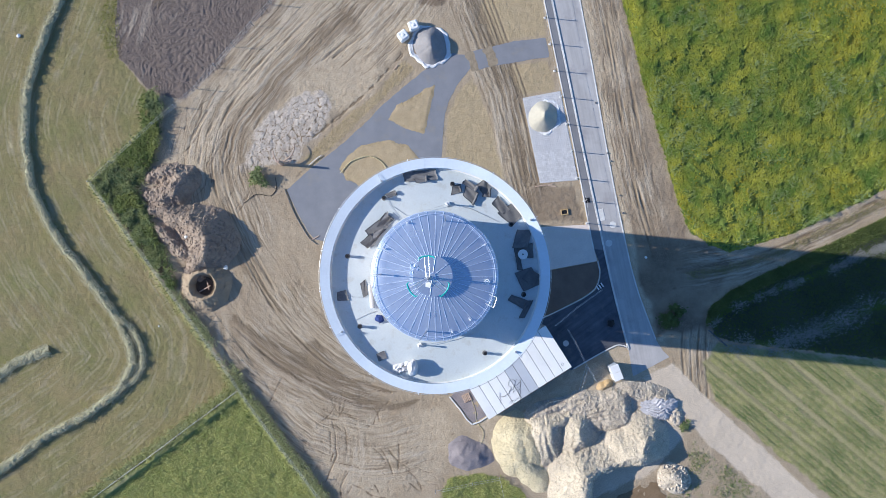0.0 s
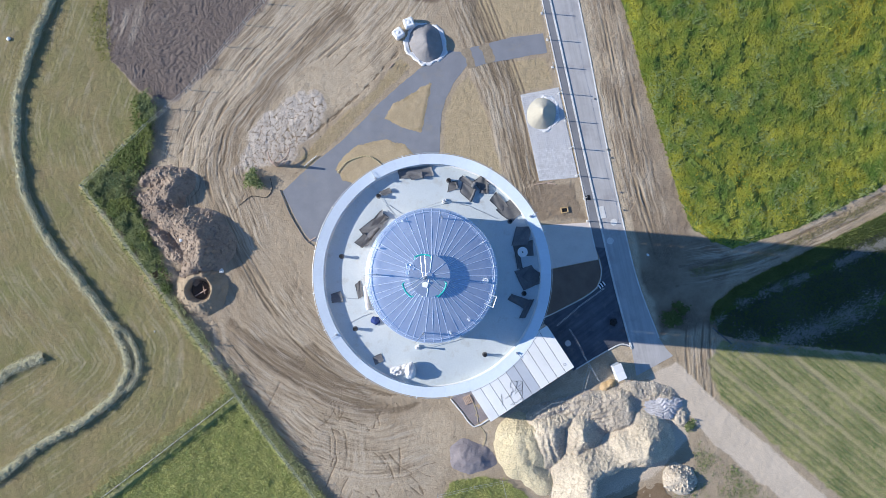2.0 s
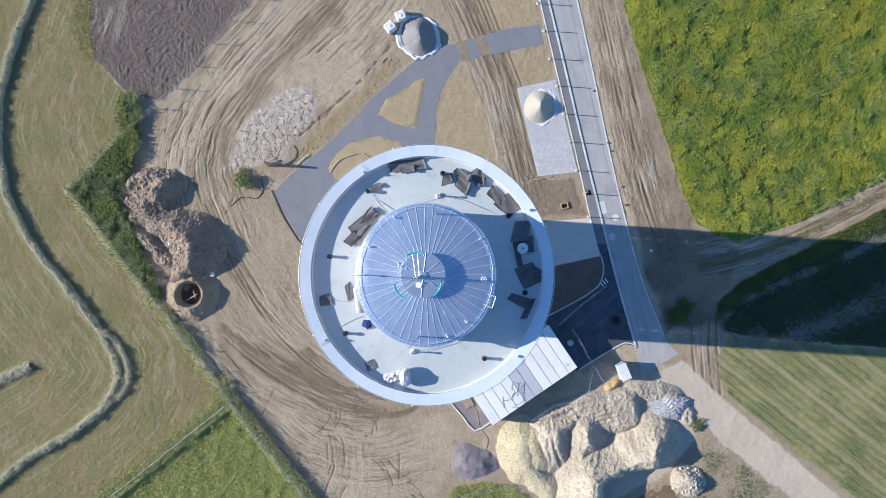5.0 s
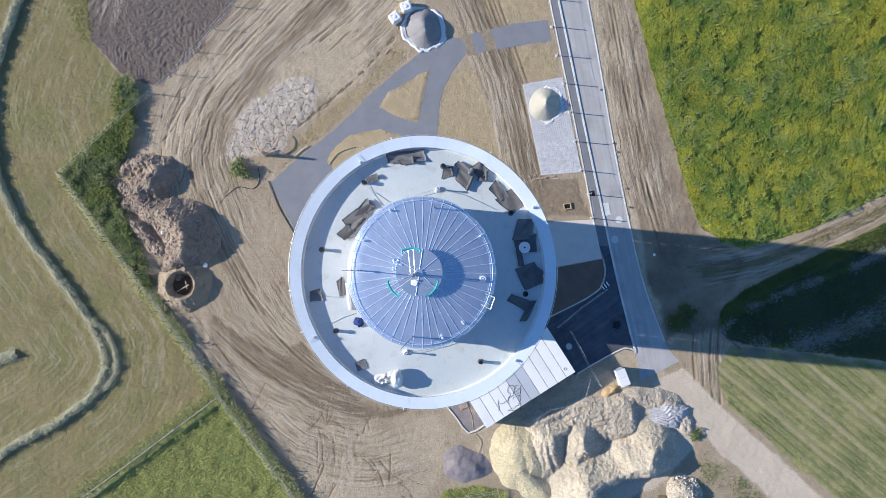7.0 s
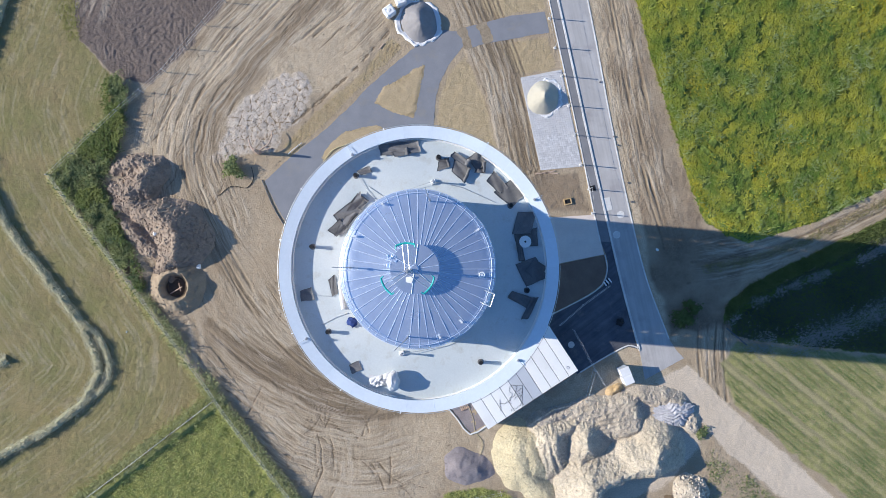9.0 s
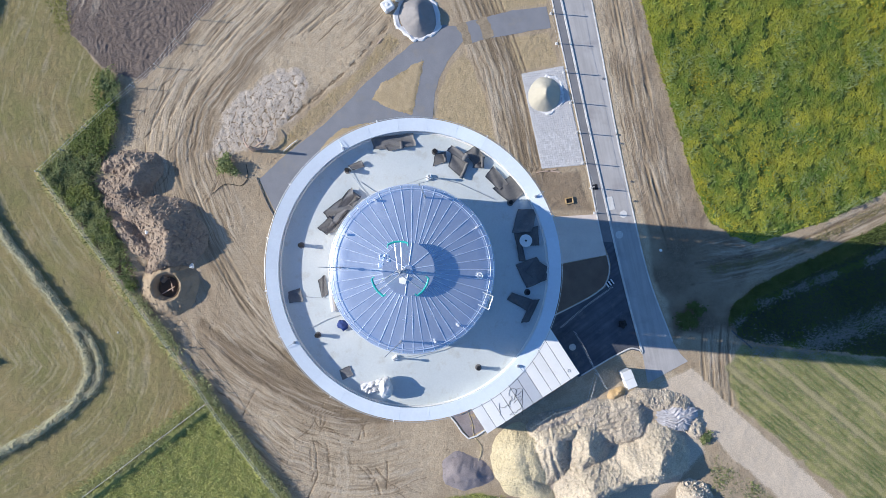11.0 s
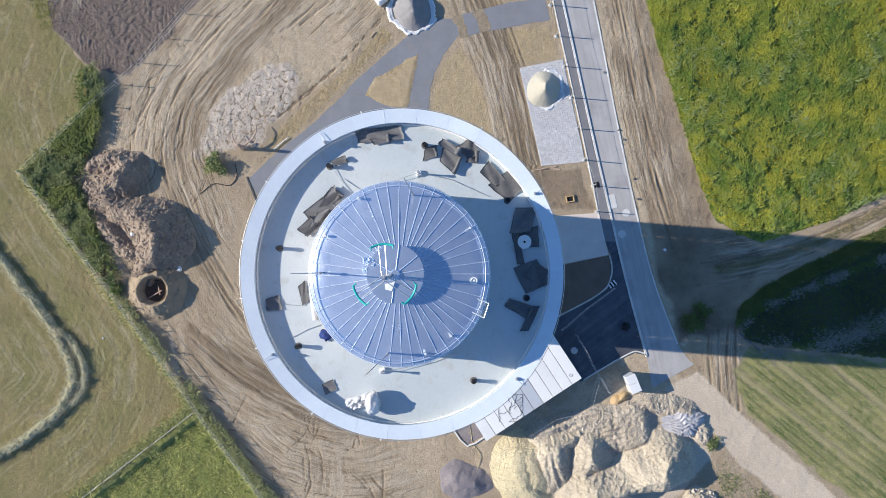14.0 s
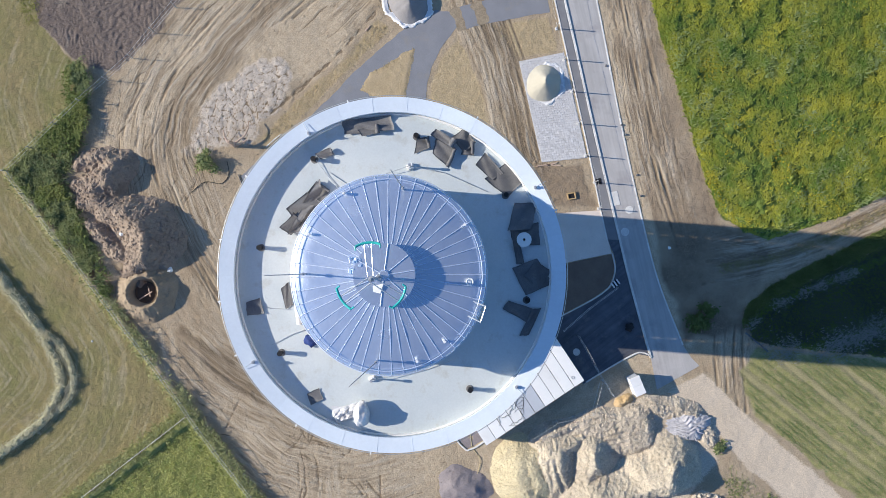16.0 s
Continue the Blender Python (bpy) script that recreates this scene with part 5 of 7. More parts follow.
gx_, gy_ = np.meshgrid(np.linspace(-0.62, 0.62, 40), np.linspace(-0.34, 0.34, 24))
ridge_ = np.abs(fbm(gx_ + gy_ * 0.6, gy_, 2.4, 3, 411) - 0.5) * 0.9 + np.abs(fbm(gx_, gy_, 5.0, 2, 415) - 0.5) * 0.35
lift_ = np.clip(1 - np.hypot(gx_ / 0.62, gy_ / 0.34) ** 3, 0, 1)
wave_ = (fbm(gx_, gy_, 3.0, 3, 418) - 0.5) * 0.25
V_ = np.column_stack([(gx_ + wave_).ravel(), (gy_ + 0.18 * np.sin(3.1 * gx_) + wave_).ravel(), (0.02 + lift_ * (0.05 + ridge_)).ravel()])
I_ = np.arange(gx_.size).reshape(gx_.shape)
F_ = np.stack([I_[:-1, :-1], I_[:-1, 1:], I_[1:, 1:], I_[1:, :-1]], -1).reshape(-1, 4)
sheet_ = add("crumpled_sheet", array_mesh("crumpled_sheet", V_, F_), M_SILVER)
sheet_.matrix_world = pose(-2.02, -6.2, DECK + 0.01, 0, 0, -14)
sheet_.modifiers.new("thickness", "SOLIDIFY").thickness = 0.008
tagged(sheet_, "crumpled white plastic sheet beside the sack on the deck", "plastic sheet")
bm = bmesh.new()
bmesh.ops.create_icosphere(bm, subdivisions=3, radius=0.3)
for v in bm.verts:
    v.co = Vector((v.co.x * 0.9, v.co.y * 0.7, v.co.z * 0.5)) * (1 + noise.noise(v.co * 6) * 0.4)
    v.co.z = max(v.co.z, -0.1) + 0.1
cloth = part("blue_bag", bm, M_BLUE, None, "", True)
cloth.matrix_world = pose(-3.42, -3.35, DECK + 0.005, 0, 0, -40)
tagged(cloth, "crumpled dark blue bag beside the drum wall", "bag")
bm = bmesh.new()
rod(bm, (-4.03, -1.35, DECK + 0.12), (-3.86, -2.7, DECK + 0.12), 0.10, 14)
roll = part("sheet_roll", bm, M_WHITE)
tagged(roll, "white roll of sheeting on the deck beside the drum", "roll")


# ---- annex with panel roof ----
def annex():
    t = thing("annex_building", (15.83, -12.27, 0), "low flat-roofed annex with white and grey roof panels", "building", rz=math.degrees(math.atan2(-6.37, -9.98)))
    L, W, H = 11.84, 5.7, 2.9
    for (x, y, sx, sy) in ((L / 2, -0.1, L, 0.2), (L / 2, -W + 0.1, L, 0.2), (0.1, -W / 2, 0.2, W - 0.4), (L - 0.1, -W / 2, 0.2, W - 0.4)):
        bm = bmesh.new()
        box(bm, (sx, sy, H + 0.3), pose(x, y, H / 2 - 0.15))
        part("wall", bm, M_WALL, t)
    n = 10
    w = L / n
    for k in range(n):
        bm = bmesh.new()
        box(bm, (w - 0.05, W + 0.16, 0.10), pose(w * (k + 0.5), -W / 2, H + 0.05 + 0.004 * (k % 3), 0.3, 0, 0), 0.012)
        part("roof_panel", bm, M_PANEL2 if k in (4, 5) else M_PANEL, t, "grey roof panel" if k in (4, 5) else "white roof panel")
    bm = bmesh.new()
    box(bm, (L - 0.1, W - 0.1, 0.1), pose(L / 2, -W / 2, H - 0.06))
    part("roof_bed", bm, M_RUBBER, t)
    bm = bmesh.new()
    lathe(bm, [(0.12, H + 0.11), (0.17, H + 0.11), (0.17, H + 0.14), (0.12, H + 0.14)], 16, centre=(0.8, -0.8), closed=True)
    part("roof_ring", bm, M_STEEL, t)
    return t


annex()
rng = random.Random(9)
for k in range(4):
    bm = bmesh.new()
    p = [Vector((8.4 + rng.uniform(-0.4, 0.4), -15.5 + rng.uniform(-0.5, 0.5), 3.04))]
    a = rng.uniform(0, 6)
    for i in range(26):
        a += rng.uniform(-1.3, 1.3)
        q = p[-1] + Vector((math.cos(a), math.sin(a), 0)) * 0.3
        q.x, q.y = min(max(q.x, 7.2), 9.7), min(max(q.y, -16.7), -13.9)
        p.append(q)
    tube(bm, p, 0.016, 5)
    tagged(part("cable_tangle", bm, M_RUBBER), "tangle of thin black cable on the white roof panels", "cable", "cable tangles on the annex roof")
kerb("pale concrete edging at the annex corner", [(1.2, -16.5), (2.6, -18.2), (4.0, -19.9), (5.9, -18.95)], 0.16, 0.14, 0.8)


# ---- heaps ----
def heap(name, ridges, angle, mat, rough, label, category, step=0.16, foot=0.6, ring=None, detail=1.2, crest=0.12, chunk=0.0, dig=None):
    """Loose material tipped along ridges (x0, y0, x1, y1, height): it falls off at its angle of repose, but for a steep dug face."""
    r = np.array(ridges)
    m = max(r[:, 4:].max() / angle, 3.5) + 1.5
    lo = np.minimum(r[:, :2].min(0), r[:, 2:4].min(0)) - m
    hi = np.maximum(r[:, :2].max(0), r[:, 2:4].max(0)) + m
    gx, gy = np.arange(lo[0], hi[0], step), np.arange(lo[1], hi[1], step)
    X, Y = np.meshgrid(gx, gy)
    Z = np.full(X.shape, -5.0)
    seed = len(name) + int(abs(lo[0]) * 7) % 50
    bend = (fbm(X, Y, 0.45, 4, seed) - 0.5) * foot * 2
    for x0, y0, x1, y1, *hh in ridges:
        d = to_line(X, Y, [(x0, y0), (x1 + 1e-4, y1)]) + bend
        run = np.array((x1 + 1e-4 - x0, y1 - y0))
        h = hh[0] + (hh[-1] - hh[0]) * np.clip(((X - x0) * run[0] + (Y - y0) * run[1]) / (run @ run), 0, 1)
        z = h - angle * np.maximum(0, np.sqrt(d * d + crest) - crest ** 0.5)
        Z = np.maximum(Z, z)
    if dig:
        Z = Z - np.clip((inside(X, Y, dig) + bend * 0.8) * 2.2, 0, 9)
    if ring:
        cx, cy, r0, h = ring
        rr = np.hypot(X - cx, (Y - cy) * 1.06) + bend * 0.55
        Z = np.maximum(Z, np.where(rr > r0, h - 0.75 * (rr - r0), h - 1.6 * (r0 - rr)))
        Z = np.where(rr < r0, np.maximum(h - 2.4 * (r0 - rr), 0.06), Z)
    body = np.clip(Z / 0.5, 0, 1)
    Z += body * rough * (fbm(X, Y, detail, 4, seed + 5) - 0.5) * 2 + body * rough * 0.5 * (vnoise(X, Y, 5.0, seed + 9) - 0.5)
    if chunk:
        own, gap = cells(X + bend, Y - bend, 2.1, seed)
        own2, gap2 = cells(X - bend, Y + bend, 4.2, seed + 2)
        Z += body * chunk * (np.clip(gap / 0.3, 0, 1) * (0.3 + own) + 0.5 * np.clip(gap2 / 0.3, 0, 1) * (0.3 + own2) - 0.8)
    ny, nx = X.shape
    idx = np.arange(nx * ny).reshape(ny, nx)
    f = np.stack([idx[:-1, :-1], idx[:-1, 1:], idx[1:, 1:], idx[1:, :-1]], -1).reshape(-1, 4)
    f = f[(Z.ravel()[f] > -0.12).any(1)]
    used, inv = np.unique(f, return_inverse=True)
    V = np.column_stack([X.ravel(), Y.ravel(), np.maximum(Z.ravel(), -0.15)])[used]
    ob = add(name, array_mesh(name, V, inv.reshape(-1, 4)), mat, smooth=True)
    return tagged(ob, label, category), (X, Y, Z)


def lumps(name, field, n, size, mat, rng, label, category, zmin=0.05, spread=1.6, squash=0.7, sink=0.0):
    """Stones lying on a heap, each a small irregular polyhedron."""
    X, Y, Z = field
    on = np.argwhere(Z > zmin)
    on = on[rng.randint(0, len(on), n)]
    x, y, z = X[on[:, 0], on[:, 1]], Y[on[:, 0], on[:, 1]], Z[on[:, 0], on[:, 1]]
    x, y = x + (rng.rand(n) - 0.5) * 0.2, y + (rng.rand(n) - 0.5) * 0.2
    c = np.array([(1, 0, 0), (-1, 0, 0), (0, 1, 0), (0, -1, 0), (0, 0, 1), (0, 0, -1)], float)
    f = np.array([(0, 2, 4), (2, 1, 4), (1, 3, 4), (3, 0, 4), (2, 0, 5), (1, 2, 5), (3, 1, 5), (0, 3, 5)])
    s = size * (0.4 + spread * rng.rand(n) ** 3)
    v = c[None] * (0.6 + 0.7 * rng.rand(n, 6, 1)) + (rng.rand(n, 6, 3) - 0.5) * 0.5
    a = rng.rand(n) * 6.28
    ca, sa = np.cos(a)[:, None], np.sin(a)[:, None]
    v = np.stack([v[..., 0] * ca - v[..., 1] * sa, v[..., 0] * sa + v[..., 1] * ca, v[..., 2] * squash], -1) * s[:, None, None]
    v += np.stack([x, y, z - s * sink], -1)[:, None]
    ob = add(name, array_mesh(name, v.reshape(-1, 3), (np.arange(n)[:, None, None] * 6 + f[None]).reshape(-1, 3)), mat)
    return stuff(ob, label, category)


nr = np.random.RandomState(12)
def crest_line(*pts):
    """Ridges from point to point (x, y, height)."""
    return [(a[0], a[1], b[0], b[1], a[2], b[2]) for a, b in zip(pts, pts[1:])]


GRAVEL_RIDGES = crest_line((9.6, -21.2, 1.2), (9.5, -22.6, 1.3), (9.9, -23.8, 1.1), (11.2, -25.6, 0.7), (12.4, -26.8, 0.5)) + crest_line((10.6, -21.4, 1.2), (11.2, -23.2, 1.1))
LIME_RIDGES = (
    crest_line((11.6, -19.3, 0.95), (12.6, -20.0, 1.5), (13.5, -20.4, 1.75), (13.5, -21.8, 1.5), (14.1, -23.2, 0.9)) + crest_line((12.2, -21.0, 1.45), (12.4, -22.8, 1.15), (12.8, -24.2, 0.6))
    + crest_line((13.4, -20.0, 1.6), (15.0, -19.4, 1.1), (15.9, -18.8, 0.8)) + crest_line((12.7, -20.5, 1.6), (12.9, -22.0, 1.5), (13.2, -23.4, 1.0)) + crest_line((16.4, -20.6, 1.6), (16.2, -22.4, 1.2))
    + crest_line((17.0, -20.1, 1.75), (17.0, -21.2, 1.9), (16.5, -22.6, 1.3), (16.3, -23.4, 0.6))
    + crest_line((17.3, -29.5, 2.8), (17.4, -27.4, 3.0), (17.5, -25.6, 2.95), (19.4, -24.9, 2.4), (21.4, -24.2, 2.1), (23.0, -23.4, 2.6), (24.3, -23.0, 3.0), (24.9, -21.5, 2.5), (25.6, -20.8, 1.5), (26.8, -20.8, 0.7))
    + crest_line((15.4, -29.0, 1.35), (15.5, -26.8, 1.45), (16.3, -25.3, 1.6)) + crest_line((16.4, -29.2, 2.1), (16.5, -26.6, 2.2))
    + crest_line((19.6, -23.6, 1.3), (22.0, -22.8, 1.3), (23.4, -21.8, 1.2)) + crest_line((18.6, -22.8, 0.5), (21.4, -21.6, 0.55), (23.4, -20.6, 0.5)))
RIM_RIDGES = (
    crest_line((12.0, -18.6, 0.8), (15.3, -17.4, 0.6), (18.7, -16.6, 0.5), (21.4, -16.1, 0.6), (23.4, -15.6, 0.65), (26.4, -15.7, 0.6), (28.0, -16.6, 0.5), (29.6, -18.4, 0.35))
    + crest_line((14.0, -18.6, 0.5), (17.6, -17.6, 0.4)) + [r_ for y_ in (0.0, 0.55, 1.1, 1.65, 2.2, 2.75) for r_ in crest_line((15.6 + y_, -18.0 - 0.75 * y_, 0.55), (19.0, -17.1 - y_, 0.72), (22.5, -16.5 - 0.95 * y_, 0.85))] + crest_line((28.6, -17.4, 0.4), (29.4, -19.6, 0.3)))
EARTH_RIDGES = (
    crest_line((-36.6, 10.4, 0.6), (-35.2, 11.2, 0.9), (-33.2, 11.5, 1.2), (-32.0, 10.6, 1.6), (-32.9, 8.8, 1.8), (-34.4, 7.8, 1.4), (-36.4, 8.4, 0.8))
    + crest_line((-35.8, 6.6, 0.8), (-34.2, 6.6, 1.3), (-32.4, 5.7, 1.6)) + crest_line((-35.0, 4.4, 0.6), (-33.4, 2.8, 0.9), (-31.6, 1.2, 0.9))
    + crest_line((-32.4, 5.7, 1.6), (-30.6, 4.9, 2.3), (-29.1, 4.0, 2.75), (-28.5, 2.6, 2.8), (-28.9, 1.0, 2.3), (-30.0, -0.2, 1.5), (-31.0, -1.0, 0.9)) + crest_line((-30.6, 7.4, 0.4), (-29.2, 6.2, 0.6)))
_, fa = heap("earth_mound", EARTH_RIDGES, 0.84, M_EARTH, 0.15, "rough mound of excavated brown earth with clods", "earth mound", foot=0.7, step=0.11, crest=0.01, chunk=0.16, detail=1.7)
lumps("earth_clods", fa, 3500, 0.14, M_EARTH, nr, "clods of brown earth on the mound", "clods", sink=0.3)
_, fb = heap("crater_mound", [(-29.2, -3.0, -29.2, -3.0, -2.0)], 0.7, M_EARTH2, 0.22, "ring of sandy earth round an open pit", "earth mound", ring=(-29.2, -2.85, 1.55, 1.35), foot=1.0, step=0.10, chunk=0.05)
# the pit's shade is put into the floor's dark colour
pit = bmesh.new()
lathe(pit, [(0.0, 0.09), (0.95, 0.10), (1.15, 0.32)], 28, centre=(-29.2, -2.85))
part("pit_floor", pit, material("pit_shade_earth", (0.075, 0.055, 0.042), (0.11, 0.08, 0.06), 1.5, 0.8, bump=0.5, bump_scale=0.05), bpy.data.objects["crater_mound"], "earth floor of the pit, coloured dark for its shade")
lumps("earth_clods", fb, 300, 0.07, M_EARTH2, nr, "small clods of sandy earth round the pit", "clods")
_, fc = heap("limestone_mound", LIME_RIDGES, 0.74, M_LIME, 0.09, "long heap of pale broken limestone with sharp ridges", "rubble heap", foot=0.34, step=0.10, detail=2.4, crest=0.02, chunk=0.10, dig=[(18.2, -26.0), (21.4, -25.0), (23.4, -24.2), (25.0, -24.0), (28.5, -23.6), (28.5, -31.0), (18.2, -31.0)])
lumps("limestone_lumps", fc, 22000, 0.062, M_LIMEROCK, nr, "pale limestone lumps on the rubble heap", "stones", spread=1.8, squash=0.6, sink=0.4)
_, fr = heap("rubble_mound", RIM_RIDGES, 0.62, M_RUBBLE, 0.12, "low rim of mixed pale rubble round the limestone heaps", "rubble heap", foot=0.6, step=0.10, detail=2.2, crest=0.05, chunk=0.08)
lumps("rubble_lumps", fr, 9000, 0.06, M_RUBBLELUMP, nr, "lumps of pale rubble on the low rim", "stones", spread=1.8, squash=0.7, sink=0.2)
_, fy = heap("gravel_mound", GRAVEL_RIDGES, 0.50, M_GRAVEL, 0.06, "broad heap of cream-yellow gravel beside the limestone", "gravel heap", foot=0.45, step=0.10, detail=1.4, crest=0.4, chunk=0.06)
lumps("gravel_pebbles", fy, 9000, 0.075, M_PEBBLE, nr, "cream pebbles on the gravel heap", "stones", spread=0.9, squash=0.75, sink=0.15)
_, fd = heap("chippings_mound", [(3.0, -23.5, 4.6, -23.9, 0.75)], 0.5, M_DARKHEAP, 0.14, "low heap of dark grey chippings", "gravel heap", foot=0.7)
lumps("chippings", fd, 500, 0.035, M_DARKHEAP, nr, "dark chippings on the low heap", "stones")
_, fe = heap("grit_mound", [(-1.5, 27.8, -1.35, 27.2, 1.6), (-1.35, 27.2, -1.2, 26.7, 1.5)], 0.95, M_GRIT, 0.10, "cone of grey grit on a white tarpaulin", "gravel heap", foot=0.15, step=0.1, detail=0.6)
_, ff = heap("sand_mound", [(12.8, 18.7, 12.75, 18.2, 1.5)], 0.90, M_SAND, 0.05, "cone of pale sand on a white tarpaulin", "sand heap", foot=0.2, step=0.08, detail=0.9, crest=0.02)
_, fg = heap("boulder_mound", [(28.6, -26.2, 29.3, -26.6, 1.3)], 0.9, M_RUBBLE, 0.28, "small heap of lumpy tan earth", "earth mound", foot=0.4)
lumps("boulder_lumps", fg, 320, 0.15, M_RUBBLELUMP, nr, "tan lumps on the small earth heap", "stones")
_, fh = heap("clay_mound", [(20.1, -15.2, 20.8, -14.85, 0.45)], 0.9, M_OCHRE, 0.18, "small heap of ochre clay beside the cabinets", "clay heap", foot=0.4, step=0.08, crest=0.01, chunk=0.2)


_gx, _gy = np.meshgrid(np.arange(-41, -13, 0.3), np.arange(20.5, 39, 0.3))
_gz = np.where(inside(_gx, _gy, PLOUGH) > 0.3, 0.05, -1.0)
lumps("field_clods", (_gx, _gy, _gz), 1500, 0.05, material("field_clod", (0.17, 0.135, 0.115), (0.24, 0.20, 0.175), 1.2, 0.95, bump=0.4, fine=9, island=0.3, spec=0.1), nr, "dark clods on the ploughed field", "clods", zmin=0.0)
_gx, _gy = np.meshgrid(np.arange(-30, 24, 0.5), np.arange(-28, 36, 0.5))
_gz = np.where((inside(_gx, _gy, [(-28, 12), (-20, 28), (-8, 38), (8, 38), (8, 28), (-14, 10), (-14, -4), (2, -18), (2, -26), (-14, -26), (-24, -10)]) > 0), 0.01, -1.0)
_gz = np.where(np.maximum.reduce([inside(_gx, _gy, q) for q in FLATS]) > -0.3, -1.0, _gz)
lumps("loose_stones", (_gx, _gy, _gz), 1800, 0.05, M_EARTH2, nr, "loose stones and crumbs on the bare soil", "stones", zmin=0.0)


def tarp_rim(x, y, r, label, seed, squash=1.0, gap=0.0):
    """The ruffled edge of a sheet under a heap."""
    rs = np.random.RandomState(seed)
    n, rows = 120, 7
    verts, faces = [], []
    for i in range(n):
        a = 2 * math.pi * i / n
        rim = r * (1 + 0.07 * math.sin(2 * a + seed) + 0.05 * math.sin(5 * a + 2 * seed) + 0.03 * math.sin(13 * a) + 0.012 * rs.randn()) - gap * max(0, -math.cos(a)) ** 0.5
        for j in range(rows):
            u = j / (rows - 1)
            ruff = 0.10 * math.sin(math.pi * min(1, max(0, (u - 0.35) / 0.65))) * (0.7 + 0.5 * math.sin(7 * a + seed) + 0.3 * rs.randn())
            rr = rim - 0.62 + 0.62 * u + 0.03 * rs.randn() * u
            verts.append((x + rr * math.cos(a), y + rr * math.sin(a) * squash, 0.035 + max(0, ruff) + 0.02 * rs.rand()))
    for i in range(n):
        for j in range(rows - 1):
            p, q = i * rows + j, ((i + 1) % n) * rows + j
            faces.append((p, p + 1, q + 1, q))
    mesh = bpy.data.meshes.new("tarpaulin")
    mesh.from_pydata(verts, [], faces)
    ob = add("tarpaulin", mesh, M_TARP, smooth=True)
    s = ob.modifiers.new("thickness", "SOLIDIFY")
    s.thickness = 0.01
    tagged(ob, label, "tarpaulin")


tarp_rim(-1.4, 27.25, 2.5, "ruffled white tarpaulin under the grey grit heap", 2, 1.12)
tarp_rim(13.0, 18.45, 2.2, "ruffled white tarpaulin under the sand heap on paving", 5, 1.0, 0.65)
# crumpled grey plastic film between the rubble heaps
rs = np.random.RandomState(31)
verts, faces = [], []
N_FOLD, ROWS = 108, 26
for i in range(N_FOLD):
    a = math.pi * 2 * i / N_FOLD
    edge = 1.0 + 0.16 * math.sin(2 * a + 0.7) + 0.10 * math.sin(5 * a) + 0.05 * rs.randn()
    for j in range(ROWS):
        u = j / (ROWS - 1)
        px, py = 2.05 * edge * u * math.cos(a), 1.75 * edge * u * math.sin(a)
        fan = math.atan2(py, px + 2.6) * 20 + 9 * float(fbm(np.array([px]), np.array([py]), 0.9, 3, 5)[0])
        z = 0.85 * (1 - u ** 1.6) * (0.75 + 0.12 * px) + 0.16 * (1 - u ** 4) * (abs(math.sin(fan)) - 0.5) * min(1, (px + 2.6) / 2) + 0.10 * float(fbm(np.array([px]), np.array([py]), 2.6, 3, 9)[0])
        verts.append((27.05 + px, -17.75 + py, z + 0.22 * u))
for i in range(N_FOLD):
    for j in range(ROWS - 1):
        p, q = i * ROWS + j, ((i + 1) % N_FOLD) * ROWS + j
        faces.append((p, p + 1, q + 1, q))
mesh = bpy.data.meshes.new("plastic_sheet")
mesh.from_pydata(verts, [], faces)
film_ob = add("plastic_sheet", mesh, M_PLASTIC, smooth=False)
film_ob.modifiers.new("thickness", "SOLIDIFY").thickness = 0.01
tagged(film_ob, "crumpled grey plastic film thrown in folds on the rubble", "plastic sheet")


# ---- boxes, cabinets, fences ----
def sack(x, y, rz):
    t = thing("bulk_bag", (x, y, 0.03), "square white bulk bag standing beside the grit heap", "bulk bag", "bulk bags", rz=rz)
    bm = bmesh.new()
    box(bm, (1.25, 1.2, 1.0), pose(0, 0, 0.5), 0.14)
    part("body", bm, M_WHITE, t)
    bm = bmesh.new()
    rod(bm, (0, 0, 0.98), (0, 0, 1.08), 0.25, 14, 0.14)
    part("neck", bm, M_TARP, t)
    for sx in (-1, 1):
        for sy in (-1, 1):
            bm = bmesh.new()
            tube(bm, [(sx * 0.48, sy * 0.46, 0.95), (sx * 0.38, sy * 0.36, 1.15), (sx * 0.28, sy * 0.46, 0.97)], 0.02, 5)
            part("loop", bm, M_TARP, t)


sack(-4.75, 28.4, 35)
sack(-3.45, 29.65, 20)


def cabinet(x, y, w, d, h, rz):
    t = thing("site_cabinet", (x, y, 0.0), "white steel site cabinet with an overhanging lid", "cabinet", "site cabinets", rz=rz)
    bm = bmesh.new()
    box(bm, (w, d, h), pose(0, 0, h / 2), 0.02)
    part("body", bm, M_PANEL2, t)
    bm = bmesh.new()
    box(bm, (w + 0.12, d + 0.06, 0.10), pose(0, 0, h + 0.05), 0.02)
    part("lid", bm, M_WHITE, t)
    bm = bmesh.new()
    box(bm, (0.02, d * 0.86, h * 0.8), pose(-w / 2 - 0.01, 0, h * 0.5), 0.006)
    door = part("door", bm, M_WHITE, t)
    bm = bmesh.new()
    rod(bm, (-w / 2 - 0.05, d * 0.3, h * 0.45), (-w / 2 - 0.05, d * 0.3, h * 0.6), 0.015, 6)
    part("handle", bm, M_STEEL, door)


cabinet(21.35, -12.75, 1.0, 0.90, 1.75, 22)
cabinet(21.70, -13.66, 1.0, 0.90, 1.75, 22)


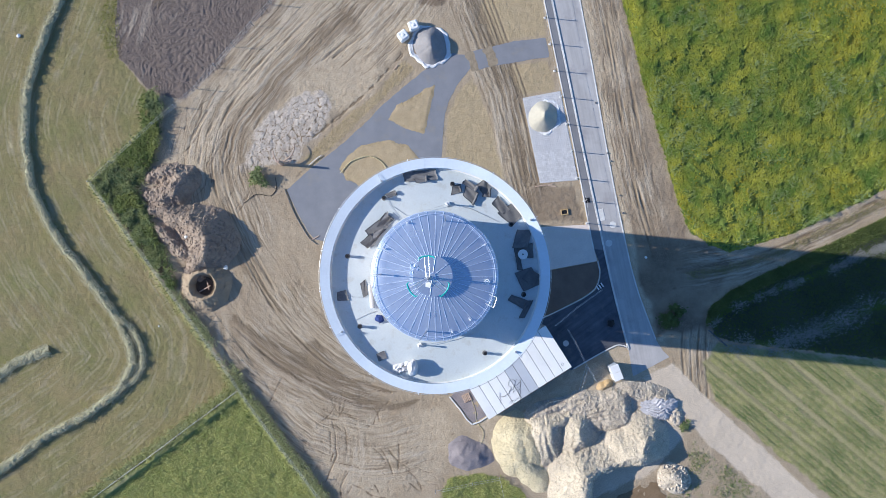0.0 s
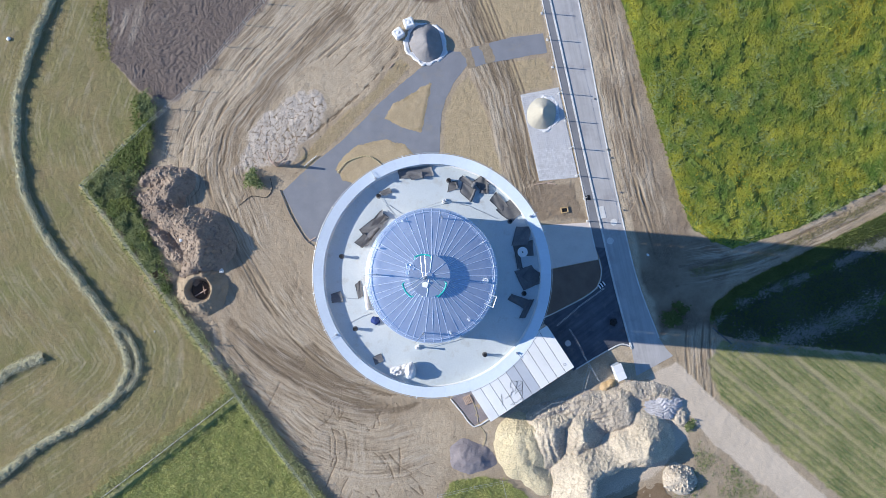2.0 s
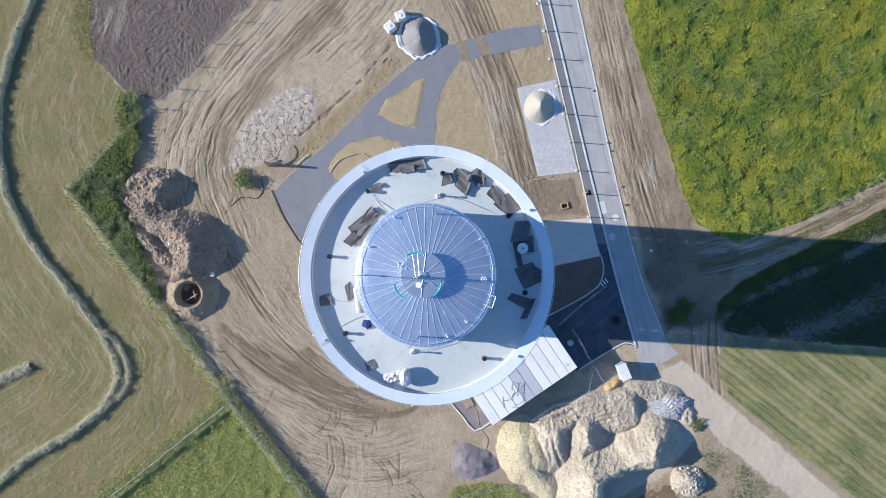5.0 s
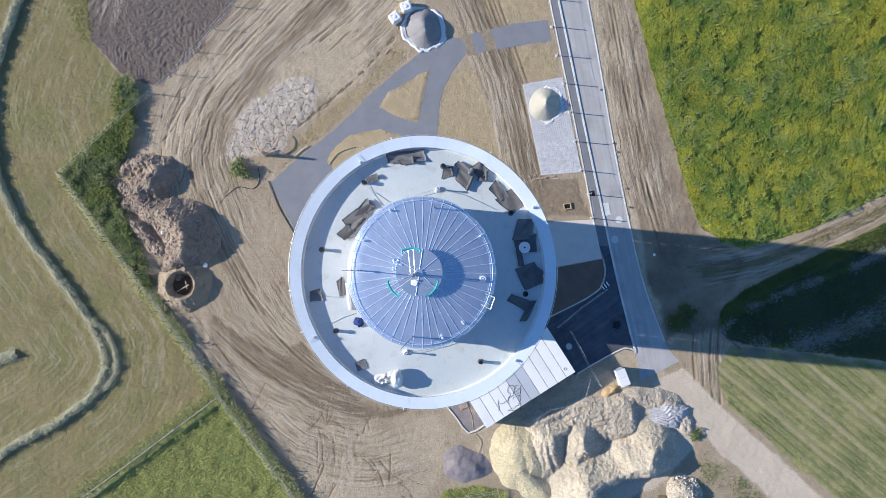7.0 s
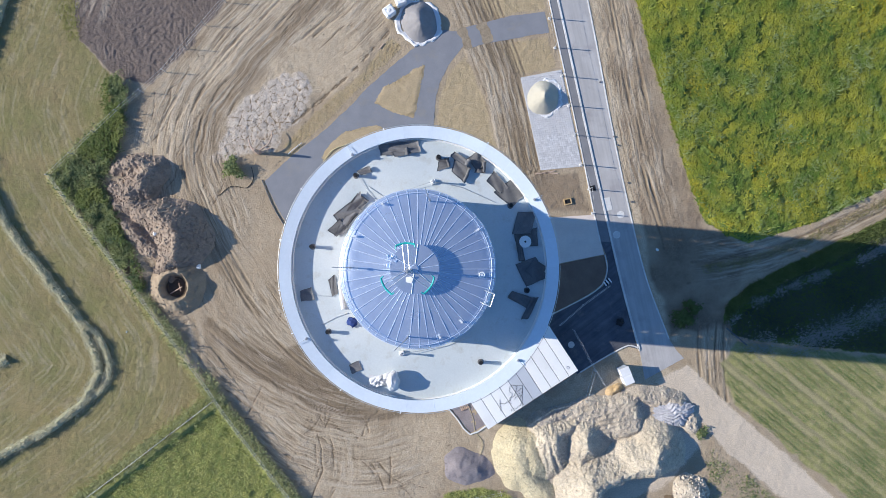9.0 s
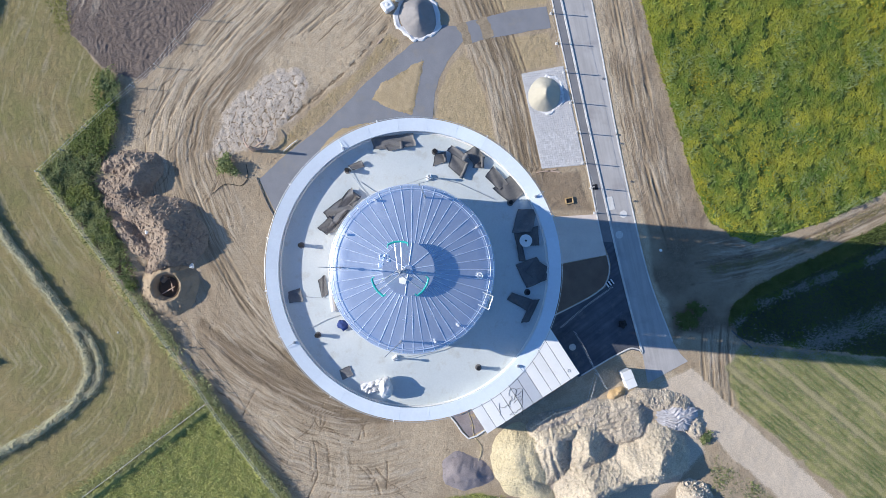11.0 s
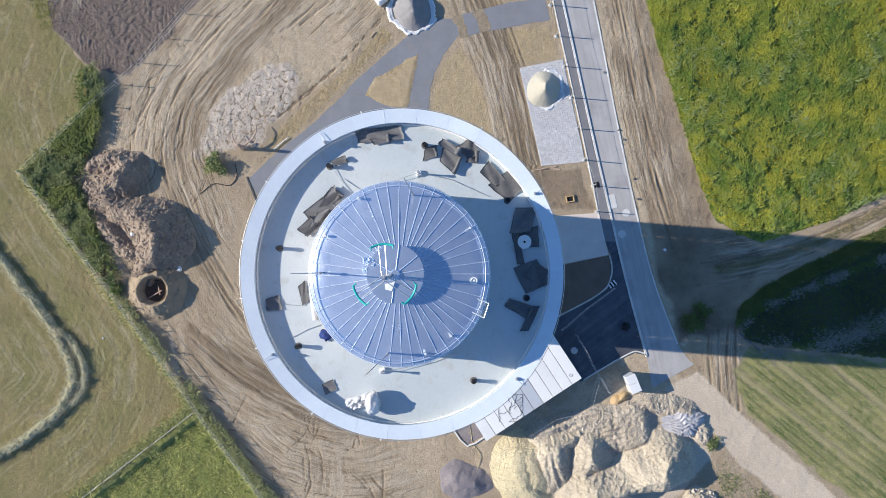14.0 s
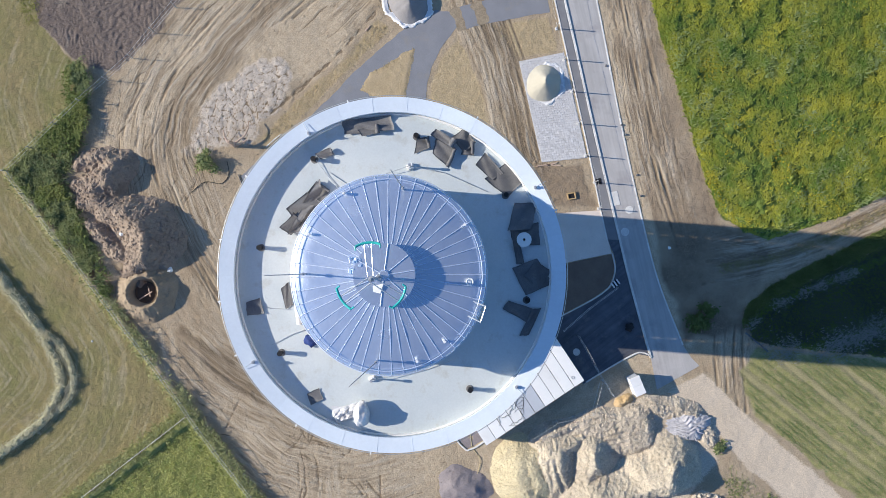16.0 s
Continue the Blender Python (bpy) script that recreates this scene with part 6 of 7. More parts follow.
def fence(name, line, gap, h, mat_post, wires, label, r=0.035, wire_r=0.008, foot=False):
    top = new(name)
    tagged(top, label, "fence")
    c = curve_points(line, gap) if len(line) > 2 and gap > 0 else np.array(line)
    c = c if gap <= 0 else c
    rs = random.Random(len(line) * 7)
    tips = []
    for x, y in c:
        bm = bmesh.new()
        dx, dy = rs.uniform(-0.04, 0.04), rs.uniform(-0.04, 0.04)
        rod(bm, (x, y, -0.1), (x + dx, y + dy, h), r, 7)
        tips.append((x, y, dx, dy))
        part("post", bm, mat_post, top)
        if foot:
            bm = bmesh.new()
            box(bm, (0.3, 0.3, 0.1), pose(x, y, 0.05, 0, 0, rs.uniform(0, 90)), 0.02)
            part("footing", bm, M_KERB, top)
    for z in wires:
        for (x0, y0, a0, b0), (x1, y1, a1, b1) in zip(tips, tips[1:]):
            bm = bmesh.new()
            k = z / h
            rod(bm, (x0 + a0 * k, y0 + b0 * k, z), (x1 + a1 * k, y1 + b1 * k, z), wire_r, 4)
            part("wire", bm, M_WHITE if name == "paddock_fence" else M_WIRE, top)
    return top


even = lambda line, gap: [tuple(p) for p in _even(line, gap)]


def _even(line, gap):
    p = np.array(line, float)
    s = np.concatenate([[0], np.cumsum(np.linalg.norm(np.diff(p, axis=0), axis=1))])
    t = np.linspace(0, s[-1], max(2, int(round(s[-1] / gap)) + 1))
    return np.column_stack([np.interp(t, s, p[:, 0]), np.interp(t, s, p[:, 1])])


fence("wire_fence", even(WEST_FENCE, 3.1), 0, 1.75, M_STEEL, (0.5, 1.0, 1.65), "wire fence with slim posts along the weedy boundary", 0.045, 0.02)
fence("wire_fence", even(NORTH_FENCE, 3.4), 0, 1.75, M_STEEL, (0.5, 1.0, 1.65), "wire fence with slim posts beside the ploughed field", 0.05, 0.014)
fence("paddock_fence", even(PADDOCK_FENCE, 3.0), 0, 1.3, M_WOOD, (1.2,), "low paddock fence with white tape between wooden posts", 0.05, 0.02)
fence("street_fence", [(11.7, 38.0), (12.4, 34.4), (13.0, 30.9), (13.6, 27.6), (14.2, 24.2), (14.95, 20.9), (15.7, 17.5), (16.3, 14.1), (17.0, 10.7), (17.9, 7.9), (18.25, 5.1)], 0, 1.95, M_STEEL, (0.7, 1.85), "fence of steel posts and wires beside the footway", 0.05, 0.008, True)
fence("yard_fence", [(15.8, -8.1), (16.7, -9.8), (17.5, -11.4), (19.1, -14.2)], 0, 1.9, M_STEEL, (0.2, 1.0, 1.85), "open steel fence panels beside the annex", 0.03, 0.012)
fence("yard_fence", [(18.1, -12.7), (17.1, -16.1), (13.4, -16.9), (10.6, -18.6)], 0, 1.6, M_STEEL, (0.2, 1.55), "leaning steel fence behind the annex", 0.03, 0.014)
fence("south_fence", [(-0.5, -28.0), (4.0, -27.0), (7.4, -26.4), (8.2, -30.0), (8.8, -34.0)], 0, 1.5, M_STEEL, (0.6, 1.45), "wire fence round a green corner", 0.035, 0.012)
fence("gate_rail", [(14.3, -7.6), (17.0, -5.3), (20.0, -3.2)], 0, 1.1, M_STEEL, (0.3, 1.05), "steel barrier rails along the yard's edge", 0.03, 0.018)
for k, (x, y) in enumerate(((19.35, 20.2), (20.85, 13.9), (21.25, 12.9), (22.4, 8.6), (22.75, 6.4))):
    t = thing("marker_post", (x, y, 0.0), "short dark marker post at the lane's edge", "marker post", "marker posts")
    bm = bmesh.new()
    rod(bm, (0, 0, -0.1), (0, 0, 0.14), 0.11, 10, 0.10)
    part("shaft", bm, M_RUBBER, t)
    bm = bmesh.new()
    rod(bm, (0, 0, 0.14), (0, 0, 0.18), 0.12, 10, 0.07)
    part("head", bm, M_FELT, t)


def manhole(x, y, z, r=0.42, label="round pale manhole cover in the lane"):
    t = thing("manhole_cover", (x, y, z), label, "manhole cover", "manhole covers")
    bm = bmesh.new()
    lathe(bm, [(r * 0.82, -0.1), (r, -0.1), (r, 0.012), (r * 0.82, 0.012)], 32, closed=True)
    part("frame", bm, M_KERB, t)
    bm = bmesh.new()
    lathe(bm, [(0.0, 0.008), (r * 0.80, 0.008), (r * 0.80, -0.1)], 32)
    part("lid", bm, M_KERB, t)


manhole(21.5, 4.95, 0.022)
manhole(21.0, 2.65, 0.022)
manhole(15.65, -9.85, 0.026, 0.38, "round manhole cover in the black yard")
bm = bmesh.new()
box(bm, (0.95, 1.5, 0.03), pose(19.95, 6.15, 0.035, 0, 0, 12), 0.008)
structure(part("trim_slab", bm, M_KERB), "pale concrete slab let into the lane", "slab")
bm = bmesh.new()
box(bm, (0.55, 0.6, 0.04), pose(18.35, 8.0, 0.075, 0, 0, 12), 0.01)
for k in range(5):
    box(bm, (0.05, 0.5, 0.02), pose(18.15 + 0.1 * k, 8.0 - 0.02 * k, 0.1, 0, 0, 12))
tagged(part("gully_grate", bm, M_RUBBER), "black gully grate let into the footway", "grate")


# ---- growth ----
vr = np.random.RandomState(21)


def clip_seen(p):
    return p[(np.abs(p[:, 0]) < 60) & (p[:, 1] > -36) & (p[:, 1] < 40)]


def patchy(p, scale, lo, hi, seed):
    """Keeps points more often where a broad noise is high."""
    k = fbm(p[:, 0], p[:, 1], scale, 3, seed)
    return p[vr.rand(len(p)) < np.clip((k - lo) / (hi - lo), 0, 1)]


ARCS = [[(30.65, 12.5), (32.6, 11.0), (34.1, 8.85), (34.8, 6.7), (35.0, 4.2)], [(31.9, 13.2), (34.0, 12.05), (35.6, 9.9), (36.3, 7.7), (36.6, 5.2)]]
mead = clip_seen(scatter([(20.8, 42.0), (22.7, 33.2), (24.1, 28.2), (25.1, 23.9), (27.2, 16.8), (29.7, 7.6), (30.9, 4.4), (33.5, 2.5), (36.0, 1.5), (43.7, 3.9), (60.0, 11.5), (60.0, 40.0)], 120000, vr))
rolled = np.minimum(*[to_line(mead[:, 0], mead[:, 1], curve_points(q, 0.5)) for q in ARCS])
mead = mead[(rolled > 0.36) | (vr.rand(len(mead)) < 0.06)]
wind = 0.9 + 2.4 * fbm(mead[:, 0], mead[:, 1], 0.12, 3, 5)
height = canopy(mead[:, 0], mead[:, 1]) * np.clip((inside(mead[:, 0], mead[:, 1], MEADOW) - 0.2) / 0.7, 0.15, 1)
stuff(blades("meadow_grass", mead, height - 0.05, 0.44, 0.10, 0.13, P_MEADOW, vr, (wind, 0.7)), "tall green meadow grass bent by the wind", "grass")
herb = patchy(mead[::2] + vr.randn(len(mead[::2]), 2) * 0.1, 0.35, 0.53, 0.85, 13)
stuff(blades("meadow_herbs", herb, canopy(herb[:, 0], herb[:, 1]) + 0.02, 0.40, 0.09, 0.08, P_SILVER, vr, (0.4, 0.8)), "grey-green herbs in the tall meadow", "herbs")
yel = patchy(mead[::2] + vr.randn(len(mead[::2]), 2) * 0.1, 0.30, 0.52, 0.78, 33)
yel = np.vstack([yel, yel[::3] + vr.randn(len(yel[::3]), 2) * 0.08])
stuff(blades("meadow_flowers", yel, canopy(yel[:, 0], yel[:, 1]) + 0.08, 0.11, 0.09, 0.05, P_FLOWER, vr), "yellow blossoms scattered in patches over the meadow", "flowers")
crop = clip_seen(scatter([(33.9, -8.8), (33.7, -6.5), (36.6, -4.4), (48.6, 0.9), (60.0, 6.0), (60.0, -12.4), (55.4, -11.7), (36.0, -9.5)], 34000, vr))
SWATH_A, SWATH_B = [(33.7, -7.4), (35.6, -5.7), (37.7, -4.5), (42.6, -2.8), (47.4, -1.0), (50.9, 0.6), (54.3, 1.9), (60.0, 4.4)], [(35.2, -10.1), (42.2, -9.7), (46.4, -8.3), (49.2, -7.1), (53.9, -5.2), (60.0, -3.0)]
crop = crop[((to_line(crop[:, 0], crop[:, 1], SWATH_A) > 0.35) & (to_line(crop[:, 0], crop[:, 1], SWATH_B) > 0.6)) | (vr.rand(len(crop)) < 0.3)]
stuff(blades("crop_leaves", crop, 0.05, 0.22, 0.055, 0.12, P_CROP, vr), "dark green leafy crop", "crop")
swath = np.vstack([_even(SWATH_A, 0.006) + vr.randn(len(_even(SWATH_A, 0.006)), 2) * 0.30,
                   _even(SWATH_B, 0.005) + vr.randn(len(_even(SWATH_B, 0.005)), 2) * 0.75])
swath = patchy(clip_seen(swath), 0.3, 0.35, 0.7, 47)
stuff(blades("pale_swath", np.vstack([swath, swath + vr.randn(len(swath), 2) * 0.15]), 0.17, 0.22, 0.05, 0.04, plant("pale_stalks", (0.25, 0.25, 0.22), (0.30, 0.30, 0.265), (0.37, 0.365, 0.32), 0.4), vr, (0.5, 0.5)), "pale cut stalks lying in streaks over the dark crop", "straw")
bank = clip_seen(scatter(BANK, 9000, vr))
stuff(blades("bank_grass", bank, 0.02, 0.40, 0.07, 0.3, P_BANK, vr), "green grass strip along the farm track", "grass")
rows_ = clip_seen(scatter([(32.8, -12.0), (34.5, -9.8), (60.0, -12.4), (60.0, -36.0), (54.0, -36.0), (48.5, -29.0), (38.4, -20.2), (34.3, -16.6)], 42000, vr))
across = (rows_[:, 0] * 0.64 + rows_[:, 1] * 0.77)
rows_ = rows_[(np.abs((across / 0.42) % 1 - 0.5) < 0.30) & (np.abs((across / 3.4) % 1 - 0.5) > 0.10 + 0.05 * vr.rand(len(rows_)))]
rows_ = patchy(rows_, 0.4, 0.28, 0.56, 95)
stuff(blades("field_growth", rows_, 0.0, 0.34, 0.04, 0.06, P_ROWS, vr, (-0.69, 0.4)), "thin green growth in rows with pale swaths", "grass")
weeds = np.vstack([scatter(HEDGE, 21000, vr), scatter([(-36.9, 17.2), (-37.2, 20.3), (-36.0, 21.4), (-34.9, 19.4), (-35.4, 17.2)], 2500, vr)])
weeds = patchy(weeds + vr.randn(len(weeds), 2) * 0.30, 0.6, 0.25, 0.5, 71)
hz = np.clip(1.3 * fbm(weeds[:, 0], weeds[:, 1], 0.8, 3, 17) - 0.48, 0.02, 2) * np.where(weeds[:, 1] > -3.2, 1.0, 0.75)
stuff(blades("boundary_weeds", weeds, hz, 0.36, 0.075, 0.22, P_WEED, vr, jitter=0.15), "rank green weeds along the fence line", "weeds")
nettle = patchy(np.vstack([scatter(HEDGE, 9000, vr), scatter([(-36.9, 17.2), (-37.2, 20.3), (-36.0, 21.4), (-34.9, 19.4), (-35.4, 17.2)], 1500, vr)]) + vr.randn(10500, 2) * 0.3, 0.35, 0.53, 0.68, 75)
stuff(blades("bright_weeds", nettle, 0.3 + 0.5 * fbm(nettle[:, 0], nettle[:, 1], 0.7, 2, 19), 0.34, 0.10, 0.2, P_NETTLE, vr, jitter=0.2), "bright yellow-green nettles and weeds in clumps", "weeds")
south = scatter(HEDGE_SOUTH, 7000, vr)
south = patchy(south + vr.randn(len(south), 2) * 0.2, 0.5, 0.2, 0.5, 73)
stuff(blades("verge_growth", south, 0.28, 0.40, 0.06, 0.18, plant("verge_growth", (0.27, 0.295, 0.125), (0.36, 0.37, 0.18), (0.46, 0.45, 0.28), 0.6), vr, jitter=0.4), "mixed olive grass and weeds under the fence", "weeds")
pad = np.vstack([clip_seen(scatter([(-24.9, -15.7), (-19.8, -22.4), (-9.5, -36.0), (-52.0, -36.0), (-42.9, -29.2)], 24000, vr)), scatter(SOUTH_GREEN, 4500, vr)])
stuff(blades("paddock_grass", pad, 0.9 * np.clip(fbm(pad[:, 0], pad[:, 1], 1.1, 3, 63) - 0.42, 0, 1), 0.26, 0.06, 0.11, P_PADDOCK, vr), "grazed tufted green grass in the paddock", "grass")
mow = clip_seen(scatter([(-43.4, 10.0), (-33.9, -3.1), (-26.1, -13.6), (-24.9, -15.7), (-42.9, -29.2), (-52.0, -36.0), (-60.0, -36.0), (-60.0, 40.0), (-41.5, 40.0), (-40.8, 33.1), (-41.1, 28.8), (-40.4, 25.6), (-36.6, 21.3), (-35.6, 17.5)], 60000, vr))
MOW_LINE = curve_points([(-46.5, 38.0), (-47.7, 33.1), (-51.8, 20.9), (-51.8, 14.6), (-47.2, 2.5), (-39.7, -8.0), (-38.2, -12.2), (-42.9, -18.3), (-60.0, -30.0)], 2.0)
side_, way_ = along(mow[:, 0], mow[:, 1], MOW_LINE)
keep_ = np.sin(side_ * 2 * np.pi / 0.6 + (fbm(mow[:, 0], mow[:, 1], 0.5, 3, 277) - 0.5) * 7) > 0.9 * vr.randn(len(mow))
mow, side_, way_ = mow[keep_], side_[keep_], way_[keep_]
step_ = np.gradient(MOW_LINE, axis=0)
run_ = np.concatenate([[0], np.cumsum(np.linalg.norm(np.diff(MOW_LINE, axis=0), axis=1))])
turn_ = np.unwrap(np.arctan2(step_[:, 1], step_[:, 0]))
stuff(blades("mown_grass", mow, 0.0, 0.26, 0.04, 0.022, P_MOWN, vr, (np.interp(way_, run_, turn_), 0.45)), "short dry mown grass", "grass")
edge = np.vstack([_even([(-43.6, 10.0), (-34.2, -3.1), (-26.4, -13.6), (-25.2, -15.5), (-43.0, -28.9), (-52.0, -35.6)], 0.02), _even([(-43.4, 10.2), (-36.5, 17.0)], 0.02)])
edge = np.vstack([edge, _even([(-26.2, -14.2), (-24.4, -16.0), (-19.3, -22.8), (-13.3, -30.5), (-9.0, -36.0)], 0.012)])
edge = np.vstack([edge, _even([(-25.4, -15.4), (-43.3, -28.8), (-54.0, -36.9)], 0.008)])
edge = edge + vr.randn(len(edge), 2) * 0.34
stuff(blades("edge_grass", edge, 0.25 + 0.35 * vr.rand(len(edge)), 0.42, 0.07, 0.18, plant("tall_edge_grass", (0.32, 0.335, 0.12), (0.40, 0.40, 0.18), (0.50, 0.49, 0.28), 0.5), vr), "tall unmown grass edge under the fences", "grass")
dry = np.vstack([scatter(p, n, vr) for p, n in ((STRAW_A, 1100), (STRAW_B, 300), (STRAW_C, 300), (STRAW_D, 200), (TRIANGLE, 1100), (ISLAND, 1700))])
stuff(blades("seeded_grass", dry, 0.03, 0.20, 0.04, 0.035, P_STRAW, vr), "sparse dry grass on the seeded soil", "grass")
mid = _even([(31.0, -1.3), (36.0, -0.5), (43.0, 1.9), (55.0, 7.6), (60.0, 10.0)], 0.012)
mid = mid + vr.randn(len(mid), 2) * 0.28
stuff(blades("track_grass", mid, 0.0, 0.28, 0.05, 0.12, P_MOWN, vr), "worn grass strip between the farm track's wheel ruts", "grass")
waste = patchy(scatter([(29.8, -19.5), (33.0, -22.8), (41.0, -29.4), (48.0, -36.0), (28.5, -36.0), (28.0, -29.0), (31.2, -25.0)], 9000, vr), 0.4, 0.3, 0.65, 91)
stuff(blades("waste_growth", waste, 0.0, 0.32, 0.05, 0.12, P_ROWS, vr), "thin weeds between the farm track and the rubble", "weeds")
yk = clip_seen(scatter([(-42.2, 33.0), (-43.0, 29.0), (-41.6, 25.5), (-40.4, 26.0), (-40.6, 33.2)], 900, vr))
stuff(blades("tall_tufts", yk[::2], 0.0, 0.32, 0.06, 0.10, plant("yellow_green_tuft", (0.22, 0.23, 0.05), (0.27, 0.26, 0.07), (0.33, 0.32, 0.10), 0.5), vr), "yellow-green tufts at the ploughed field's edge", "grass")


def windrow(line, width, h, n, label, seed):
    """A swath of drying hay: a low ridge of tangled stalks along a line."""
    rs = np.random.RandomState(seed)
    c = curve_points(line, 0.18)
    t = np.gradient(c, axis=0)
    t /= np.linalg.norm(t, axis=1)[:, None]
    nrm = np.column_stack([-t[:, 1], t[:, 0]])
    k = 9
    u = np.linspace(-1, 1, k)
    w = width * (0.75 + 0.5 * fbm(c[:, 0], c[:, 1], 0.6, 3, seed))
    shift = (fbm(c[:, 0], c[:, 1], 0.4, 2, seed + 3) - 0.5) * 0.5
    P = c[:, None] + nrm[:, None] * (u[None, :, None] * w[:, None, None] / 2 + shift[:, None, None])
    Z = h * (1 - u[None] ** 2) * (0.35 + 1.3 * fbm(P[..., 0], P[..., 1], 2.2, 3, seed + 6)) - 0.02
    V = np.concatenate([P, Z[..., None]], -1).reshape(-1, 3)
    idx = np.arange(len(c) * k).reshape(len(c), k)
    f = np.stack([idx[:-1, :-1], idx[1:, :-1], idx[1:, 1:], idx[:-1, 1:]], -1).reshape(-1, 4)
    top = add("hay_windrow", array_mesh("hay_windrow", V, f), M_HAY, smooth=True)
    tagged(top, label, "hay windrow", "windrows of hay")
    pick = rs.randint(0, len(V), n)
    q = V[pick] + np.column_stack([rs.randn(n, 2) * 0.07, np.zeros(n)])
    b = blades("hay_cover", q[:, :2], np.maximum(q[:, 2], 0), 0.42, 0.035, 0.13, P_HAY, rs)
    b.parent = top
    b["kind"] = "stuff"


M_HAY = material("hay_mass", (0.38, 0.37, 0.24), (0.46, 0.45, 0.31), 2.0, 0.95, bump=0.8, fine=9, grain=0.35, bump_scale=0.06, spec=0.1)
windrow([(-46.5, 38.0), (-47.7, 33.1), (-50.0, 27.4), (-51.8, 20.9), (-51.8, 14.6), (-50.8, 8.9), (-47.2, 2.5), (-42.9, -3.1), (-39.7, -8.0), (-38.2, -12.2), (-39.7, -15.4), (-42.9, -18.3), (-49.0, -21.6), (-54.5, -25.8), (-60.0, -30.0)], 1.0, 0.62, 15000, "long curved windrow of pale drying hay on the meadow", 3)
windrow([(-39.6, -7.0), (-37.6, -9.6), (-36.9, -12.2), (-37.9, -14.4), (-39.8, -15.6)], 0.7, 0.45, 1500, "short strand of hay beside the long windrow", 4)
windrow([(-48.6, -10.7), (-51.9, -12.2), (-54.7, -14.0), (-60.0, -17.2)], 1.1, 0.5, 2600, "short windrow of pale drying hay on the meadow", 6)


def bush(x, y, r, h, n, label, mat, seed):
    rs = np.random.RandomState(seed)
    t = thing("bush", (x, y, 0), label, "bush")
    bm = bmesh.new()
    for k in range(7):
        a = k * 0.9 + seed
        tube(bm, [(0, 0, -0.05), (math.cos(a) * r * 0.3, math.sin(a) * r * 0.3, h * 0.45), (math.cos(a) * r * 0.7, math.sin(a) * r * 0.7, h * 0.8)], 0.025, 5)
    part("stems", bm, M_WOOD, t)
    c = rs.randn(14, 3) * (r * 0.38, r * 0.32, h * 0.18) + (0, 0, h * 0.6)
    p = c[rs.randint(0, 14, n)] + rs.randn(n, 3) * r * 0.16
    b = blades("leaves", p[:, :2], np.maximum(p[:, 2], 0.05), 0.20, 0.12, 0.06, mat, rs)
    b.parent = t


bush(-22.7, 10.75, 1.3, 1.1, 1800, "small leafy green bush on bare soil", P_WEED, 2)
bush(28.4, -7.0, 1.5, 0.45, 1100, "low dark green bush beside the lane", P_BANK, 5)
bush(29.5, -5.6, 1.0, 0.7, 700, "low dark weeds beside the wheel ruts", P_BANK, 7)
bush(30.3, -19.9, 0.7, 0.3, 400, "low green weeds at the rubble's edge", P_WEED, 8)
bush(-36.3, 19.4, 0.8, 0.8, 1000, "leafy green bush in the fence corner", P_WEED, 9)


# ---- small things on the site ----
# bleached forked trunk left standing
t = thing("tree_stump", (-19.9, 12.4, 0), "debarked forked trunk with two curved reddish limbs", "tree stump")
bm = bmesh.new()
rod(bm, (0, 0, -0.2), (0.1, 0.05, 1.3), 0.24, 10, 0.2)
rod(bm, (0.1, 0.05, 1.3), (0.15, 0.0, 2.7), 0.2, 10, 0.12)
part("trunk", bm, M_WOOD, t)
for pts in ([(0.1, 0, 0.9), (0.7, 0.35, 1.0), (1.4, 0.9, 1.0), (1.75, 1.7, 0.9), (1.7, 2.4, 0.7)], [(0.0, 0, 0.8), (-0.4, 0.2, 0.9), (-0.75, 0.8, 0.9), (-0.95, 1.5, 0.7)], [(0, 0, 0.3), (0.7, 0.1, 0.25), (1.3, 0.5, 0.2)]):
    bm = bmesh.new()
    for k, (a, b) in enumerate(zip(pts, pts[1:])):
        rod(bm, a, b, 0.13 - 0.02 * k, 8, 0.11 - 0.02 * k)
    part("limb", bm, M_WOOD, t)


def hose(name, pts, r, mat, label, category, z=0.1):
    bm = bmesh.new()
    c = curve_points(pts, 0.3)
    tube(bm, [(x, y, z) for x, y in c], r, 6)
    return tagged(part(name, bm, mat, None, "", True), label, category)


hose("garden_hose", [(-12.5, 11.3), (-11.4, 12.6), (-10.0, 13.2), (-8.9, 13.4), (-7.8, 13.0), (-7.0, 12.2), (-6.6, 11.4)], 0.05, M_HOSE, "pale yellow hose lying over the dry grass island", "hose", 0.17)
hose("cable_line", [(-24.5, 7.5), (-23.0, 8.6), (-21.3, 8.4), (-20.5, 9.4), (-20.7, 10.8)], 0.035, M_RUBBER, "dark cable lying on bare soil by the bush", "cable", 0.05)
hose("cable_line", [(3.9, -16.8), (4.4, -18.2), (4.6, -19.6), (5.4, -20.9), (5.0, -22.6)], 0.03, M_HOSE, "pale hose trailing from the annex corner", "hose", 0.06)
rng = random.Random(31)
for k, (x, y, rz, l) in enumerate(((12.6, 9.8, 8, 1.6), (13.4, 9.9, 12, 1.3), (13.9, 9.75, -6, 1.0), (-15.6, 3.2, 30, 1.0), (-5.7, 24.6, 50, 0.8))):
    bm = bmesh.new()
    box(bm, (l, 0.12, 0.06), pose(x, y, 0.08, 0, 0, rz), 0.008)
    tagged(part("timber_batten", bm, M_WOOD), "weathered timber batten lying on the ground", "batten", "loose battens")
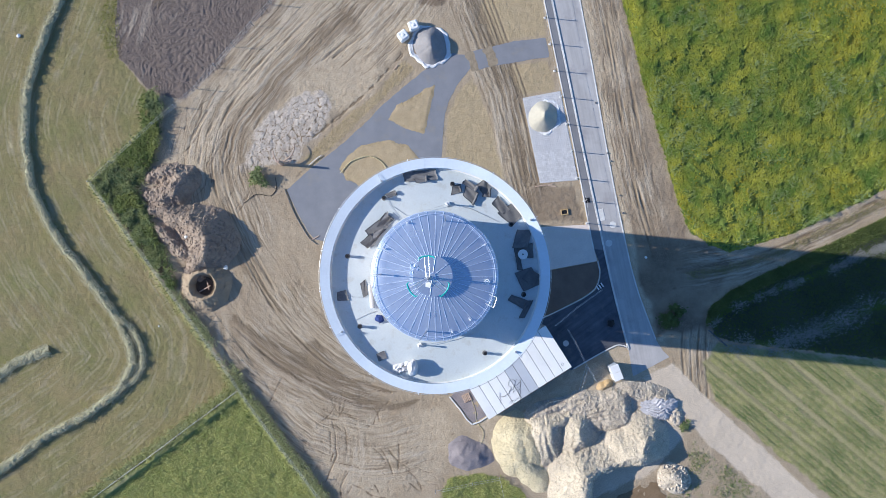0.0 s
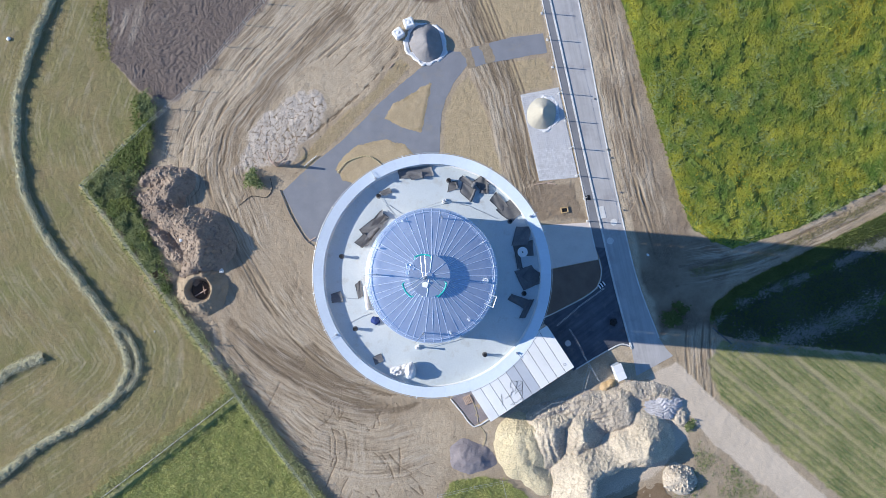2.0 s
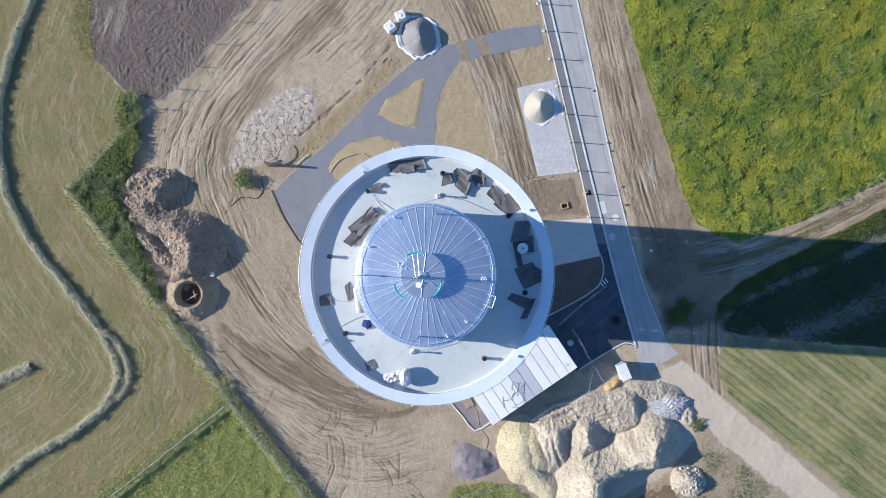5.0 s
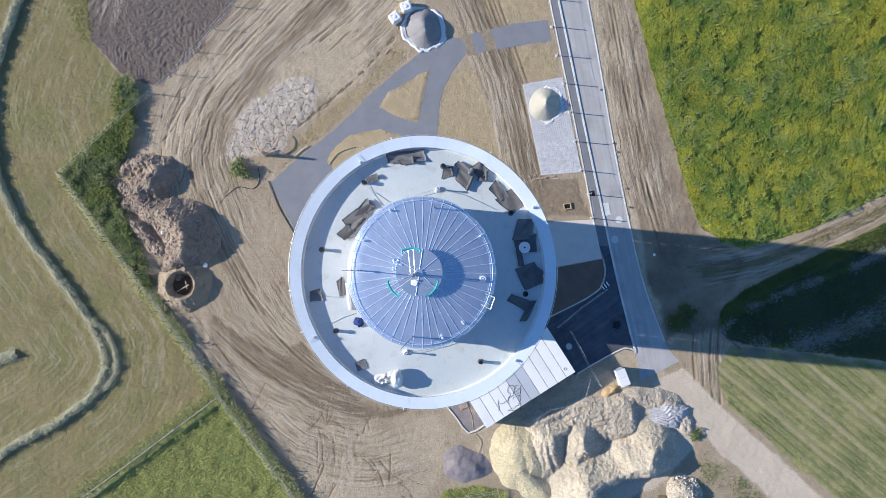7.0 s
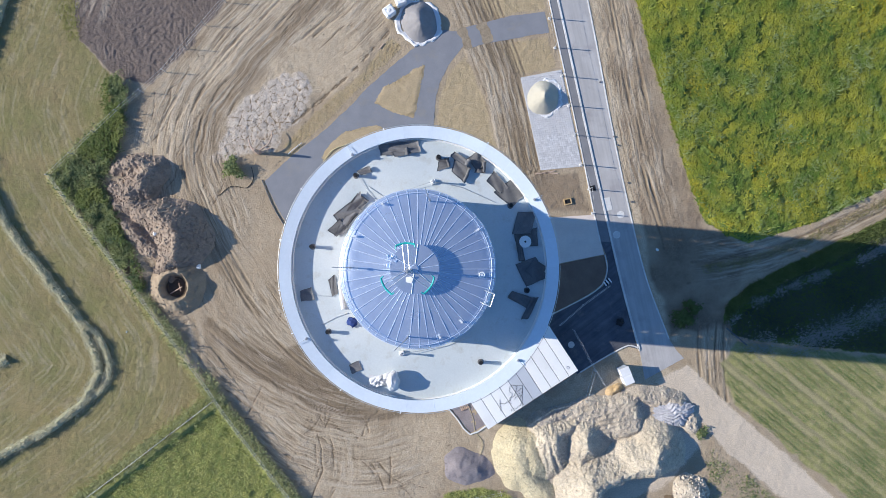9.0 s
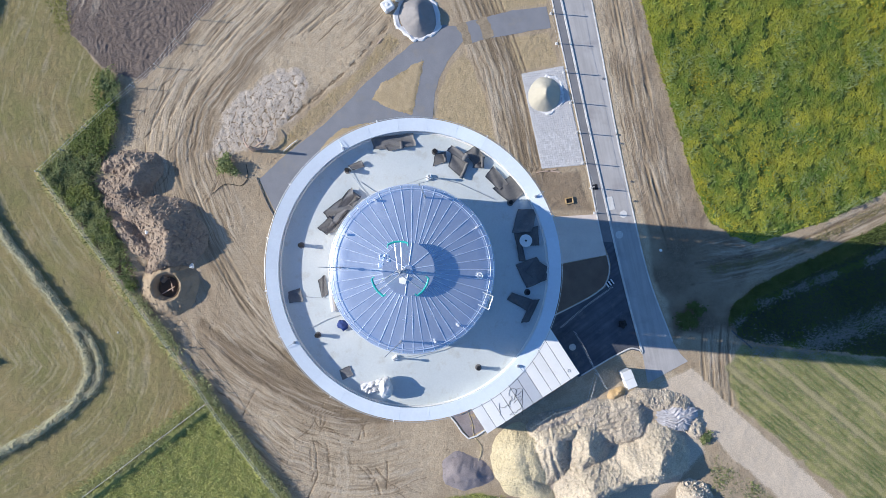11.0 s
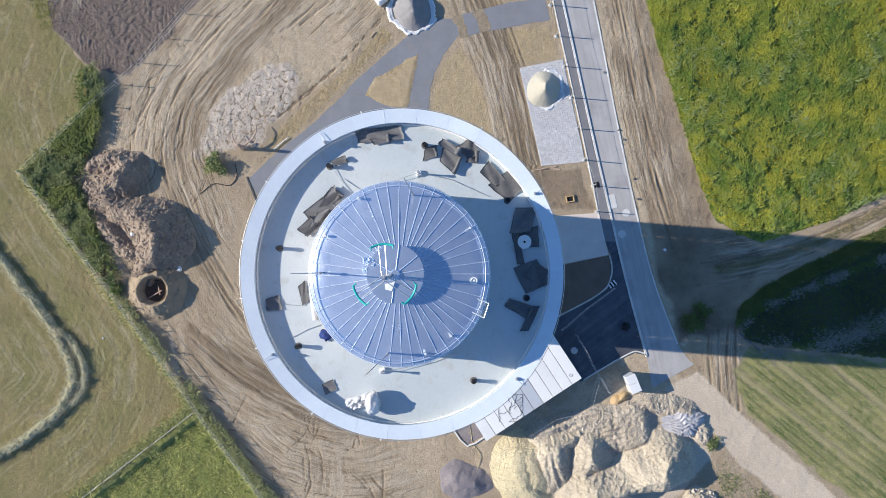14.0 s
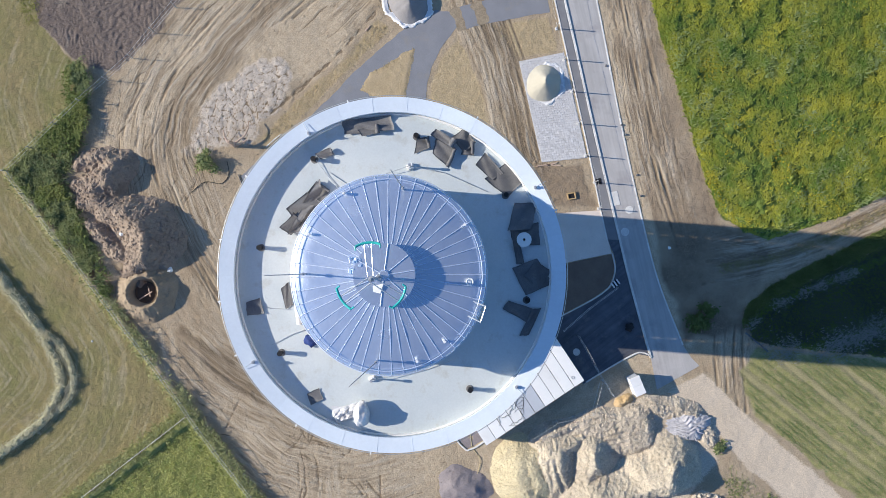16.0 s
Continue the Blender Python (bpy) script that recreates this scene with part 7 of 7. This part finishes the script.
# small concrete shaft frame
t = thing("shaft_frame", (15.45, 6.5, 0.02), "small clay-smeared shaft frame with a dark opening in bare soil", "shaft frame", rz=10)
for x, y, sx, sy in ((0, 0.3, 0.9, 0.12), (0, -0.3, 0.9, 0.12), (0.39, 0, 0.12, 0.5), (-0.39, 0, 0.12, 0.5)):
    bm = bmesh.new()
    box(bm, (sx, sy, 0.22), pose(x, y, 0.05), 0.01)
    part("side", bm, M_OCHRE, t)
# black plate set in to paint the darkness of the frame's opening
bm = bmesh.new()
box(bm, (0.66, 0.48, 0.04), pose(0, 0, 0.02))
part("cover", bm, M_RUBBER, t)
# white stones
for k, (x, y, s) in enumerate(((-26.7, -0.55, 0.28), (-31.3, 3.2, 0.22), (-35.0, -7.9, 0.11), (25.6, 0.9, 0.16), (-53.0, 28.4, 0.25), (-39.8, 5.5, 0.10))):
    bm = bmesh.new()
    bmesh.ops.create_icosphere(bm, subdivisions=2, radius=s)
    for v in bm.verts:
        v.co *= 1 + noise.noise(v.co * 5 + Vector((k, 0, 0))) * 0.5
        v.co.z = v.co.z * 0.7
    z = 1.3 if k < 2 else s * 0.4
    ob = part("white_stone", bm, M_WHITE, None)
    ob.matrix_world = pose(x, y, z if k != 0 else 0.15)
    tagged(ob, "pale loose stone lying on the ground", "stone", "loose pale stones")
# pallet at the annex corner
t = thing("pallet", (3.3, -16.6, 0.03), "pale wooden pallet beside the annex wall", "pallet", rz=25)
for k in range(5):
    bm = bmesh.new()
    box(bm, (0.14, 1.0, 0.03), pose(-0.4 + 0.2 * k, 0, 0.13), 0.004)
    part("deck_board", bm, M_WOOD, t)
for y in (-0.42, 0, 0.42):
    bm = bmesh.new()
    box(bm, (1.0, 0.1, 0.1), pose(0, y, 0.06), 0.004)
    part("bearer", bm, M_WOOD, t)
# sticks in the pit
for a, b in (((-29.9, -3.6, 0.35), (-28.4, -2.8, 0.75)), ((-28.9, -2.4, 0.4), (-28.6, -3.3, 0.7))):
    bm = bmesh.new()
    rod(bm, a, b, 0.06, 6)
    tagged(part("branch", bm, M_WOOD), "bare pale branch lying across the open pit", "branch", "branches in the pit")

# ---- paving of small square stones on a sand bed ----
bm = bmesh.new()
slab(bm, PAVING, -0.2, 0.028)
paving = part("paving", bm, M_JOINT)
structure(paving, "pale square paving stones laid on sand", "paving")
o, ux, uy = np.array(PAVING[3]), np.array([0.9952, 0.0975]), np.array([-0.2, 0.98])
CELL = 0.25
stone = bmesh.new()
box(stone, (CELL - 0.024, CELL - 0.024, 0.05), pose(0, 0, 0.025, 0, 0, 8.5), 0.008)
sm = bpy.data.meshes.new("paving_stone")
stone.to_mesh(sm)
stone.free()
sm.materials.append(M_PAVER)
near, rest = 0, []
for j in range(45):
    for i in range(20):
        c = o + ux * (0.14 + CELL * i) + uy * (0.14 + CELL * j)
        if inside(np.array([c[0]]), np.array([c[1]]), PAVING)[0] < 0.11:
            continue
        if near < 300:
            s = new("paving_stone", sm)
            s.parent = paving
            s.location = (c[0], c[1], 0.012 + random.uniform(-0.003, 0.003))
            near += 1
        else:
            rest.append(c)
rest = np.array(rest)
q = np.array([v.co[:] for v in sm.vertices])
V = q[None] + np.column_stack([rest, 0.012 + np.random.rand(len(rest)) * 0.004])[:, None]
quads = np.array([f.vertices[:] for f in sm.polygons if len(f.vertices) == 4])
far_stones = add("far_paving_stones", array_mesh("far_paving_stones", V.reshape(-1, 3), (np.arange(len(rest))[:, None, None] * len(q) + quads).reshape(-1, 4)), M_PAVER, paving)
far_stones["kind"] = "stuff"


# ---- mud carried over the path by wheels ----
M_MUD = material("dried_mud", (0.25, 0.20, 0.14), (0.37, 0.30, 0.215), 1.6, 0.95, bump=0.6, fine=9, grain=0.3, bump_scale=0.05, spec=0.1)
for k, line in enumerate(([(3.4, 26.6), (3.8, 25.7), (4.1, 25.0), (4.45, 24.2)], [(5.75, 27.15), (6.2, 26.1), (6.7, 24.85)])):
    c = curve_points(line, 0.12)
    w = 0.50 + 0.16 * k + 0.45 * (fbm(c[:, 0], c[:, 1], 1.6, 3, 250 + k) - 0.5)
    w2 = 0.50 + 0.16 * k + 0.45 * (fbm(c[:, 0], c[:, 1], 1.6, 3, 256 + k) - 0.5)
    side = offset_line(c, 1.0) - c
    ends = np.clip(np.sin(np.linspace(0.06, math.pi - 0.06, len(c))) * 6.0, 0, 1) ** 0.6
    w, w2 = w * ends, w2 * ends
    ob = ribbon("mud_smear", [tuple(q) for q in c + side * w[:, None]], [tuple(q) for q in c - side * w2[:, None]], 0.0, 0.021 + 0.002 * k, M_MUD)
    structure(ob, "dried mud smeared over the asphalt path by wheels", "mud")

# dark tube added for the dark line along the path's west edge
hose("drain_pipe", [(-19.5, 9.3), (-18.4, 6.6), (-17.3, 4.6), (-16.3, 3.1), (-15.4, 2.4)], 0.06, M_FELT, "dark tube curving along the path's edge", "pipe", 0.07)
hose("drain_pipe", [(-16.5, 12.2), (-15.6, 13.0), (-14.9, 13.5)], 0.06, M_KERB, "short pale pipe beside the path", "pipe", 0.15)

flat_piece("mud_pool", [(21.5, -29.5), (22.5, -28.2), (25.0, -27.4), (27.0, -27.2), (28.0, -28.6), (27.0, -31.0), (22.0, -31.0)], -0.2, 0.03, material("wet_mud", (0.20, 0.135, 0.075), (0.27, 0.19, 0.115), 1.0, 0.45, bump=0.2, stain=(0.38, 0.29, 0.19)), "brown muddy pool beside the rubble", "mud", 0.5)
flat_piece("gravel_bed", [(1.35, -16.45), (4.05, -19.75), (5.85, -18.8), (3.4, -14.8)], -0.2, 0.03, M_DARKHEAP, "dark gravel bed at the annex corner", "gravel")
# striped barrier board at the kerb
t = thing("barrier_board", (19.85, -2.75, 0.03), "striped barrier board leaning at the kerb", "barrier", rz=35)
for k in range(5):
    bm = bmesh.new()
    box(bm, (0.16, 0.6, 0.04), pose(-0.34 + 0.17 * k, 0, 0.16, 0, 0, 0), 0.006)
    part("stripe", bm, M_WHITE if k % 2 == 0 else M_RUBBER, t)
for x in (-0.3, 0.3):
    bm = bmesh.new()
    box(bm, (0.08, 0.5, 0.13), pose(x, 0, 0.07))
    part("foot", bm, M_RUBBER, t)
# dark sack on the yard
bm = bmesh.new()
bmesh.ops.create_icosphere(bm, subdivisions=3, radius=0.42)
for v in bm.verts:
    v.co *= 1 + noise.noise(v.co * 4 + Vector((9, 2, 1))) * 0.5
    v.co.z = max(v.co.z * 0.5, -0.12) + 0.12
ob = part("dark_sack", bm, M_RUBBER)
ob.matrix_world = pose(21.25, -7.35, 0.02, 0, 0, 30)
tagged(ob, "black plastic sack lying on the asphalt yard", "sack")

# dark timber at the corner of the crop
bm = bmesh.new()
box(bm, (3.0, 0.16, 0.14), pose(0, 0, 0.07), 0.015)
ob = part("timber_beam", bm, M_FELT)
ob.matrix_world = pose(34.5, -9.1, 0.0, 0, 0, -41)
tagged(ob, "dark weathered timber beam lying at the crop's edge", "timber beam")
